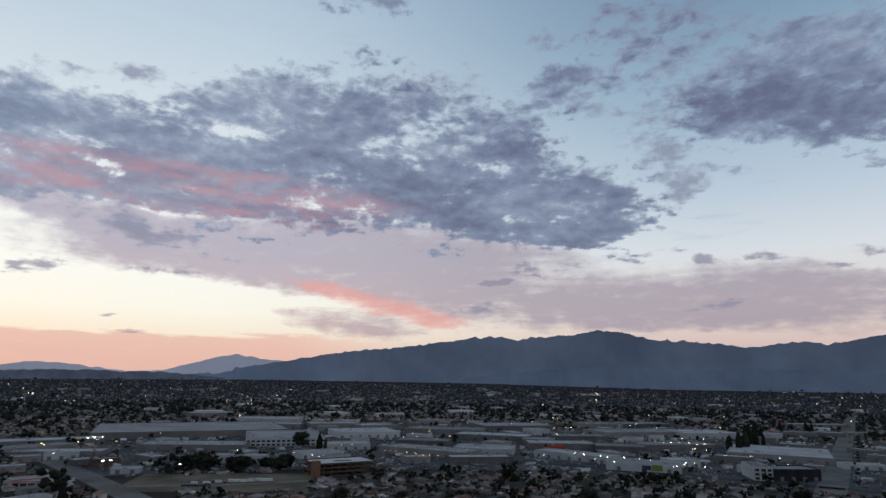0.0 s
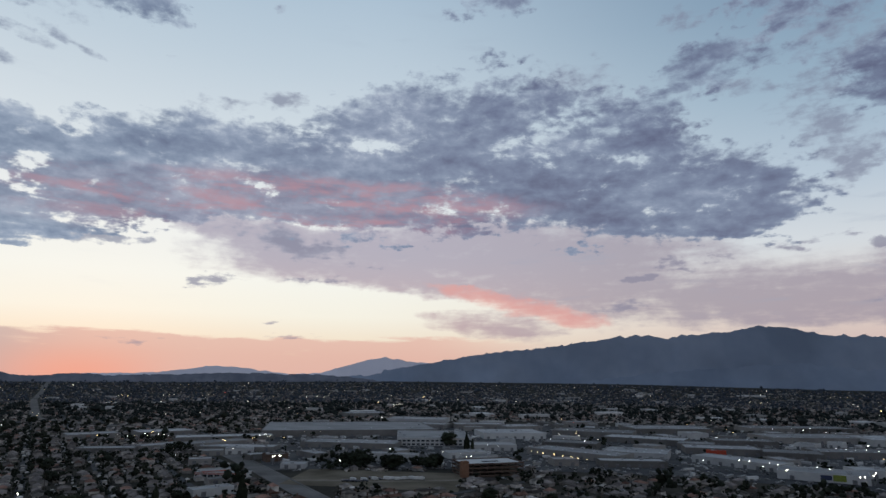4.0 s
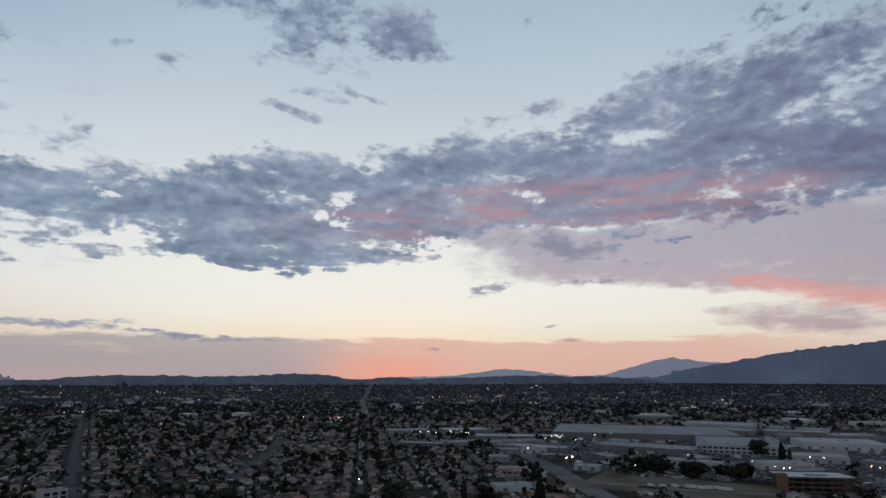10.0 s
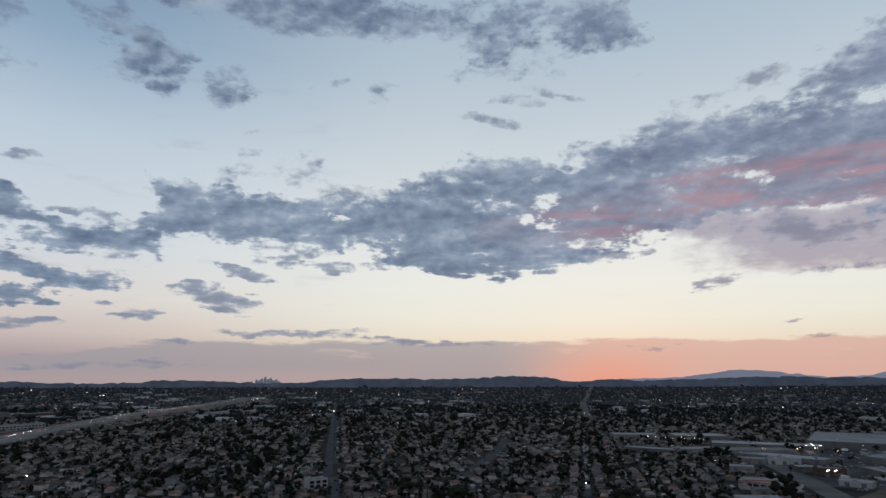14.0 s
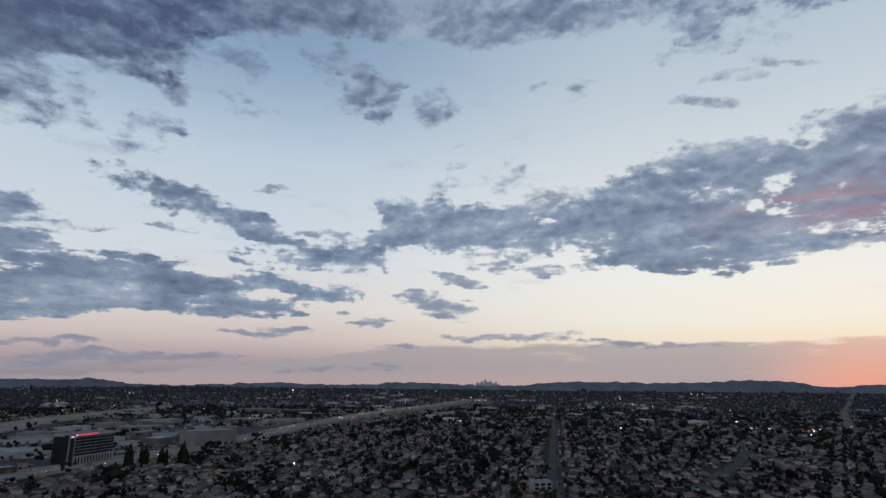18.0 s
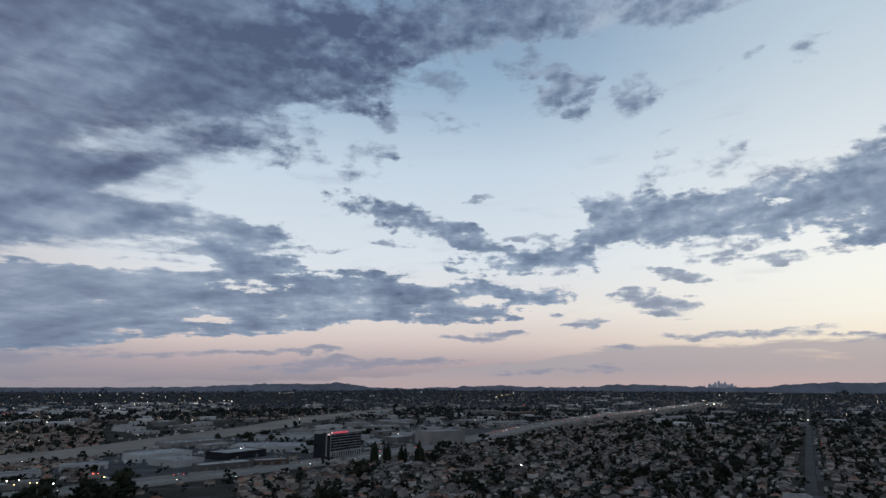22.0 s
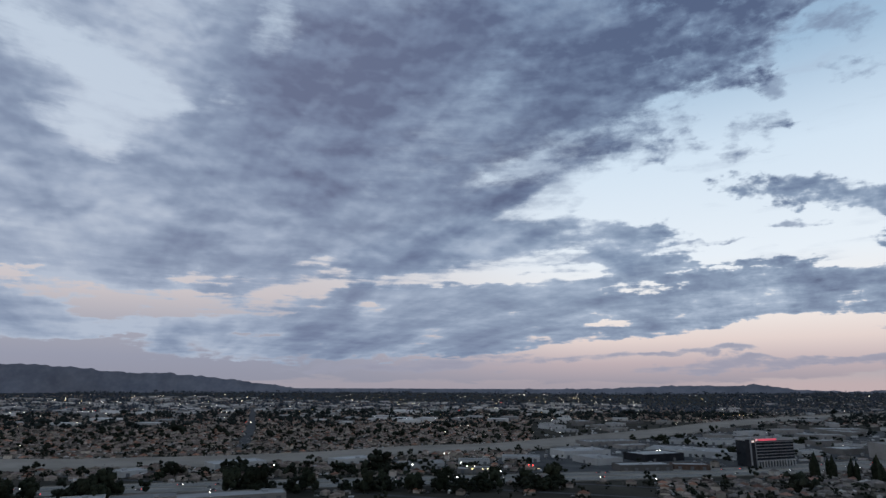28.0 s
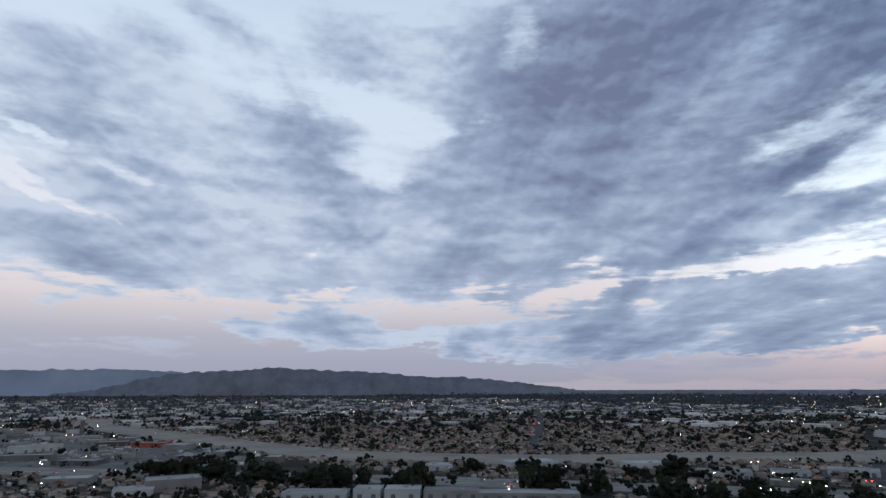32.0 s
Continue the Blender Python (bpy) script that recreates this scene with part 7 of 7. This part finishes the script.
# ---- cars on the freeway ----
def car_kind(label, paint, front):
    ob = thing("car", Matrix(), label, "car", "cars on the freeway")
    part("body", bevel_box(-2.2, -0.9, 0.35, 2.2, 0.9, 0.95, 0.15), paint, ob)
    bm = bevel_box(-1.4, -0.78, 0.95, 1.0, 0.78, 1.5, 0.2)
    for v in bm.verts:
        if v.co.z > 1.3:
            v.co.x *= 0.75
    part("cabin", bm, GLASS, ob, "dark glazed cabin")
    for wx_ in (-1.35, 1.35):
        for wy_ in (-0.82, 0.82):
            part("wheel", tube(0.33, 0.33, 0.22, 10, Matrix.Translation((wx_, wy_ + 0.11, 0.33)) @ pose(0, 0, 0, 90, 0, 0)), RUBBER, ob)
    for wy_ in (-0.6, 0.6):
        part("headlight", bevel_box(2.12, wy_ - 0.25, 0.6, 2.3, wy_ + 0.25, 0.85, 0.04), LAMP_WHITE, ob, "lit headlight")
        part("tail_light", bevel_box(-2.3, wy_ - 0.25, 0.6, -2.12, wy_ + 0.25, 0.85, 0.04), LAMP_RED, ob, "lit red tail light")
    return ob


car_kinds = [car_kind("silver car with its lights on driving on the freeway", CARPAINT, 1), car_kind("dark car with its lights on driving on the freeway", CARPAINT, 1)]
along = np.concatenate([[0], np.cumsum(np.hypot(*np.diff(fw_line, axis=0).T))])
rc = random.Random(12)
first = set()
for i in range(130):
    s = rc.uniform(350, along[-1] - 30)
    p = np.array([np.interp(s, along, fw_line[:, q]) for q in (0, 1)])
    n_ = np.array([np.interp(s, along, fw_n[:, q]) for q in (0, 1)])
    o = rc.choice((-22, -18, -14, -10, -6, 6, 10, 14, 18, 22))
    p = p + n_ * o
    ang = math.degrees(math.atan2(-n_[0], n_[1])) + (0 if o > 0 else 180)
    m = Matrix.Translation((p[0], p[1], float(ground_z(*p)) + 0.28 + float(np.interp(s, along, fw_lift)))) @ pose(0, 0, 0, 0, 0, ang)
    proto = car_kinds[i % 2]
    if i < 2:
        proto.matrix_basis = m
    else:
        copy_thing(proto, m)

# the headlights and tail lights of the far traffic
for name, label, material, side, number in (("distant_headlights", "headlights of traffic far along the freeway", LAMP_WHITE, 1, 80), ("distant_tail_lights", "red tail lights of traffic far along the freeway", LAMP_RED, -1, 40)):
    q = rl.uniform(2100, along[-1] - 10, number)
    x, y = (np.interp(q, along, fw_line[:, c]) + side * rl.uniform(5, 22, number) * np.interp(q, along, fw_n[:, c]) for c in (0, 1))
    s = rl.uniform(0.2, 0.45, number)
    v, f = spread(OCT_V, OCT_F, x, y, ground_z(x, y) + np.interp(q, along, fw_lift) + 1.1, q, s, s, s)
    tagged(new(name, soup(name, v, f, [material])), label, "lights", kind="stuff")

# vans and trucks left on the empty field
def van_kind(label, paint, long, high):
    ob = thing("parked_van", Matrix(), label, "van", "vehicles on the field")
    part("body", bevel_box(-long / 2, -1.05, 0.5, long / 2 - 1.7, 1.05, high, 0.12), paint, ob)
    cab = bevel_box(long / 2 - 1.66, -1.0, 0.5, long / 2, 1.0, high * 0.8, 0.15)
    for v in cab.verts:
        if v.co.z > 1.5 and v.co.x > long / 2 - 0.6:
            v.co.x -= 0.6
    part("cab", cab, paint, ob)
    part("windscreen", bevel_box(long / 2 - 0.5, -0.85, high * 0.48, long / 2 - 0.28, 0.85, high * 0.72, 0.03), GLASS, ob)
    for wx_ in (-long / 2 + 1.1, long / 2 - 1.0):
        for wy_ in (-0.95, 0.95):
            part("wheel", tube(0.42, 0.42, 0.26, 10, Matrix.Translation((wx_, wy_ + 0.13, 0.42)) @ pose(0, 0, 0, 90, 0, 0)), RUBBER, ob)
    return ob


VAN_WHITE = surf("white_van_paint", (0.42, 0.42, 0.41), (0.55, 0.55, 0.54), 0.2, 0.45, 0.0)
VAN_DARK = surf("dark_truck_paint", (0.05, 0.055, 0.07), (0.09, 0.095, 0.11), 0.2, 0.45, 0.0)
van_kinds = [van_kind("white box van parked on the dry field", VAN_WHITE, 6.5, 2.9), van_kind("dark pick-up truck parked on the dry field", VAN_DARK, 5.4, 1.9)]
for i in range(18):
    x, y = (-214 + 2.6 * i, 533 + 1.1 * i) if i < 8 else (-196 + 5.2 * (i - 8), 552 + 1.2 * (i - 8))
    m = Matrix.Translation((x + rc.uniform(-1.2, 1.2), y + rc.uniform(-4, 4), 0.08)) @ pose(0, 0, 0, 0, 0, 20 + rc.uniform(-30, 30))
    pick = 0 if i > 10 else 1 if i < 2 or i % 3 else 0
    if i == 0:
        van_kinds[1].matrix_basis = m
    elif i == 17:
        van_kinds[0].matrix_basis = m
    else:
        copy_thing(van_kinds[pick], m)
paved("pavement_track", "pale worn dirt track across the field", [(-264, 524), (-180, 541), (-108, 571), (-110, 578), (-184, 550), (-266, 533)], surf("dirt_track", (0.14, 0.12, 0.095), (0.22, 0.19, 0.155), 0.06, 0.95, 0.3, fine=0.5), 0.074)

# trailers backed up in the yards
az, d = rl.uniform(-38, 27, 2600), rl.uniform(660, 1300, 2600)
az[:700], d[:700] = rl.uniform(98, 127, 700), rl.uniform(760, 1500, 700)
az[700:1300], d[700:1300] = rl.uniform(172, 203, 600), rl.uniform(800, 1500, 600)
x, y = -np.sin(np.radians(az)) * d, np.cos(np.radians(az)) * d
ok = ~taken[cells(x, y)] & np.array([bool(industrial(a, b)) for a, b in zip(x, y)]) & (rl.random(2600) < 0.4)
x, y = x[ok], y[ok]
one, turned = np.ones(len(x)), np.radians(rl.choice((-34.0, 56.0, 29.0), len(x)))
v1, f1 = spread(np.concatenate([box(-6.5, -1.25, 1.1, 6.5, 1.25, 3.9), box(-6, -1.0, 0, -4.2, 1.0, 1.1), box(4.2, -0.2, 0, 4.6, 0.2, 1.1)]), np.concatenate([BOX_F, BOX_F + 8, BOX_F + 16]), x, y, one * 0.04, turned, one * rl.uniform(0.4, 1, len(x)), one, one * rl.uniform(0.7, 1, len(x)))
tagged(new("parked_trailers", soup("parked_trailers", v1, f1, [surf("trailer_paint", (0.2, 0.2, 0.2), (0.5, 0.5, 0.49), 0.02, 0.5, 0.0, vary="island", spread=0.6, fine=0.05)])), "pale truck trailers and containers parked in the yards", "trailers", kind="stuff")

# parked cars, far too many to count
az = rl.uniform(-40, 28, 4500)
d = rl.uniform(640, 1300, 4500)
az[:350], d[:350] = rl.uniform(100, 126, 350), rl.uniform(800, 1400, 350)
az[350:650], d[350:650] = rl.uniform(174, 202, 300), rl.uniform(830, 1450, 300)
x, y = -np.sin(np.radians(az)) * d, np.cos(np.radians(az)) * d
ok = ~taken[cells(x, y)] & np.array([bool(industrial(a, b)) for a, b in zip(x, y)])
x, y = x[ok], y[ok]
n = len(x)
turned = np.radians(rl.choice((-34.0, 56.0), n))
one = np.ones(n)
v1, f1 = spread(np.concatenate([box(-2.2, -0.9, 0.3, 2.2, 0.9, 0.95), box(-1.2, -0.75, 0.95, 0.9, 0.75, 1.5)]), np.concatenate([BOX_F, BOX_F + 8]), x, y, one * 0.04, turned, one, one, one)
tagged(new("parked_cars", soup("parked_cars", v1, f1, [surf("parked_car_paint", (0.04, 0.04, 0.045), (0.3, 0.3, 0.3), 0.02, 0.4, 0.0, vary="island", spread=0.9, fine=0.05)])), "rows of parked cars in the yards", "cars", kind="stuff")

# ---- far downtown and a sign pylon ----
rt = random.Random(4)
for i, (az, high, wide) in enumerate(((76.9, -0.05, 22), (76.5, 0.0, 20), (76.05, 0.16, 22), (75.8, 0.12, 20), (75.6, 0.27, 19), (75.33, 0.40, 19), (75.08, 0.2, 25), (74.85, 0.30, 20), (74.6, 0.1, 25), (74.35, 0.18, 20), (74.1, 0.0, 25))):
    d = 4690
    x, y = polar(az, d)
    z0 = float(ground_z(x, y)) - 3
    h = 90 + d * math.tan(radians(high)) - z0
    ob = thing("skyscraper", Matrix.Translation((x, y, z0)) @ pose(0, 0, 0, 0, 0, az), "hazy grey skyscraper far off on the horizon", "skyscraper", "towers of downtown")
    part("shaft", bevel_box(-wide / 2, -wide / 2, 0, wide / 2, wide / 2, h * 0.86, 1.0), TOWER, ob)
    part("crown_block", bevel_box(-wide / 3, -wide / 3, h * 0.86, wide / 3, wide / 3, h, 0.8), TOWER, ob)

pylon = thing("sign_pylon", Matrix.Translation((293, -1417, 0)) @ pose(0, 0, 0, 0, 0, 12), "tall pale sign pylon with a red panel", "sign")
part("column", boxes("column", [(-4, -1.5, 0, 4, 1.5, 30)], TILT_WALL), None, pylon)
part("panel", boxes("panel", [(-9, -1.8, 20, -4, 1.8, 25)], RED), None, pylon, "red sign panel")

# the far freeway shows only by its lamps
for i in range(26):
    t = i / 25
    lamp(-3050 - 1150 * t + rc.uniform(-12, 12), 700 + 450 * t + rc.uniform(-12, 12), "white" if i % 3 else "amber")
